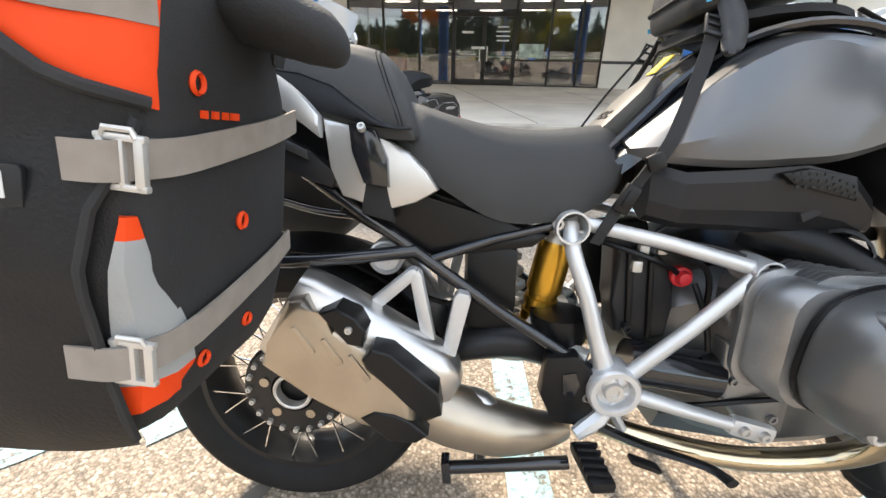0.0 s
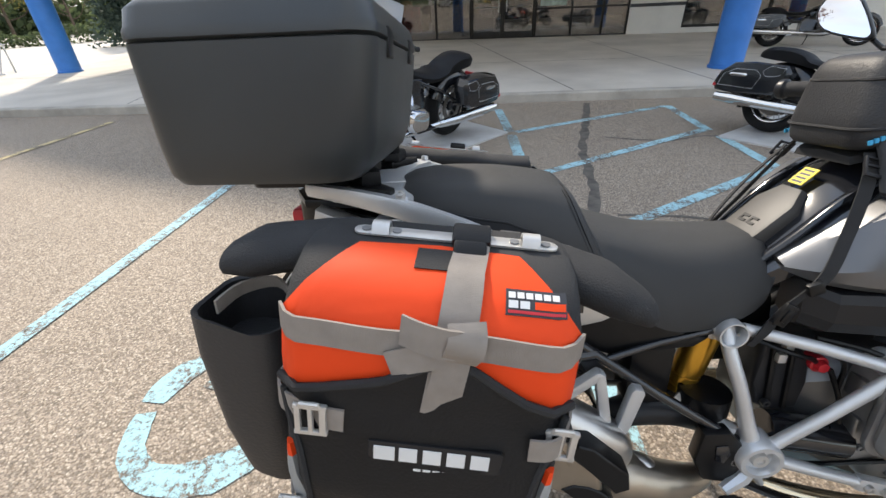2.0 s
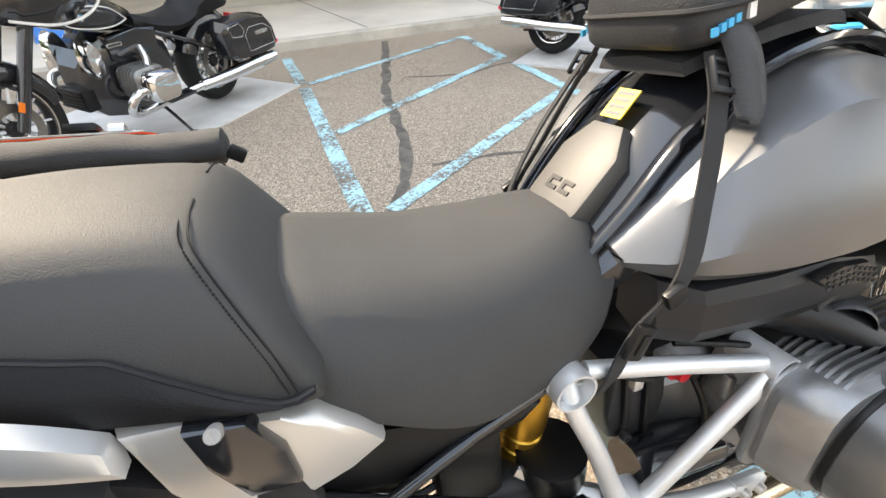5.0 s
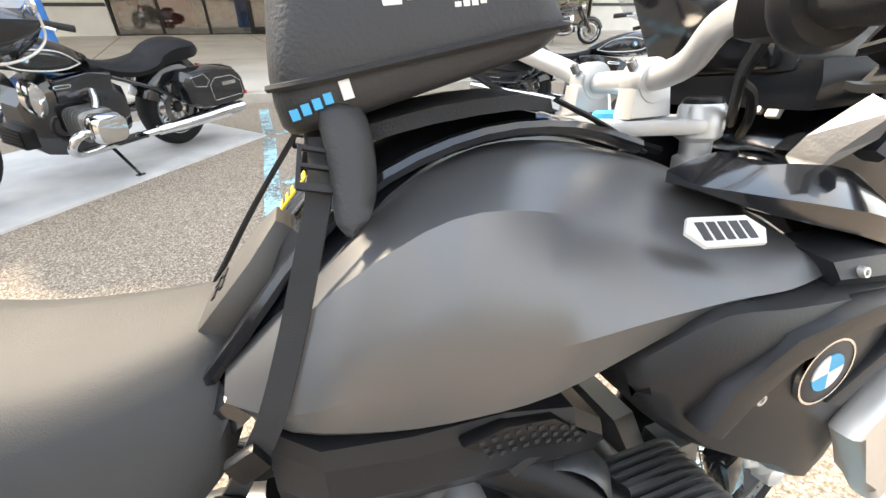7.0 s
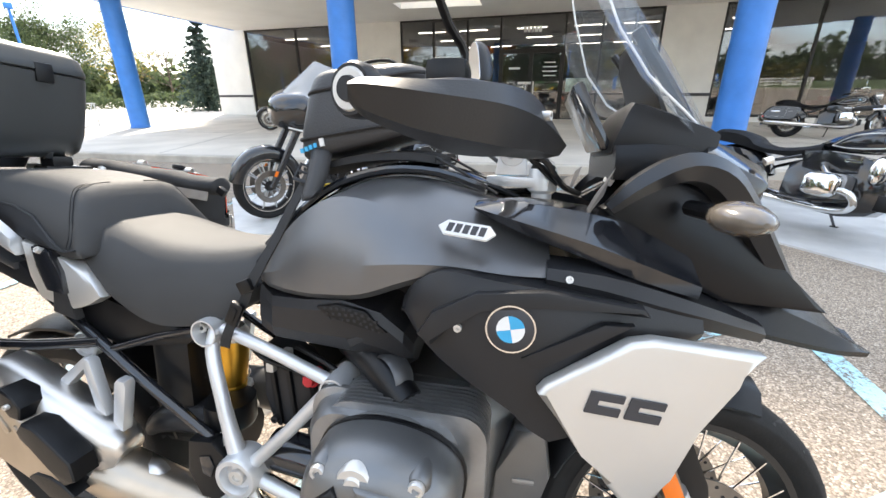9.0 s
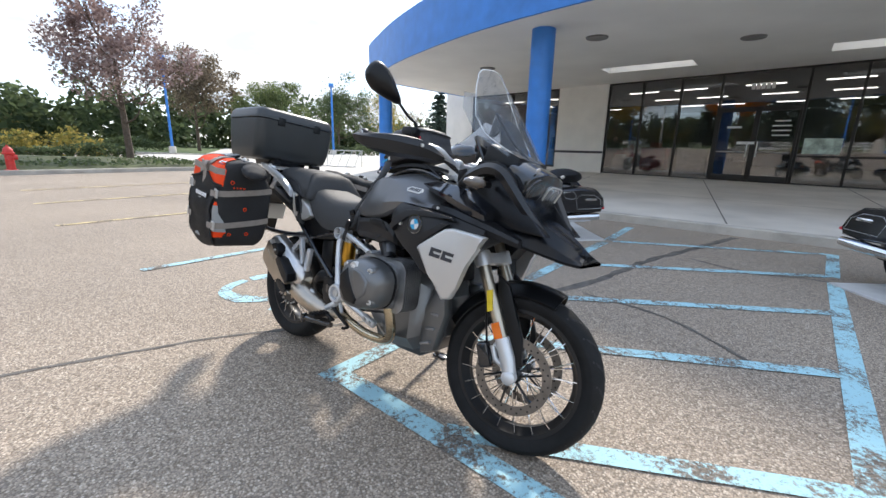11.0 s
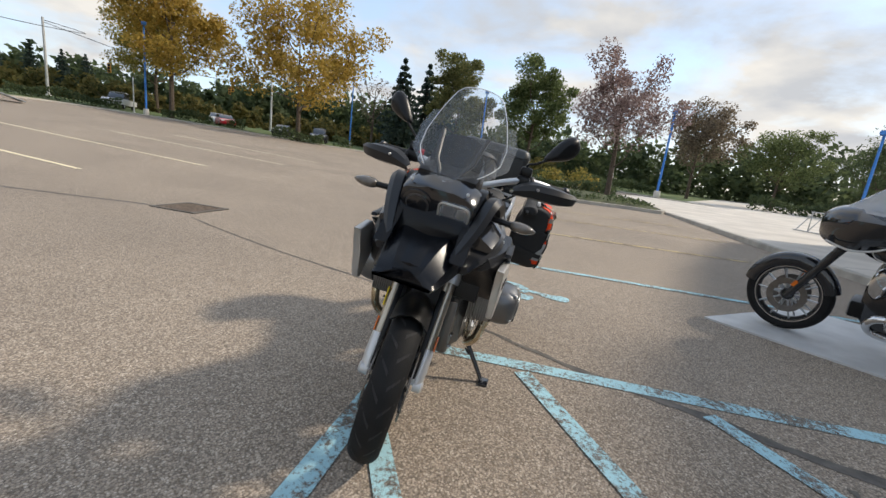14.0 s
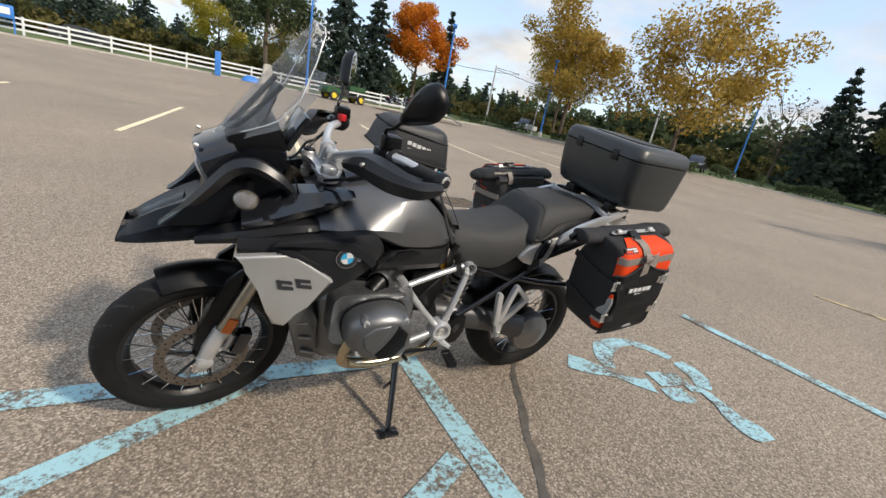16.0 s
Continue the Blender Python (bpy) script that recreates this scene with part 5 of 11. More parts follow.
# number plate holder, reflector and rear indicators
bm = bmesh.new()
loft(bm, [half_ring(x, [(0, z + 0.02), (w, z + 0.02), (w, z - 0.02), (0, z - 0.02)]) for x, z, w in ((-0.32, 0.92, 0.06), (-0.42, 0.84, 0.065), (-0.50, 0.72, 0.07), (-0.53, 0.62, 0.07))], curve=2)
gpart("plate_holder", bm, M_BLKPL, "black number plate holder")
bm = bmesh.new()
box(bm, (-0.455, 0, 0.745), (0.012, 0.18, 0.11), Matrix.Rotation(radians(18), 4, "Y"), bevel=0.004)
gpart("number_plate", bm, M_WHITE, "pale number plate")
for sgn in (-1, 1):
    bm = bmesh.new()
    tube(bm, [(-0.33, sgn * 0.06, 0.89), (-0.355, sgn * 0.19, 0.885)], 0.010, 8)
    st = gpart("indicator_stalk", bm, M_BLKPL)
    bm = bmesh.new()
    da, db = Vector((-0.268, sgn * 0.200, 0.945)), Vector((-0.395, sgn * 0.215, 0.800))
    dd = (db - da).normalized()
    dn2 = dd.cross(Vector((0, 1, 0))).normalized()
    secs_ = []
    for f, r in ((0.0, 0.004), (0.06, 0.016), (0.2, 0.026), (0.45, 0.032), (0.7, 0.031), (0.9, 0.020), (1.0, 0.004)):
        p = da + (db - da) * f
        secs_.append([p + dn2 * (r * math.cos(a)) + Vector((0, sgn * 0.42 * r * math.sin(a), 0)) for a in [2 * math.pi * k / 18 for k in range(18)]])
    loft(bm, secs_, curve=2)
    ri = gpart("rear_indicator", bm, M_GLOSS, "glossy dark rear indicator lamp", smooth=60)
    # pale tube along the lens edge stands in for its sky highlight
    bm = bmesh.new()
    tube(bm, [sc[9] for sc in secs_], 0.0028, 6, curve=3)
    part("indicator_glint", bm, M_ALU, ri, "pale edge drawn as the sky's glint on the lamp")
bm = bmesh.new()
slab(bm, [(-0.316, 0.846), (-0.284, 0.840), (-0.330, 0.748), (-0.364, 0.754)], -0.160, -0.168, 0.002)
gpart("reflector", bm, M_REDC, "red reflector")

# black infill under the seat and subframe tubes
for sgn in (-1, 1):
    bm = plate_y([(0.15, 0.80), (0.25, 0.785), (0.42, 0.735), (0.50, 0.715), (0.47, 0.690), (0.30, 0.665), (0.20, 0.70), (0.12, 0.745)], sgn * 0.10, sgn * 0.165, 0.012)
    gpart("side_panel", bm, M_BLKPL, "black side panel under the seat")
    bm = bmesh.new()
    tube(bm, [(0.02, sgn * 0.16, 0.845), (0.18, sgn * 0.172, 0.735), (0.40, sgn * 0.187, 0.585), (0.60, sgn * 0.20, 0.462)], 0.0115, 10)
    gpart("subframe_tube", bm, M_GLOSS, "black subframe tube")
    bm = bmesh.new()
    tube(bm, [(0.28, sgn * 0.178, 0.665), (0.40, sgn * 0.165, 0.705), (0.52, sgn * 0.155, 0.735)], 0.0088, 10)
    gpart("subframe_tube", bm, M_GLOSS, "black subframe tube")
    bm = bmesh.new()
    tube(bm, [(0.26, sgn * 0.18, 0.683), (0.10, sgn * 0.205, 0.668), (-0.05, sgn * 0.23, 0.672), (-0.18, sgn * 0.25, 0.70)], 0.0125, 10, curve=3)
    gpart("pannier_rack", bm, M_GLOSS, "black tubular pannier rack")
    # main frame
    bm = bmesh.new()
    tube(bm, [(0.535, sgn * 0.150, 0.735), (0.538, sgn * 0.172, 0.690), (0.566, sgn * 0.192, 0.610), (0.590, sgn * 0.202, 0.530), (0.618, sgn * 0.21, 0.450)], [0.015, 0.0145, 0.0145, 0.016, 0.022], 14, curve=3)
    gpart("frame_tube", bm, M_SILVER, "silver frame tube")
    bm = bmesh.new()
    tube(bm, [(0.560, sgn * 0.160, 0.737), (0.700, sgn * 0.190, 0.712), (0.838, sgn * 0.215, 0.678)], 0.0128, 14)
    gpart("frame_tube", bm, M_SILVER, "silver frame tube")
    bm = bmesh.new()
    tube(bm, [(0.825, sgn * 0.222, 0.668), (0.735, sgn * 0.218, 0.565), (0.630, sgn * 0.212, 0.455)], [0.0138, 0.0132, 0.0145], 14)
    gpart("frame_tube", bm, M_SILVER, "silver frame tube")
    bm = bmesh.new()
    tube(bm, [(0.630, sgn * 0.208, 0.440), (0.76, sgn * 0.222, 0.410), (0.865, sgn * 0.226, 0.384)], [0.0155, 0.013, 0.0125], 14)
    box(bm, (0.872, sgn * 0.226, 0.382), (0.085, 0.026, 0.036), Matrix.Rotation(radians(14), 4, "Y"), bevel=0.012)
    gpart("frame_tube", bm, M_SILVER, "silver frame tube")
    for x, z in ((0.853, 0.387), (0.890, 0.378)):
        bolt(gs, (x, sgn * 0.240, z), 0.010, (0, sgn, 0))
    # open tube ends
    for x, y, z, r in ((0.531, 0.172, 0.733, 0.029), (0.838, 0.222, 0.674, 0.025)):
        bm = bmesh.new()
        m = Matrix.Translation((x, sgn * y, z)) @ (Matrix.Rotation(radians(180), 4, "Z") if sgn < 0 else Matrix())
        lathe(bm, [(r, -0.06), (r, 0.014), (r - 0.0035, 0.014), (r - 0.0035, -0.05), (0, -0.05)], 28, m)
        gpart("frame_tube_end", bm, M_SILVER, "open silver tube end")
    bm = bmesh.new()
    m = Matrix.Translation((0.620, sgn * 0.229, 0.448)) @ (Matrix.Rotation(radians(180), 4, "Z") if sgn < 0 else Matrix())
    lathe(bm, [(0.047, -0.05), (0.047, 0.006), (0.043, 0.012), (0.034, 0.012), (0.030, 0.004), (0.030, -0.006), (0, -0.006)], 36, m)
    gpart("swingarm_pivot", bm, M_SILVER, "silver pivot housing")
    bolt(gs, (0.620, sgn * 0.228, 0.448), 0.018, (0, sgn, 0))
    for x, z in ((0.586, 0.466), (0.579, 0.427), (0.55, 0.735 - 0.02), (0.51, 0.735)):
        bolt(gs, (x, sgn * 0.214, z) if z < 0.6 else (x, sgn * 0.158, z), 0.011, (0, sgn, 0))
    # rear footpeg carrier: a lattice of pale arms
    for (ax_, az_), (bx_, bz_), w0, w1 in (((0.262, 0.654), (0.178, 0.580), 0.020, 0.024), ((0.177, 0.585), (0.290, 0.452), 0.026, 0.030), ((0.264, 0.652), (0.302, 0.455), 0.022, 0.026), ((0.346, 0.612), (0.314, 0.450), 0.030, 0.026), ((0.300, 0.460), (0.282, 0.382), 0.040, 0.026)):
        bm = bar_xz((ax_, az_), (bx_, bz_), w0, w1, sgn * 0.196, sgn * 0.222, 0.006)
        gpart("footpeg_carrier", bm, M_SILVER, "silver cast footpeg carrier")
    bolt(gs, (0.288, sgn * 0.222, 0.398), 0.009, (0, sgn, 0))
    # foot plate, pegs
    bm = plate_y([(0.500, 0.505), (0.555, 0.510), (0.592, 0.470), (0.598, 0.415), (0.575, 0.365), (0.520, 0.372), (0.492, 0.43)], sgn * 0.185, sgn * 0.222, 0.008)
    gpart("heel_guard", bm, M_BLKPL, "black heel guard")
    bm = plate_y([(0.528, 0.475), (0.552, 0.480), (0.562, 0.455), (0.552, 0.428), (0.532, 0.435)], sgn * 0.221, sgn * 0.226, 0.003)
    gpart("heel_guard_recess", bm, M_GLOSS)
    bm = bmesh.new()
    tube(bm, [(0.635, sgn * 0.205, 0.425), (0.600, sgn * 0.222, 0.385), (0.560, sgn * 0.235, 0.360)], [0.016, 0.018, 0.013], 8)
    tube(bm, [(0.620, sgn * 0.205, 0.415), (0.655, sgn * 0.21, 0.355)], [0.012, 0.008], 8)
    gpart("footpeg_bracket", bm, M_SILVER, "silver footpeg bracket")
    bm = bmesh.new()
    box(bm, (0.577, sgn * 0.285, 0.338), (0.042, 0.10, 0.020), Matrix.Rotation(radians(-6 * sgn), 4, "Z"), bevel=0.006)
    peg = gpart("footpeg", bm, M_BLKPL, "black serrated footpeg")
    for k in range(5):
        bm = bmesh.new()
        box(bm, (0.577, sgn * (0.248 + 0.018 * k), 0.349), (0.040, 0.006, 0.008))
        part("peg_tooth", bm, M_BLKPL, peg)
# brake pedal on the right, gear lever on the left
bm = bmesh.new()
tube(bm, [(0.60, -0.225, 0.375), (0.68, -0.235, 0.345), (0.78, -0.27, 0.335), (0.80, -0.31, 0.338)], [0.012, 0.011, 0.010, 0.012], 8, flat=0.6, curve=3)
box(bm, (0.665, -0.285, 0.348), (0.055, 0.022, 0.008), Matrix.Rotation(radians(20), 4, "Y"), bevel=0.003)
gpart("brake_pedal", bm, M_BLKPL, "black brake pedal")
bm = bmesh.new()
tube(bm, [(0.62, 0.235, 0.36), (0.72, 0.25, 0.375), (0.80, 0.265, 0.385), (0.80, 0.31, 0.385)], 0.008, 8, curve=3)
gpart("gear_lever", bm, M_BLKPL, "black gear lever")
bm = bmesh.new()
tube(bm, [(0.335, -0.200, 0.240), (0.565, -0.200, 0.266)], 0.0135, 12)
tube(bm, [(0.392, -0.190, 0.250), (0.395, -0.120, 0.315)], 0.012, 10)
box(bm, (0.326, -0.200, 0.238), (0.018, 0.034, 0.048), Matrix.Rotation(radians(-6), 4, "Y"), bevel=0.004)
gpart("centre_stand", bm, M_GLOSS, "folded black centre stand bar")

# shock absorber
bm = bmesh.new()
axis_a, axis_b = Vector((0.528, -0.095, 0.690)), Vector((0.496, -0.085, 0.50))
rot = Vector((0, 1, 0)).rotation_difference((axis_b - axis_a).normalized()).to_matrix().to_4x4()
L = (axis_b - axis_a).length
lathe(bm, [(0, -0.002), (0.033, 0.0), (0.035, 0.012), (0.035, L * 0.55), (0.031, L * 0.56), (0.031, L * 0.62), (0.034, L * 0.63), (0.034, L * 0.70), (0.030, L * 0.71), (0.030, L * 0.78), (0.033, L * 0.79), (0.033, L * 0.9), (0.028, L), (0, L)], 28, Matrix.Translation(axis_a) @ rot)
gpart("shock_reservoir", bm, M_GOLD, "gold anodised shock reservoir")
bm = bmesh.new()
lathe(bm, [(0, -0.03), (0.022, -0.03), (0.034, -0.012), (0.034, 0.0)], 24, Matrix.Translation(axis_a) @ rot)
gpart("shock_cap", bm, M_ALU, "silver shock cap")
bm = bmesh.new()
pts = [(0.40 + 0.055 * math.cos(a) + 0.006 * a / 6.28, -0.02 + 0.055 * math.sin(a), 0.70 - 0.032 * a / 6.28) for a in np.linspace(0, 6.28 * 9, 140)]
tube(bm, pts, 0.008, 7)
gpart("shock_spring", bm, M_PANEL, "pale coil spring")
bm = bmesh.new()
box(bm, (0.40, -0.10, 0.60), (0.10, 0.09, 0.17), bevel=0.02)
gpart("airbox", bm, M_BLKPL, "black plastic box beside the spring")
bm = bmesh.new()
lathe(bm, [(0, -0.06), (0.05, -0.06), (0.055, -0.05), (0.055, 0.0), (0, 0.01)], 24, Matrix.Translation((0.535, -0.13, 0.555)) @ Matrix.Rotation(radians(90), 4, "X"))
gpart("adjuster_knob", bm, M_BLKPL, "black round adjuster")
bm = bmesh.new()
tube(bm, [(0.48, -0.12, 0.53), (0.53, -0.16, 0.500), (0.58, -0.19, 0.49)], [0.018, 0.014, 0.018], 8)
gpart("shock_linkage", bm, M_PANEL, "pale linkage arm")

# swingarm and final drive
bm = bmesh.new()
loft(bm, [[(x, y + w * math.cos(a), z + h * math.sin(a)) for a in [2 * math.pi * k / 14 for k in range(14)]] for x, y, z, w, h in ((0.60, 0.06, 0.45, 0.07, 0.06), (0.50, 0.10, 0.44, 0.055, 0.062), (0.30, 0.125, 0.41, 0.045, 0.062), (0.14, 0.125, 0.36, 0.045, 0.065), (0.03, 0.125, 0.32, 0.045, 0.09), (-0.06, 0.12, 0.32, 0.04, 0.08), (-0.10, 0.115, 0.32, 0.03, 0.04))], curve=3)
gpart("swingarm", bm, M_COVER, "dark cast swingarm with shaft drive", smooth=60)
bm = bmesh.new()
lathe(bm, [(0, 0.185), (0.045, 0.185), (0.06, 0.178), (0.075, 0.172), (0.105, 0.160), (0.112, 0.14), (0.112, 0.11)], 36, Matrix.Translation((0.0, 0, 0.318)))
gpart("final_drive", bm, M_ENGINE, "cast grey final drive housing")
bm = bmesh.new()
loft(bm, [[(x, y + w * math.cos(a), z + h * math.sin(a)) for a in [2 * math.pi * k / 12 for k in range(12)]] for x, y, z, w, h in ((0.56, -0.10, 0.46, 0.05, 0.05), (0.46, -0.12, 0.49, 0.045, 0.04), (0.36, -0.12, 0.475, 0.04, 0.035), (0.30, -0.11, 0.44, 0.03, 0.03))], curve=3)
gpart("swingarm_bridge", bm, M_GREYPL, "dark swingarm bridge", smooth=60)
# rear mudguard strip over the tyre
bm = bmesh.new()
loft(bm, [[(0.345 * math.cos(a), y, 0.318 + (0.352 - abs(y) * 0.25) * math.sin(a)) for y in (-0.09, -0.05, 0, 0.05, 0.09)] + [(0.338 * math.cos(a), y, 0.318 + (0.345 - abs(y) * 0.25) * math.sin(a)) for y in (0.09, 0.05, 0, -0.05, -0.09)] for a in np.linspace(radians(12), radians(118), 12)])
gpart("rear_mudguard", bm, M_BLKPL, "black rear mudguard")

# exhaust: header pipes, link pipe, silencer
for sgn in (-1, 1):
    bm = bmesh.new()
    tube(bm, [(1.05, sgn * 0.29, 0.50), (1.06, sgn * 0.27, 0.40), (1.00, sgn * 0.235, 0.335), (0.86, sgn * 0.225, 0.318), (0.70, sgn * 0.205, 0.335), (0.58, sgn * 0.16, 0.35)], 0.0215, 14, curve=5)
    gpart("header_pipe", bm, M_HEADER, "heat-tinted chrome header pipe")
bm = bmesh.new()
tube(bm, [(0.56, -0.160, 0.318), (0.50, -0.180, 0.322), (0.42, -0.200, 0.340), (0.34, -0.212, 0.372), (0.28, -0.218, 0.402)], [0.026, 0.040, 0.053, 0.058, 0.056], 24, curve=5)
gpart("link_pipe", bm, M_STEEL, "brushed steel exhaust link pipe", smooth=60)
bm = bmesh.new()
tube(bm, [(0.335, -0.180, 0.405), (0.395, -0.205, 0.405), (0.45, -0.200, 0.345)], [0.018, 0.020, 0.012], 12, flat=0.5, curve=4)
gpart("pipe_seam", bm, M_BODY, "bright folded seam on the link pipe")
ma, mb = Vector((0.318, -0.210, 0.415)), Vector((0.040, -0.235, 0.590))
ax = (mb - ma).normalized()
u = ax.cross(Vector((0, 1, 0))).normalized()
v = u.cross(ax).normalized()
if u.z < 0:
    u, v = -u, -v
bm = bmesh.new()
secs = []
for f, sc in ((0.0, 0.70), (0.05, 0.86), (0.16, 0.97), (0.40, 1.0), (0.75, 1.02), (0.93, 0.98), (1.0, 0.90), (1.0, 0.78), (0.955, 0.74)):
    p = ma + (mb - ma) * f
    ring_ = []
    for k in range(28):
        a = 2 * math.pi * k / 28
        cu, cv = math.copysign(abs(math.cos(a)) ** 0.72, math.cos(a)), math.copysign(abs(math.sin(a)) ** 0.72, math.sin(a))
        ring_.append(p + u * (0.090 * sc * cu) + v * (0.056 * sc * cv))
    secs.append(ring_)
loft(bm, secs)
gpart("silencer", bm, M_BODY, "bright brushed steel silencer body", smooth=50)
# folded tan cover over the silencer's outer and lower side
bm = bmesh.new()
tan = [(0.072, 0.628), (0.100, 0.634), (0.118, 0.598), (0.150, 0.590), (0.206, 0.534), (0.262, 0.482), (0.272, 0.420), (0.258, 0.388), (0.182, 0.408), (0.100, 0.462), (0.020, 0.514), (0.036, 0.556)]
slab(bm, tan, -0.215, -0.302, 0.016, seg=4)
gpart("silencer_cover", bm, M_STEEL, "warm tinted steel silencer cover", smooth=35)
for a, b, w in (((0.082, 0.585), (0.108, 0.545), 0.010), ((0.128, 0.566), (0.152, 0.528), 0.010), ((0.170, 0.540), (0.196, 0.500), 0.009)):
    gpart("cover_fold", bar_xz(a, b, w, w * 1.4, -0.299, -0.3065, 0.003), M_STEEL, smooth=35)
for outline, y0, y1 in (([(0.206, 0.560), (0.236, 0.552), (0.312, 0.486), (0.318, 0.446), (0.290, 0.432), (0.256, 0.470), (0.196, 0.524), (0.190, 0.540)], -0.262, -0.316), ([(0.182, 0.426), (0.206, 0.440), (0.240, 0.436), (0.266, 0.424), (0.296, 0.398), (0.276, 0.382), (0.229, 0.384)], -0.23, -0.306), ([(0.122, 0.612), (0.150, 0.622), (0.180, 0.606), (0.196, 0.584), (0.190, 0.556), (0.166, 0.560)], -0.25, -0.306)):
    bm = bmesh.new()
    slab(bm, outline, y0, y1, 0.007, seg=3)
    gpart("silencer_guard", bm, M_BLKPL, "black silencer guard", smooth=35)
bolt(gs, (0.170, -0.305, 0.588), 0.006)
# round mounting boss under the rack
bm = bmesh.new()
lathe(bm, [(0, 0.010), (0.010, 0.010), (0.012, 0.004), (0.024, 0.004), (0.028, 0.010), (0.032, 0.006), (0.032, -0.03)], 28, Matrix.Translation((0.205, -0.165, 0.665)) @ Matrix.Rotation(radians(180), 4, "Z"))
gpart("mount_boss", bm, M_SILVER, "silver round mounting boss")

# engine: crankcase, gearbox, cylinders
bm = bmesh.new()
loft(bm, [half_ring(x, [(0, t), (w * 0.7, t), (w, t - 0.05), (w, b + 0.06), (w * 0.72, b), (0, b)]) for x, t, w, b in ((0.70, 0.56, 0.09, 0.37), (0.76, 0.62, 0.12, 0.33), (0.84, 0.66, 0.155, 0.30), (0.95, 0.68, 0.20, 0.285), (1.08, 0.67, 0.19, 0.295), (1.15, 0.63, 0.14, 0.33), (1.20, 0.55, 0.09, 0.38))])
gpart("crankcase", bm, M_VALVE, "dark cast engine block", smooth=25)
for sgn in (-1, 1):
    for x0, x1, z0, z1, y in ((0.835, 0.86, 0.42, 0.60, 0.176), (0.90, 0.925, 0.38, 0.62, 0.184)):
        bm = bmesh.new()
        box(bm, ((x0 + x1) / 2, sgn * (y - 0.01), (z0 + z1) / 2), (x1 - x0, 0.03, z1 - z0), Matrix.Rotation(radians(-12), 4, "Y"), bevel=0.008)
        gpart("engine_rib", bm, M_ENGINE)
    bm = bmesh.new()
    slab(bm, [(0.815, 0.625), (0.90, 0.640), (0.985, 0.60), (0.955, 0.55), (0.87, 0.540), (0.815, 0.575)], sgn * 0.14, sgn * 0.186, 0.016, seg=3)
    gpart("engine_side_cover", bm, M_ENGINE, "cast grey gearbox cover")
    bm = bmesh.new()
    slab(bm, [(0.82, 0.535), (0.95, 0.53), (0.985, 0.43), (0.95, 0.365), (0.88, 0.365), (0.83, 0.42)], sgn * 0.15, sgn * 0.196, 0.012, seg=3)
    gpart("engine_side_cover", bm, M_ENGINE, "cast grey engine side cover")
    for x, z in ((0.835, 0.605), (0.89, 0.625), (0.845, 0.46), (0.93, 0.385), (0.955, 0.585)):
        bolt(gs, (x, sgn * 0.186 if z > 0.54 else sgn * 0.196, z), 0.009, (0, sgn, 0), M_ENGINE)
    # finned barrel
    for k in range(9):
        y = 0.205 + 0.0115 * k
        bm = bmesh.new()
        slab(bm, rrect(1.068, 0.590, 0.275, 0.215, 0.045, 4), sgn * y, sgn * (y + 0.0045), 0)
        gpart("cooling_fin", bm, M_ENGINE, smooth=30)
    bm = bmesh.new()
    loft(bm, [[(x, sgn * y, z) for x, z in rrect(cx_, 0.582, w_, h_, 0.05, 5)] for y, cx_, w_, h_ in ((0.15, 1.020, 0.250, 0.190), (0.21, 1.030, 0.240, 0.180), (0.228, 1.026, 0.252, 0.186), (0.262, 1.026, 0.272, 0.200), (0.300, 1.030, 0.262, 0.204), (0.318, 1.034, 0.246, 0.200))])
    gpart("cylinder_barrel", bm, M_ENGINE, "cast grey cylinder", smooth=30)
    bm = bmesh.new()
    oc = [(0.925, 0.545), (0.932, 0.620), (0.960, 0.668), (1.030, 0.690), (1.115, 0.678), (1.168, 0.640), (1.172, 0.575), (1.145, 0.515), (1.075, 0.484), (0.995, 0.480), (0.945, 0.500)]
    cx, cz = 1.032, 0.585
    oc = [(p.x, p.y) for p in smooth_path([(a, b, 0) for a, b in oc + [oc[0]]], 4)][:-1]
    rings = []
    for y, s in ((0.300, 0.97), (0.312, 1.0), (0.345, 1.0), (0.372, 0.99), (0.394, 0.955), (0.410, 0.90), (0.424, 0.81), (0.434, 0.68), (0.439, 0.50), (0.441, 0.28)):
        rings.append([(cx + (a - cx) * s, sgn * y, cz + (b - cz) * s) for a, b in oc])
    loft(bm, rings)
    rim = bmesh.new()
    slab(rim, [(cx + (a - cx) * 1.03, cz + (b - cz) * 1.03) for a, b in oc], sgn * 0.320, sgn * 0.330, 0.003)
    rim.transform(CYL)
    gpart("cover_gasket", rim, M_BLKPL, "black rubber cover gasket", smooth=30)
    rib = bmesh.new()
    slab(rib, rrect(1.024, 0.584, 0.288, 0.212, 0.046, 5), sgn * 0.240, sgn * 0.252, 0.003)
    rib.transform(CYL)
    gpart("cylinder_flange", rib, M_ENGINE, "cast grey joint flange", smooth=30)
    gpart("valve_cover", bm, M_VALVE, "anthracite cast valve cover", smooth=50)
    bm = bmesh.new()
    slab(bm, [(0.965, 0.615), (1.005, 0.650), (1.030, 0.600), (1.075, 0.535), (1.062, 0.512), (1.005, 0.515), (0.968, 0.56)], sgn * 0.405, sgn * 0.444, 0.008, seg=3)
    gpart("cover_insert", bm, M_BLKPL, "black valve cover insert")
    bm = bmesh.new()
    slab(bm, [(1.035, 0.655), (1.09, 0.648), (1.128, 0.615), (1.12, 0.565), (1.085, 0.535), (1.045, 0.605)], sgn * 0.405, sgn * 0.4425, 0.010, seg=3)
    gpart("cover_insert", bm, M_VALVE, "grey valve cover panel")
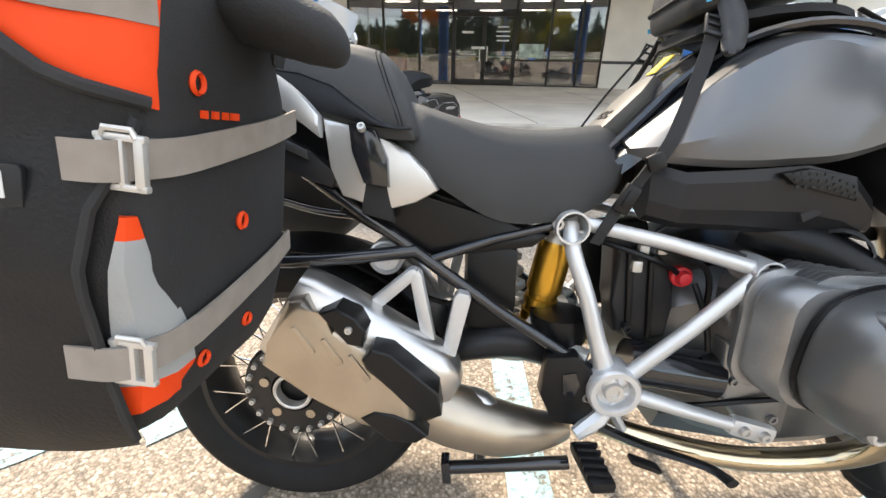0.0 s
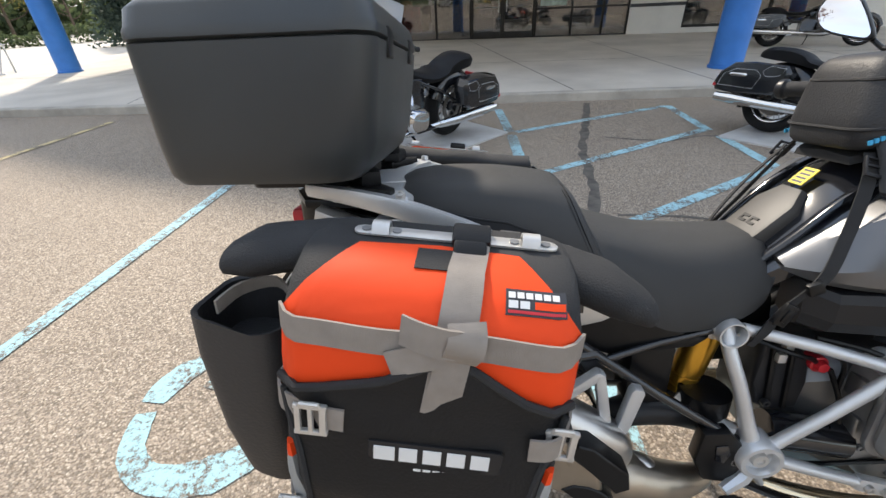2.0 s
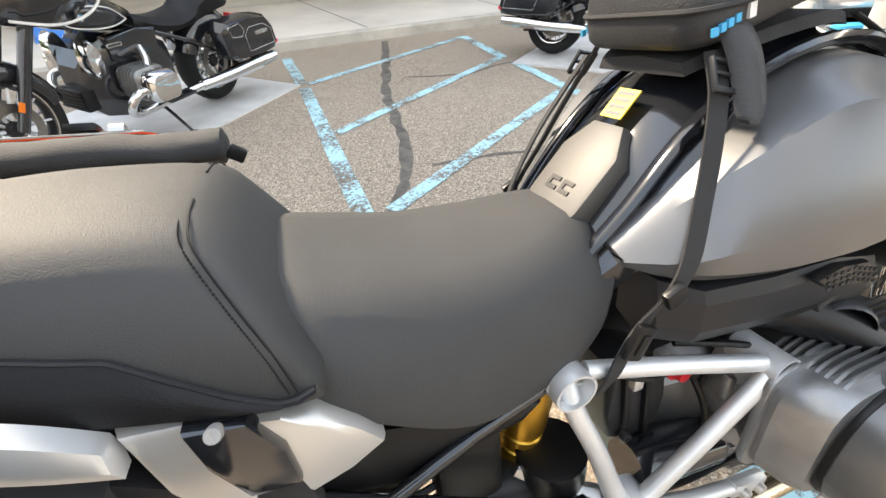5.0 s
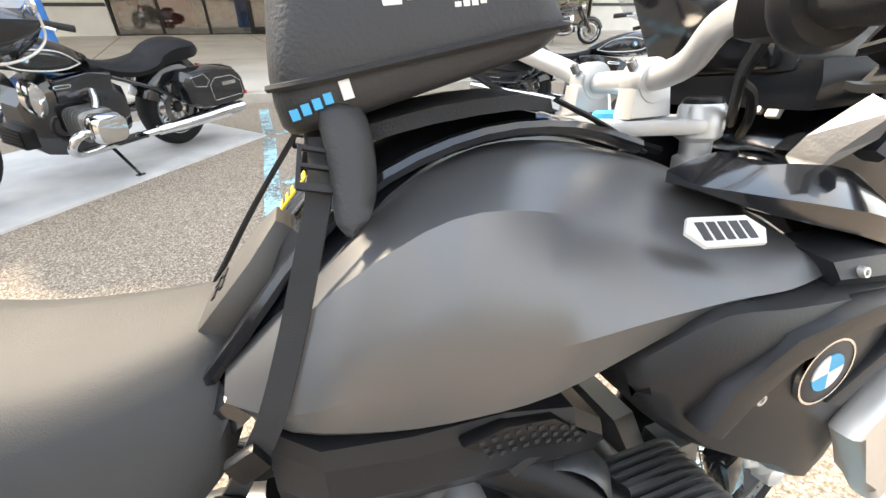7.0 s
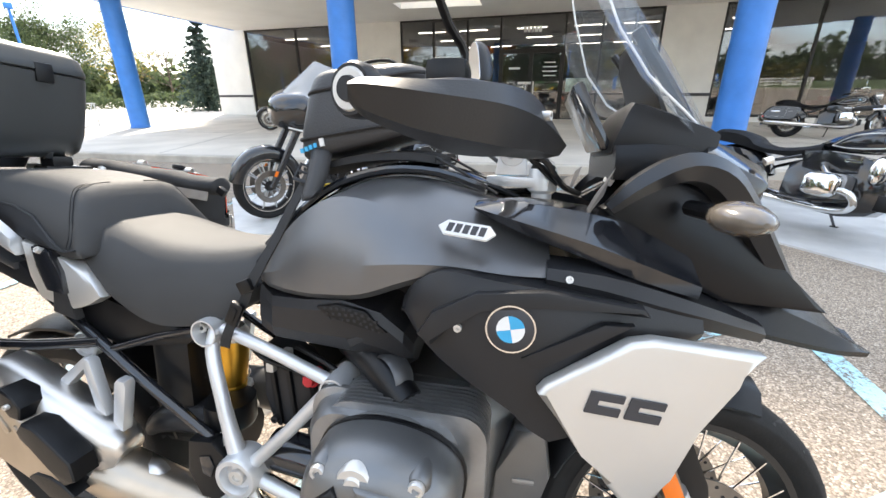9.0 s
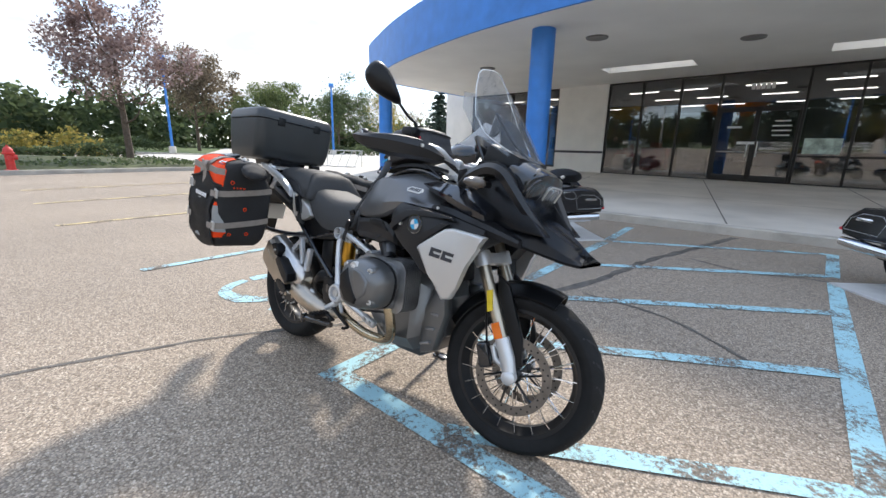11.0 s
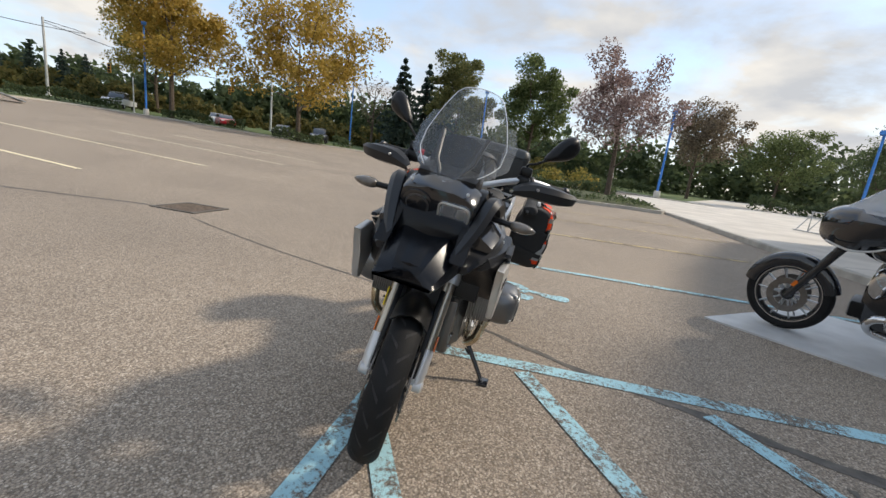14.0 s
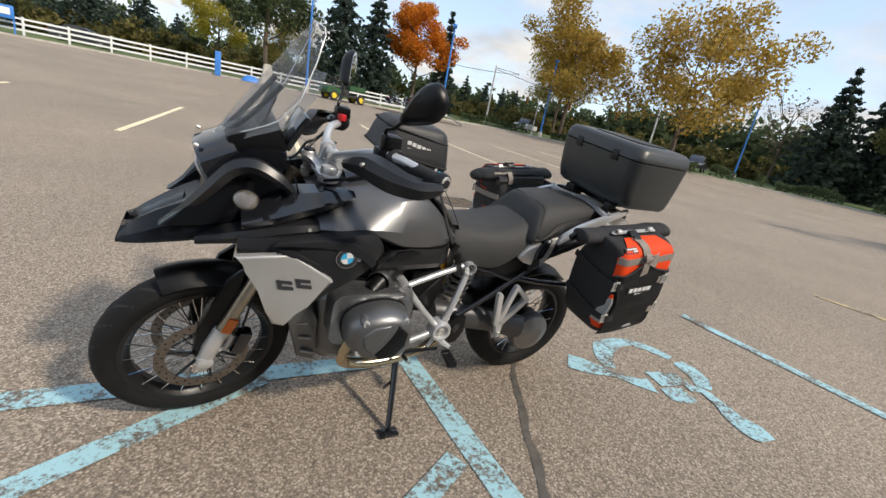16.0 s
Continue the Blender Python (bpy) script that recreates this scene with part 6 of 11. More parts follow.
    for x, z in ((0.972, 0.512), (1.130, 0.535), (0.975, 0.655), (1.120, 0.655)):
        at = CYL @ Vector((x, sgn * 0.404, z))
        collar = bmesh.new()
        lathe(collar, [(0, 0.012), (0.014, 0.012), (0.018, 0.006), (0.018, -0.03)], 18, Matrix.Translation(at) @ Matrix.Rotation(radians(0 if sgn > 0 else 180), 4, "Z"))
        gpart("bolt_collar", collar, M_VALVE, "raised cast bolt collar")
        bolt(gs, (at.x, at.y + sgn * 0.012, at.z), 0.012, (0, sgn, 0), M_ALU)
    if sgn < 0:
        at = CYL @ Vector((1.032, -0.424, 0.652))
        cap = bmesh.new()
        lathe(cap, [(0, 0.010), (0.012, 0.010), (0.014, 0.006), (0.024, 0.006), (0.027, 0.002), (0.027, -0.02)], 24, Matrix.Translation(at) @ Matrix.Rotation(radians(180), 4, "Z"))
        gpart("oil_filler_cap", cap, M_ALU, "grey metal oil filler cap")
    # throttle body and intake
    bm = bmesh.new()
    tube(bm, [(0.84, sgn * 0.14, 0.74), (0.92, sgn * 0.20, 0.72), (0.985, sgn * 0.245, 0.68)], [0.036, 0.034, 0.030], 16, curve=3)
    gpart("intake_pipe", bm, M_BLKPL, "black intake pipe")
    bm = bmesh.new()
    lathe(bm, [(0.040, -0.02), (0.044, -0.014), (0.044, 0.014), (0.040, 0.02)], 20, Matrix.Translation((0.945, sgn * 0.215, 0.71)) @ Matrix.Rotation(radians(-35), 4, "Z"))
    gpart("intake_clamp", bm, M_COVER, "dark metal hose clamp")
# battery and black boxes behind the frame, red cap, starter
bm = bmesh.new()
slab(bm, [(0.622, 0.690), (0.668, 0.694), (0.712, 0.672), (0.738, 0.640), (0.748, 0.580), (0.742, 0.512), (0.690, 0.500), (0.642, 0.520), (0.632, 0.580)], -0.06, -0.138, 0.014, seg=3)
gpart("electrics_box", bm, M_GREYPL, "dark grey electrics box inside the frame", smooth=35)
for a, b, w in (((0.650, 0.688), (0.668, 0.520), 0.012), ((0.690, 0.676), (0.706, 0.516), 0.010)):
    gpart("box_rib", bar_xz(a, b, w, w, -0.130, -0.147, 0.004), M_BLKPL)
bolt(gs, (0.660, -0.148, 0.535), 0.009, (0, -1, 0), M_GREYPL)
bm = bmesh.new()
box(bm, (0.705, 0.10, 0.60), (0.16, 0.09, 0.20), Matrix.Rotation(radians(-8), 4, "Y"), bevel=0.02)
gpart("electrics_box", bm, M_BLKPL, "black electrics box inside the frame")
bm = bmesh.new()
lathe(bm, [(0, -0.022), (0.011, -0.02), (0.014, -0.008), (0.019, -0.006), (0.019, 0.008), (0.012, 0.012), (0.012, 0.03)], 18, Matrix.Translation((0.747, -0.142, 0.640)) @ Matrix.Rotation(radians(0), 4, "Z"))
gpart("terminal_cap", bm, M_REDC, "red rubber terminal cap")
bm = bmesh.new()
tube(bm, [(0.66, -0.16, 0.472), (0.83, -0.165, 0.452)], 0.043, 20)
gpart("starter_motor", bm, M_GLOSS, "black starter motor")
for k, pts in enumerate(([(0.60, -0.14, 0.70), (0.66, -0.17, 0.685), (0.72, -0.155, 0.66), (0.745, -0.145, 0.64)], [(0.64, -0.15, 0.71), (0.69, -0.165, 0.70), (0.78, -0.16, 0.66), (0.80, -0.15, 0.58)],
                         [(0.77, -0.15, 0.63), (0.79, -0.17, 0.57), (0.80, -0.18, 0.51)], [(0.20, -0.12, 0.70), (0.24, -0.13, 0.60), (0.33, -0.12, 0.56), (0.45, -0.10, 0.58)], [(0.65, -0.18, 0.42), (0.75, -0.19, 0.40), (0.86, -0.20, 0.42), (0.95, -0.21, 0.44)],
                         [(0.66, 0.17, 0.68), (0.74, 0.19, 0.62), (0.80, 0.19, 0.55)], [(0.72, -0.15, 0.71), (0.80, -0.18, 0.70), (0.90, -0.20, 0.66)])):
    bm = bmesh.new()
    tube(bm, pts, 0.0055, 7, curve=5)
    gpart("cable", bm, M_BLKPL)
for x, z in ((0.668, 0.690), (0.70, 0.695), (0.66, 0.66)):
    bm = bmesh.new()
    box(bm, (x, -0.152, z), (0.018, 0.016, 0.022), bevel=0.004)
    gpart("connector", bm, M_PANEL, "pale connector")
# bash plate under the engine
bm = bmesh.new()
loft(bm, [half_ring(x, [(0, z + 0.012), (w, z + 0.055), (w + 0.004, z + 0.05), (w * 0.8, z), (0, z - 0.004)]) for x, z, w in ((0.78, 0.262, 0.09), (0.95, 0.248, 0.105), (1.08, 0.255, 0.11), (1.15, 0.30, 0.105), (1.19, 0.37, 0.09))])
gpart("bash_plate", bm, M_COVER, "dark metal bash plate", smooth=30)
for sgn in (-1, 1):
    bm = plate_y([(1.13, 0.30), (1.20, 0.33), (1.245, 0.50), (1.23, 0.60), (1.17, 0.60), (1.14, 0.50), (1.12, 0.40)], sgn * 0.10, sgn * 0.160, 0.018)
    gpart("engine_front_cover", bm, M_VALVE, "grey cast front cover")
    for k in range(4):
        bm = bmesh.new()
        box(bm, (1.165 + 0.014 * k, sgn * (0.160 - 0.006 * k), 0.36 + 0.065 * k), (0.055 - 0.006 * k, 0.03, 0.012), Matrix.Rotation(radians(-20 + 9 * k), 4, "Y"), bevel=0.004)
        gpart("engine_rib", bm, M_ENGINE)
    # side stand is only on the left
bm = bmesh.new()
tube(bm, [(0.775, 0.165, 0.315), (0.80, 0.255, 0.21), (0.835, 0.365, 0.075)], [0.017, 0.014, 0.012], 10)
tube(bm, [(0.80, 0.235, 0.20), (0.845, 0.262, 0.195)], 0.006, 7)
gpart("side_stand", bm, M_GLOSS, "black side stand, folded out")
bm = bmesh.new()
box(bm, (0.842, 0.385, 0.066), (0.085, 0.052, 0.010), Matrix.Rotation(LEAN, 4, "X"), bevel=0.004)
gpart("stand_foot", bm, M_GLOSS)

# black and grey trim under and ahead of the tank
bm = bmesh.new()
box(bm, (0, 0, 0), (0.0052, 0.0022, 0.0045))
HOLE = mesh_of(bm, "vent_hole")
HOLE.materials.append(M_WEBBLK)
for sgn in (-1, 1):
    bm = bmesh.new()
    rows = []
    for x, zt, zb, y0, y1 in ((0.655, 0.845, 0.745, 0.165, 0.165), (0.70, 0.832, 0.737, 0.196, 0.188), (0.78, 0.840, 0.738, 0.218, 0.200), (0.86, 0.850, 0.735, 0.232, 0.206), (0.93, 0.835, 0.725, 0.236, 0.205), (0.97, 0.800, 0.720, 0.228, 0.198), (0.985, 0.775, 0.73, 0.215, 0.195)):
        rows.append([(x, sgn * (y0 - 0.006), zt), (x, sgn * y0, zt - 0.018), (x, sgn * (y0 + y1 + 0.010) / 2, zt * 0.38 + zb * 0.62), (x, sgn * y1, zb + 0.012), (x, sgn * (y1 - 0.02), zb), (x, sgn * 0.10, zb + 0.02), (x, sgn * 0.10, zt)])
    loft(bm, rows)
    gpart("tank_side_trim", bm, M_GREYPL, "dark grey plastic trim under the tank", smooth=12)
    bm = bmesh.new()
    slab(bm, [(0.815, 0.8375), (0.855, 0.846), (0.905, 0.838), (0.945, 0.802), (0.93, 0.800), (0.88, 0.812), (0.835, 0.822)], sgn * 0.222, sgn * 0.2385, 0.004)
    gpart("vent", bm, M_BLKPL, "black perforated vent")
    for a in range(9):
        for b in range(3):
            ob = new("vent_hole", HOLE)
            ob.parent, ob.location = gs, (0.832 + a * 0.0115 + b * 0.004, sgn * 0.2385, 0.838 - b * 0.0095 - max(0, a - 4) * 0.0042)
    bm = bmesh.new()
    slab(bm, [(0.865, 0.775), (0.905, 0.795), (0.912, 0.785), (0.872, 0.762)], sgn * 0.212, sgn * 0.226, 0.002)
    gpart("trim_slot", bm, M_WEBBLK)
    # radiator cowl with the badge
    COWL = Matrix.Translation((0, 0, 0)) @ Matrix.Diagonal((1, 0.962 if sgn < 0 else 1.015, 1, 1))
    bm = bmesh.new()
    rows = []
    for x, zt, zb, y in ((0.975, 0.872, 0.845, 0.262), (1.00, 0.905, 0.815, 0.282), (1.045, 0.930, 0.775, 0.296), (1.10, 0.926, 0.74, 0.303), (1.16, 0.920, 0.705, 0.306), (1.22, 0.914, 0.66, 0.304), (1.29, 0.905, 0.70, 0.292), (1.36, 0.895, 0.78, 0.272), (1.43, 0.885, 0.83, 0.245)):
        rows.append([(x, sgn * (y - 0.05), zt + 0.004), (x, sgn * (y - 0.012), zt), (x, sgn * y, zt - 0.022), (x, sgn * (y + 0.004), (zt + zb) / 2), (x, sgn * (y - 0.006), zb + 0.015), (x, sgn * (y - 0.03), zb), (x, sgn * (y - 0.13), zb), (x, sgn * (y - 0.13), zt)])
    loft(bm, rows, curve=2)
    bm.transform(COWL)
    gpart("radiator_cowl", bm, M_GREYPL, "dark grey radiator cowl", smooth=35)
    bm = plate_y([(1.012, 0.835), (1.035, 0.872), (1.10, 0.908), (1.20, 0.918), (1.33, 0.905), (1.34, 0.892), (1.20, 0.900), (1.11, 0.888), (1.055, 0.852), (1.035, 0.818)], sgn * 0.285, sgn * 0.3125, 0.006)
    bm.transform(COWL)
    gpart("cowl_trim", bm, M_GREYPL, "raised dark trim on the cowl")
    bm = plate_y([(1.17, 0.815), (1.28, 0.878), (1.32, 0.880), (1.20, 0.800)], sgn * 0.295, sgn * 0.3135, 0.004)
    bm.transform(COWL)
    gpart("cowl_trim", bm, M_GREYPL, "raised dark trim on the cowl")
    bm = bmesh.new()
    slab(bm, [(x - 0.022 * sgn, z) for x, z in ((1.152, 0.774), (1.162, 0.788), (1.270, 0.862), (1.300, 0.868), (1.440, 0.855), (1.402, 0.815), (1.372, 0.742), (1.344, 0.660), (1.325, 0.616), (1.288, 0.606), (1.258, 0.640), (1.228, 0.690))], sgn * 0.288, sgn * 0.318, 0.010, seg=3)
    bm.transform(Matrix.Translation((1.28, 0, 0)) @ Matrix.Rotation(radians(-4 * sgn), 4, "Z") @ Matrix.Translation((-1.28, 0, 0)))
    gp = gpart("cowl_panel", bm, M_PANEL, "pale silver cowl panel")
    PM = Matrix.Translation((1.28, 0, 0)) @ Matrix.Rotation(radians(-4 * sgn), 4, "Z") @ Matrix.Translation((-1.28, 0, 0))
    for dx in (-0.027, 0.027):
        w = 0.046
        sh = [(-w / 2, 0.016), (w / 2, 0.016), (w / 2, 0.005), (-w / 2 + 0.014, 0.005), (-w / 2 + 0.014, -0.004), (w / 2, -0.004), (w / 2, -0.016), (-w / 2, -0.016)]
        sl = -0.10
        bm = bmesh.new()
        slab(bm, [(1.270 - 0.022 * sgn + dx + (x if sgn < 0 else -x) + z * 0.25, 0.768 + z + (dx + x) * sl * (1 if sgn < 0 else 1)) for x, z in sh], sgn * 0.3175, sgn * 0.3215, 0)
        bm.transform(PM)
        gpart("panel_emblem", bm, M_DARKL, smooth=None, parent=gp)
    # roundel badge, as plain quarters
    bm = bmesh.new()
    BM_ = Matrix.Translation((1.135 - 0.018 * sgn, sgn * (0.2965 if sgn < 0 else 0.312), 0.858)) @ (Matrix() if sgn > 0 else Matrix.Rotation(radians(180), 4, "Z"))
    lathe(bm, [(0, 0.004), (0.034, 0.004), (0.0365, 0.002), (0.0365, -0.004)], 36, BM_)
    bd = gpart("roundel", bm, M_DARKL, "round black badge with blue and white quarters")
    bm = bmesh.new()
    lathe(bm, [(0.034, 0.0045), (0.0365, 0.0045), (0.0368, 0.0), (0.034, 0.004)], 36, BM_)
    part("roundel_rim", bm, M_CHROME, bd)
    for q in range(4):
        bm = bmesh.new()
        pts = [(0, 0)] + [(0.0205 * math.cos(radians(a)), 0.0205 * math.sin(radians(a))) for a in range(q * 90, q * 90 + 91, 15)]
        slab(bm, pts, 0.004, 0.0052, 0)
        bm.transform(BM_ @ Matrix.Rotation(radians(12), 4, "Y"))
        part("roundel_quarter", bm, M_BLUEL if (q % 2 == (0 if sgn > 0 else 1)) else M_LETTER, bd, smooth=None)
    bolt(gs, (1.075, sgn * (0.291 if sgn < 0 else 0.304), 0.850), 0.0065, (0, sgn, 0), M_ALU)
    bolt(gs, (1.232, sgn * 0.262, 0.928), 0.006, (0, sgn, 0.3), M_ALU)
    # upper black wing beside the tank tip
    bm = bmesh.new()
    rows = []
    for x, zt, zb, yi, yo in ((1.080, 1.028, 1.016, 0.155, 0.196), (1.16, 1.036, 0.985, 0.14, 0.222), (1.26, 1.026, 0.955, 0.125, 0.245), (1.33, 1.005, 0.930, 0.11, 0.250), (1.42, 0.960, 0.905, 0.10, 0.235)):
        rows.append([(x, sgn * yi, zt), (x, sgn * (yi * 0.4 + yo * 0.6), zt - 0.006), (x, sgn * yo, (zt * 0.35 + zb * 0.65)), (x, sgn * (yo - 0.006), zb), (x, sgn * yi, zb)])
    loft(bm, rows, curve=2)
    gpart("front_wing", bm, M_GLOSS, "gloss black wing beside the tank", smooth=30)
    bm = bmesh.new()
    rows = []
    for x, zt, zb, yo in ((1.20, 0.950, 0.905, 0.266), (1.28, 0.945, 0.890, 0.268), (1.36, 0.925, 0.870, 0.255), (1.45, 0.895, 0.850, 0.225), (1.54, 0.860, 0.825, 0.185)):
        rows.append([(x, sgn * (yo - 0.07), zt), (x, sgn * (yo - 0.01), zt - 0.008), (x, sgn * yo, (zt + zb) / 2), (x, sgn * (yo - 0.012), zb), (x, sgn * (yo - 0.07), zb)])
    loft(bm, rows, curve=2)
    gpart("side_fairing", bm, M_GREYPL, "dark grey side fairing", smooth=30)
    # grey arch bar round the headlamp
    bm = bmesh.new()
    tube(bm, [(1.285, sgn * 0.215, 1.030), (1.325, sgn * 0.212, 1.065), (1.385, sgn * 0.196, 1.092), (1.44, sgn * 0.184, 1.078), (1.49, sgn * 0.170, 1.020), (1.54, sgn * 0.150, 0.955), (1.60, sgn * 0.122, 0.890)], [0.014, 0.024, 0.031, 0.033, 0.031, 0.026, 0.012], 6, flat=0.75, curve=4)
    gpart("headlamp_arch", bm, M_ARCH, "dark grey arched fairing bar", smooth=30)
    bm = plate_y([(1.285, 1.025), (1.385, 1.082), (1.44, 1.068), (1.50, 1.012), (1.56, 0.942), (1.63, 0.878), (1.48, 0.885), (1.36, 0.935)], sgn * 0.115, sgn * 0.168, 0.008)
    gpart("nose_side", bm, M_BEAK, "black side of the nose fairing")
    # indicators
    bm = bmesh.new()
    tube(bm, [(1.40, sgn * 0.20, 1.035), (1.415, sgn * 0.28, 1.034)], 0.012, 8)
    gpart("indicator_stalk", bm, M_BLKPL)
    bm = bmesh.new()
    loft(bm, [[(1.417 + rx * math.cos(a), sgn * y, 1.034 + rz * math.sin(a)) for a in [2 * math.pi * k / 14 for k in range(14)]] for y, rx, rz in ((0.275, 0.014, 0.014), (0.29, 0.030, 0.020), (0.32, 0.032, 0.021), (0.355, 0.020, 0.013), (0.37, 0.004, 0.003))], curve=2)
    gpart("indicator", bm, M_INDIC, "smoky clear front indicator")

# nose: beak, headlamp, cockpit
bm = bmesh.new()
rows = []
for x, zt, zb, w, k in ((1.36, 0.985, 0.885, 0.155, 0.6), (1.45, 0.965, 0.850, 0.165, 0.6), (1.55, 0.930, 0.825, 0.155, 0.55), (1.63, 0.888, 0.806, 0.135, 0.5), (1.69, 0.848, 0.794, 0.120, 0.45), (1.740, 0.812, 0.790, 0.105, 0.4)):
    rows.append(half_ring(x, [(0, zt - 0.012), (w * k, zt), (w * 0.9, (zt * 0.55 + zb * 0.45)), (w, zb + 0.01), (w * 0.96, zb), (w * 0.5, zb + 0.028), (0, zb + 0.036)]))
loft(bm, rows, curve=3)
for v in bm.verts:
    if v.co.x > 1.695 and abs(v.co.y) < 0.06:
        v.co.x -= (0.06 - abs(v.co.y)) * 0.9 * (v.co.x - 1.695) / 0.045
gpart("beak", bm, M_BEAK, "dark pointed front beak", smooth=30)
bm = bmesh.new()
loft(bm, [half_ring(x, [(0, z + 0.03), (w, z + 0.025), (w + 0.005, z), (w, z - 0.03), (0, z - 0.03)]) for x, z, w in ((1.30, 1.10, 0.14), (1.40, 1.10, 0.16), (1.46, 1.06, 0.15), (1.505, 0.99, 0.14), (1.53, 0.94, 0.12))], curve=2)
gpart("nose", bm, M_BEAK, "black nose fairing", smooth=40)
NM = Matrix.Translation((1.492, 0, 1.035)) @ Matrix.Rotation(radians(28), 4, "Y")      # x out of the nose, y to the left, z up the slope


def nose_shape(outline, x0, x1, bevel, material, name, label=""):
    bm = bmesh.new()
    a = slab(bm, outline, x0, x1, bevel)
    bm.transform(NM @ Matrix(((0, 1, 0, 0), (1, 0, 0, 0), (0, 0, 1, 0), (0, 0, 0, 1))))
    return gpart(name, bm, material, label)


hl = [(-0.100, 0.074), (-0.04, 0.082), (0.05, 0.082), (0.110, 0.072), (0.142, 0.045), (0.146, 0.0), (0.128, -0.058), (0.075, -0.092), (-0.075, -0.092), (-0.128, -0.058), (-0.146, 0.0), (-0.136, 0.050)]
nose_shape(hl, -0.09, 0.022, 0.016, M_GLOSS, "headlamp_surround", "gloss black headlamp shell")
nose_shape(rrect(0.070, 0.004, 0.126, 0.086, 0.026), 0.0, 0.030, 0.006, M_LENS, "headlamp_lens", "clear rectangular headlamp lens")
nose_shape(rrect(0.070, 0.004, 0.112, 0.070, 0.02), 0.005, 0.0245, 0.003, M_CHROME, "headlamp_reflector", "bright headlamp reflector")
nose_shape(rrect(0.048, 0.006, 0.040, 0.044, 0.010), 0.018, 0.027, 0.003, M_DARKL, "headlamp_unit")
nose_shape(rrect(0.098, 0.006, 0.036, 0.044, 0.010), 0.018, 0.027, 0.003, M_ENGINE, "headlamp_unit")
bm = bmesh.new()
lp_ = [NM @ Vector((0.0305, y, z)) for y, z in rrect(0.070, 0.004, 0.116, 0.076, 0.022)]
tube(bm, lp_ + [lp_[0]], 0.0032, 6)
gpart("lamp_ring", bm, M_PANEL, "pale ring round the headlamp")
nose_shape([(-0.070 + 0.062 * math.cos(a), 0.0 + 0.062 * math.sin(a)) for a in [2 * math.pi * k / 28 for k in range(28)]], -0.02, 0.030, 0.010, M_GLOSS, "headlamp_lens", "dark round headlamp")
nose_shape([(-0.070 + 0.046 * math.cos(a), 0.0 + 0.046 * math.sin(a)) for a in [2 * math.pi * k / 28 for k in range(28)]], 0.020, 0.0315, 0.002, M_COVER, "headlamp_reflector", "dim ring in the round headlamp")
nose_shape([(-0.070 + 0.040 * math.cos(a), 0.0 + 0.040 * math.sin(a)) for a in [2 * math.pi * k / 24 for k in range(24)]], 0.022, 0.034, 0.004, M_GLOSS, "headlamp_lens", "dark round headlamp lens")
for y_, z_ in ((-0.105, 0.084), (0.105, 0.084)):
    bolt(gs, NM @ Vector((0.006, y_, z_)), 0.006, (0.9, 0, 0.4))
# grille and chin on the beak
for k in range(4):
    nose_shape(rrect(0.0, -0.112 - 0.014 * k, 0.19 - 0.022 * k, 0.006, 0.002, 2), -0.03, 0.022 + 0.006 * k, 0.0015, M_BLKPL, "grille_slat")
bm = bmesh.new()
loft(bm, [half_ring(x, [(0, z), (w * 0.8, z - 0.004), (w, z - 0.014), (w * 0.9, z - 0.024), (0, z - 0.020)]) for x, z, w in ((1.575, 0.915, 0.070), (1.63, 0.885, 0.068), (1.685, 0.850, 0.055))], curve=2)
gpart("beak_chin", bm, M_BEAK, "black chin panel on the beak", smooth=35)
bm = bmesh.new()
loft(bm, [half_ring(x, [(0, z), (w, z - 0.004), (w, z - 0.020), (0, z - 0.016)]) for x, z, w in ((1.40, 1.150, 0.095), (1.365, 1.215, 0.105), (1.335, 1.285, 0.080), (1.325, 1.305, 0.050))])
gpart("screen_bracket", bm, M_BLKPL, "black bracket behind the windscreen", smooth=30)
bm = bmesh.new()
box(bm, (1.38, 0, 1.13), (0.16, 0.24, 0.10), Matrix.Rotation(radians(20), 4, "Y"), bevel=0.025)
gpart("cockpit", bm, M_BLKPL, "black cockpit housing")
bm = bmesh.new()
box(bm, (1.265, 0.0, 1.175), (0.02, 0.19, 0.125), Matrix.Rotation(radians(-28), 4, "Y"), bevel=0.008)
gpart("display", bm, M_GLOSS, "flat black display")
# windscreen
def screen_pt(u, v):
    """u across, -1 to 1; v up, 0 to 1."""
    w = float(np.interp(v, [0, 0.06, 0.14, 0.26, 0.45, 0.75, 0.95, 1.0], [0.040, 0.075, 0.120, 0.166, 0.170, 0.134, 0.098, 0.076]))
    x = float(np.interp(v, [0, 0.3, 0.6, 1], [1.495, 1.418, 1.338, 1.238])) - 0.34 * (u * w) ** 2 / 0.10
    z = float(np.interp(v, [0, 0.3, 0.6, 1], [1.125, 1.245, 1.36, 1.50])) - 0.01 * u * u
    return Vector((x, u * w, z))


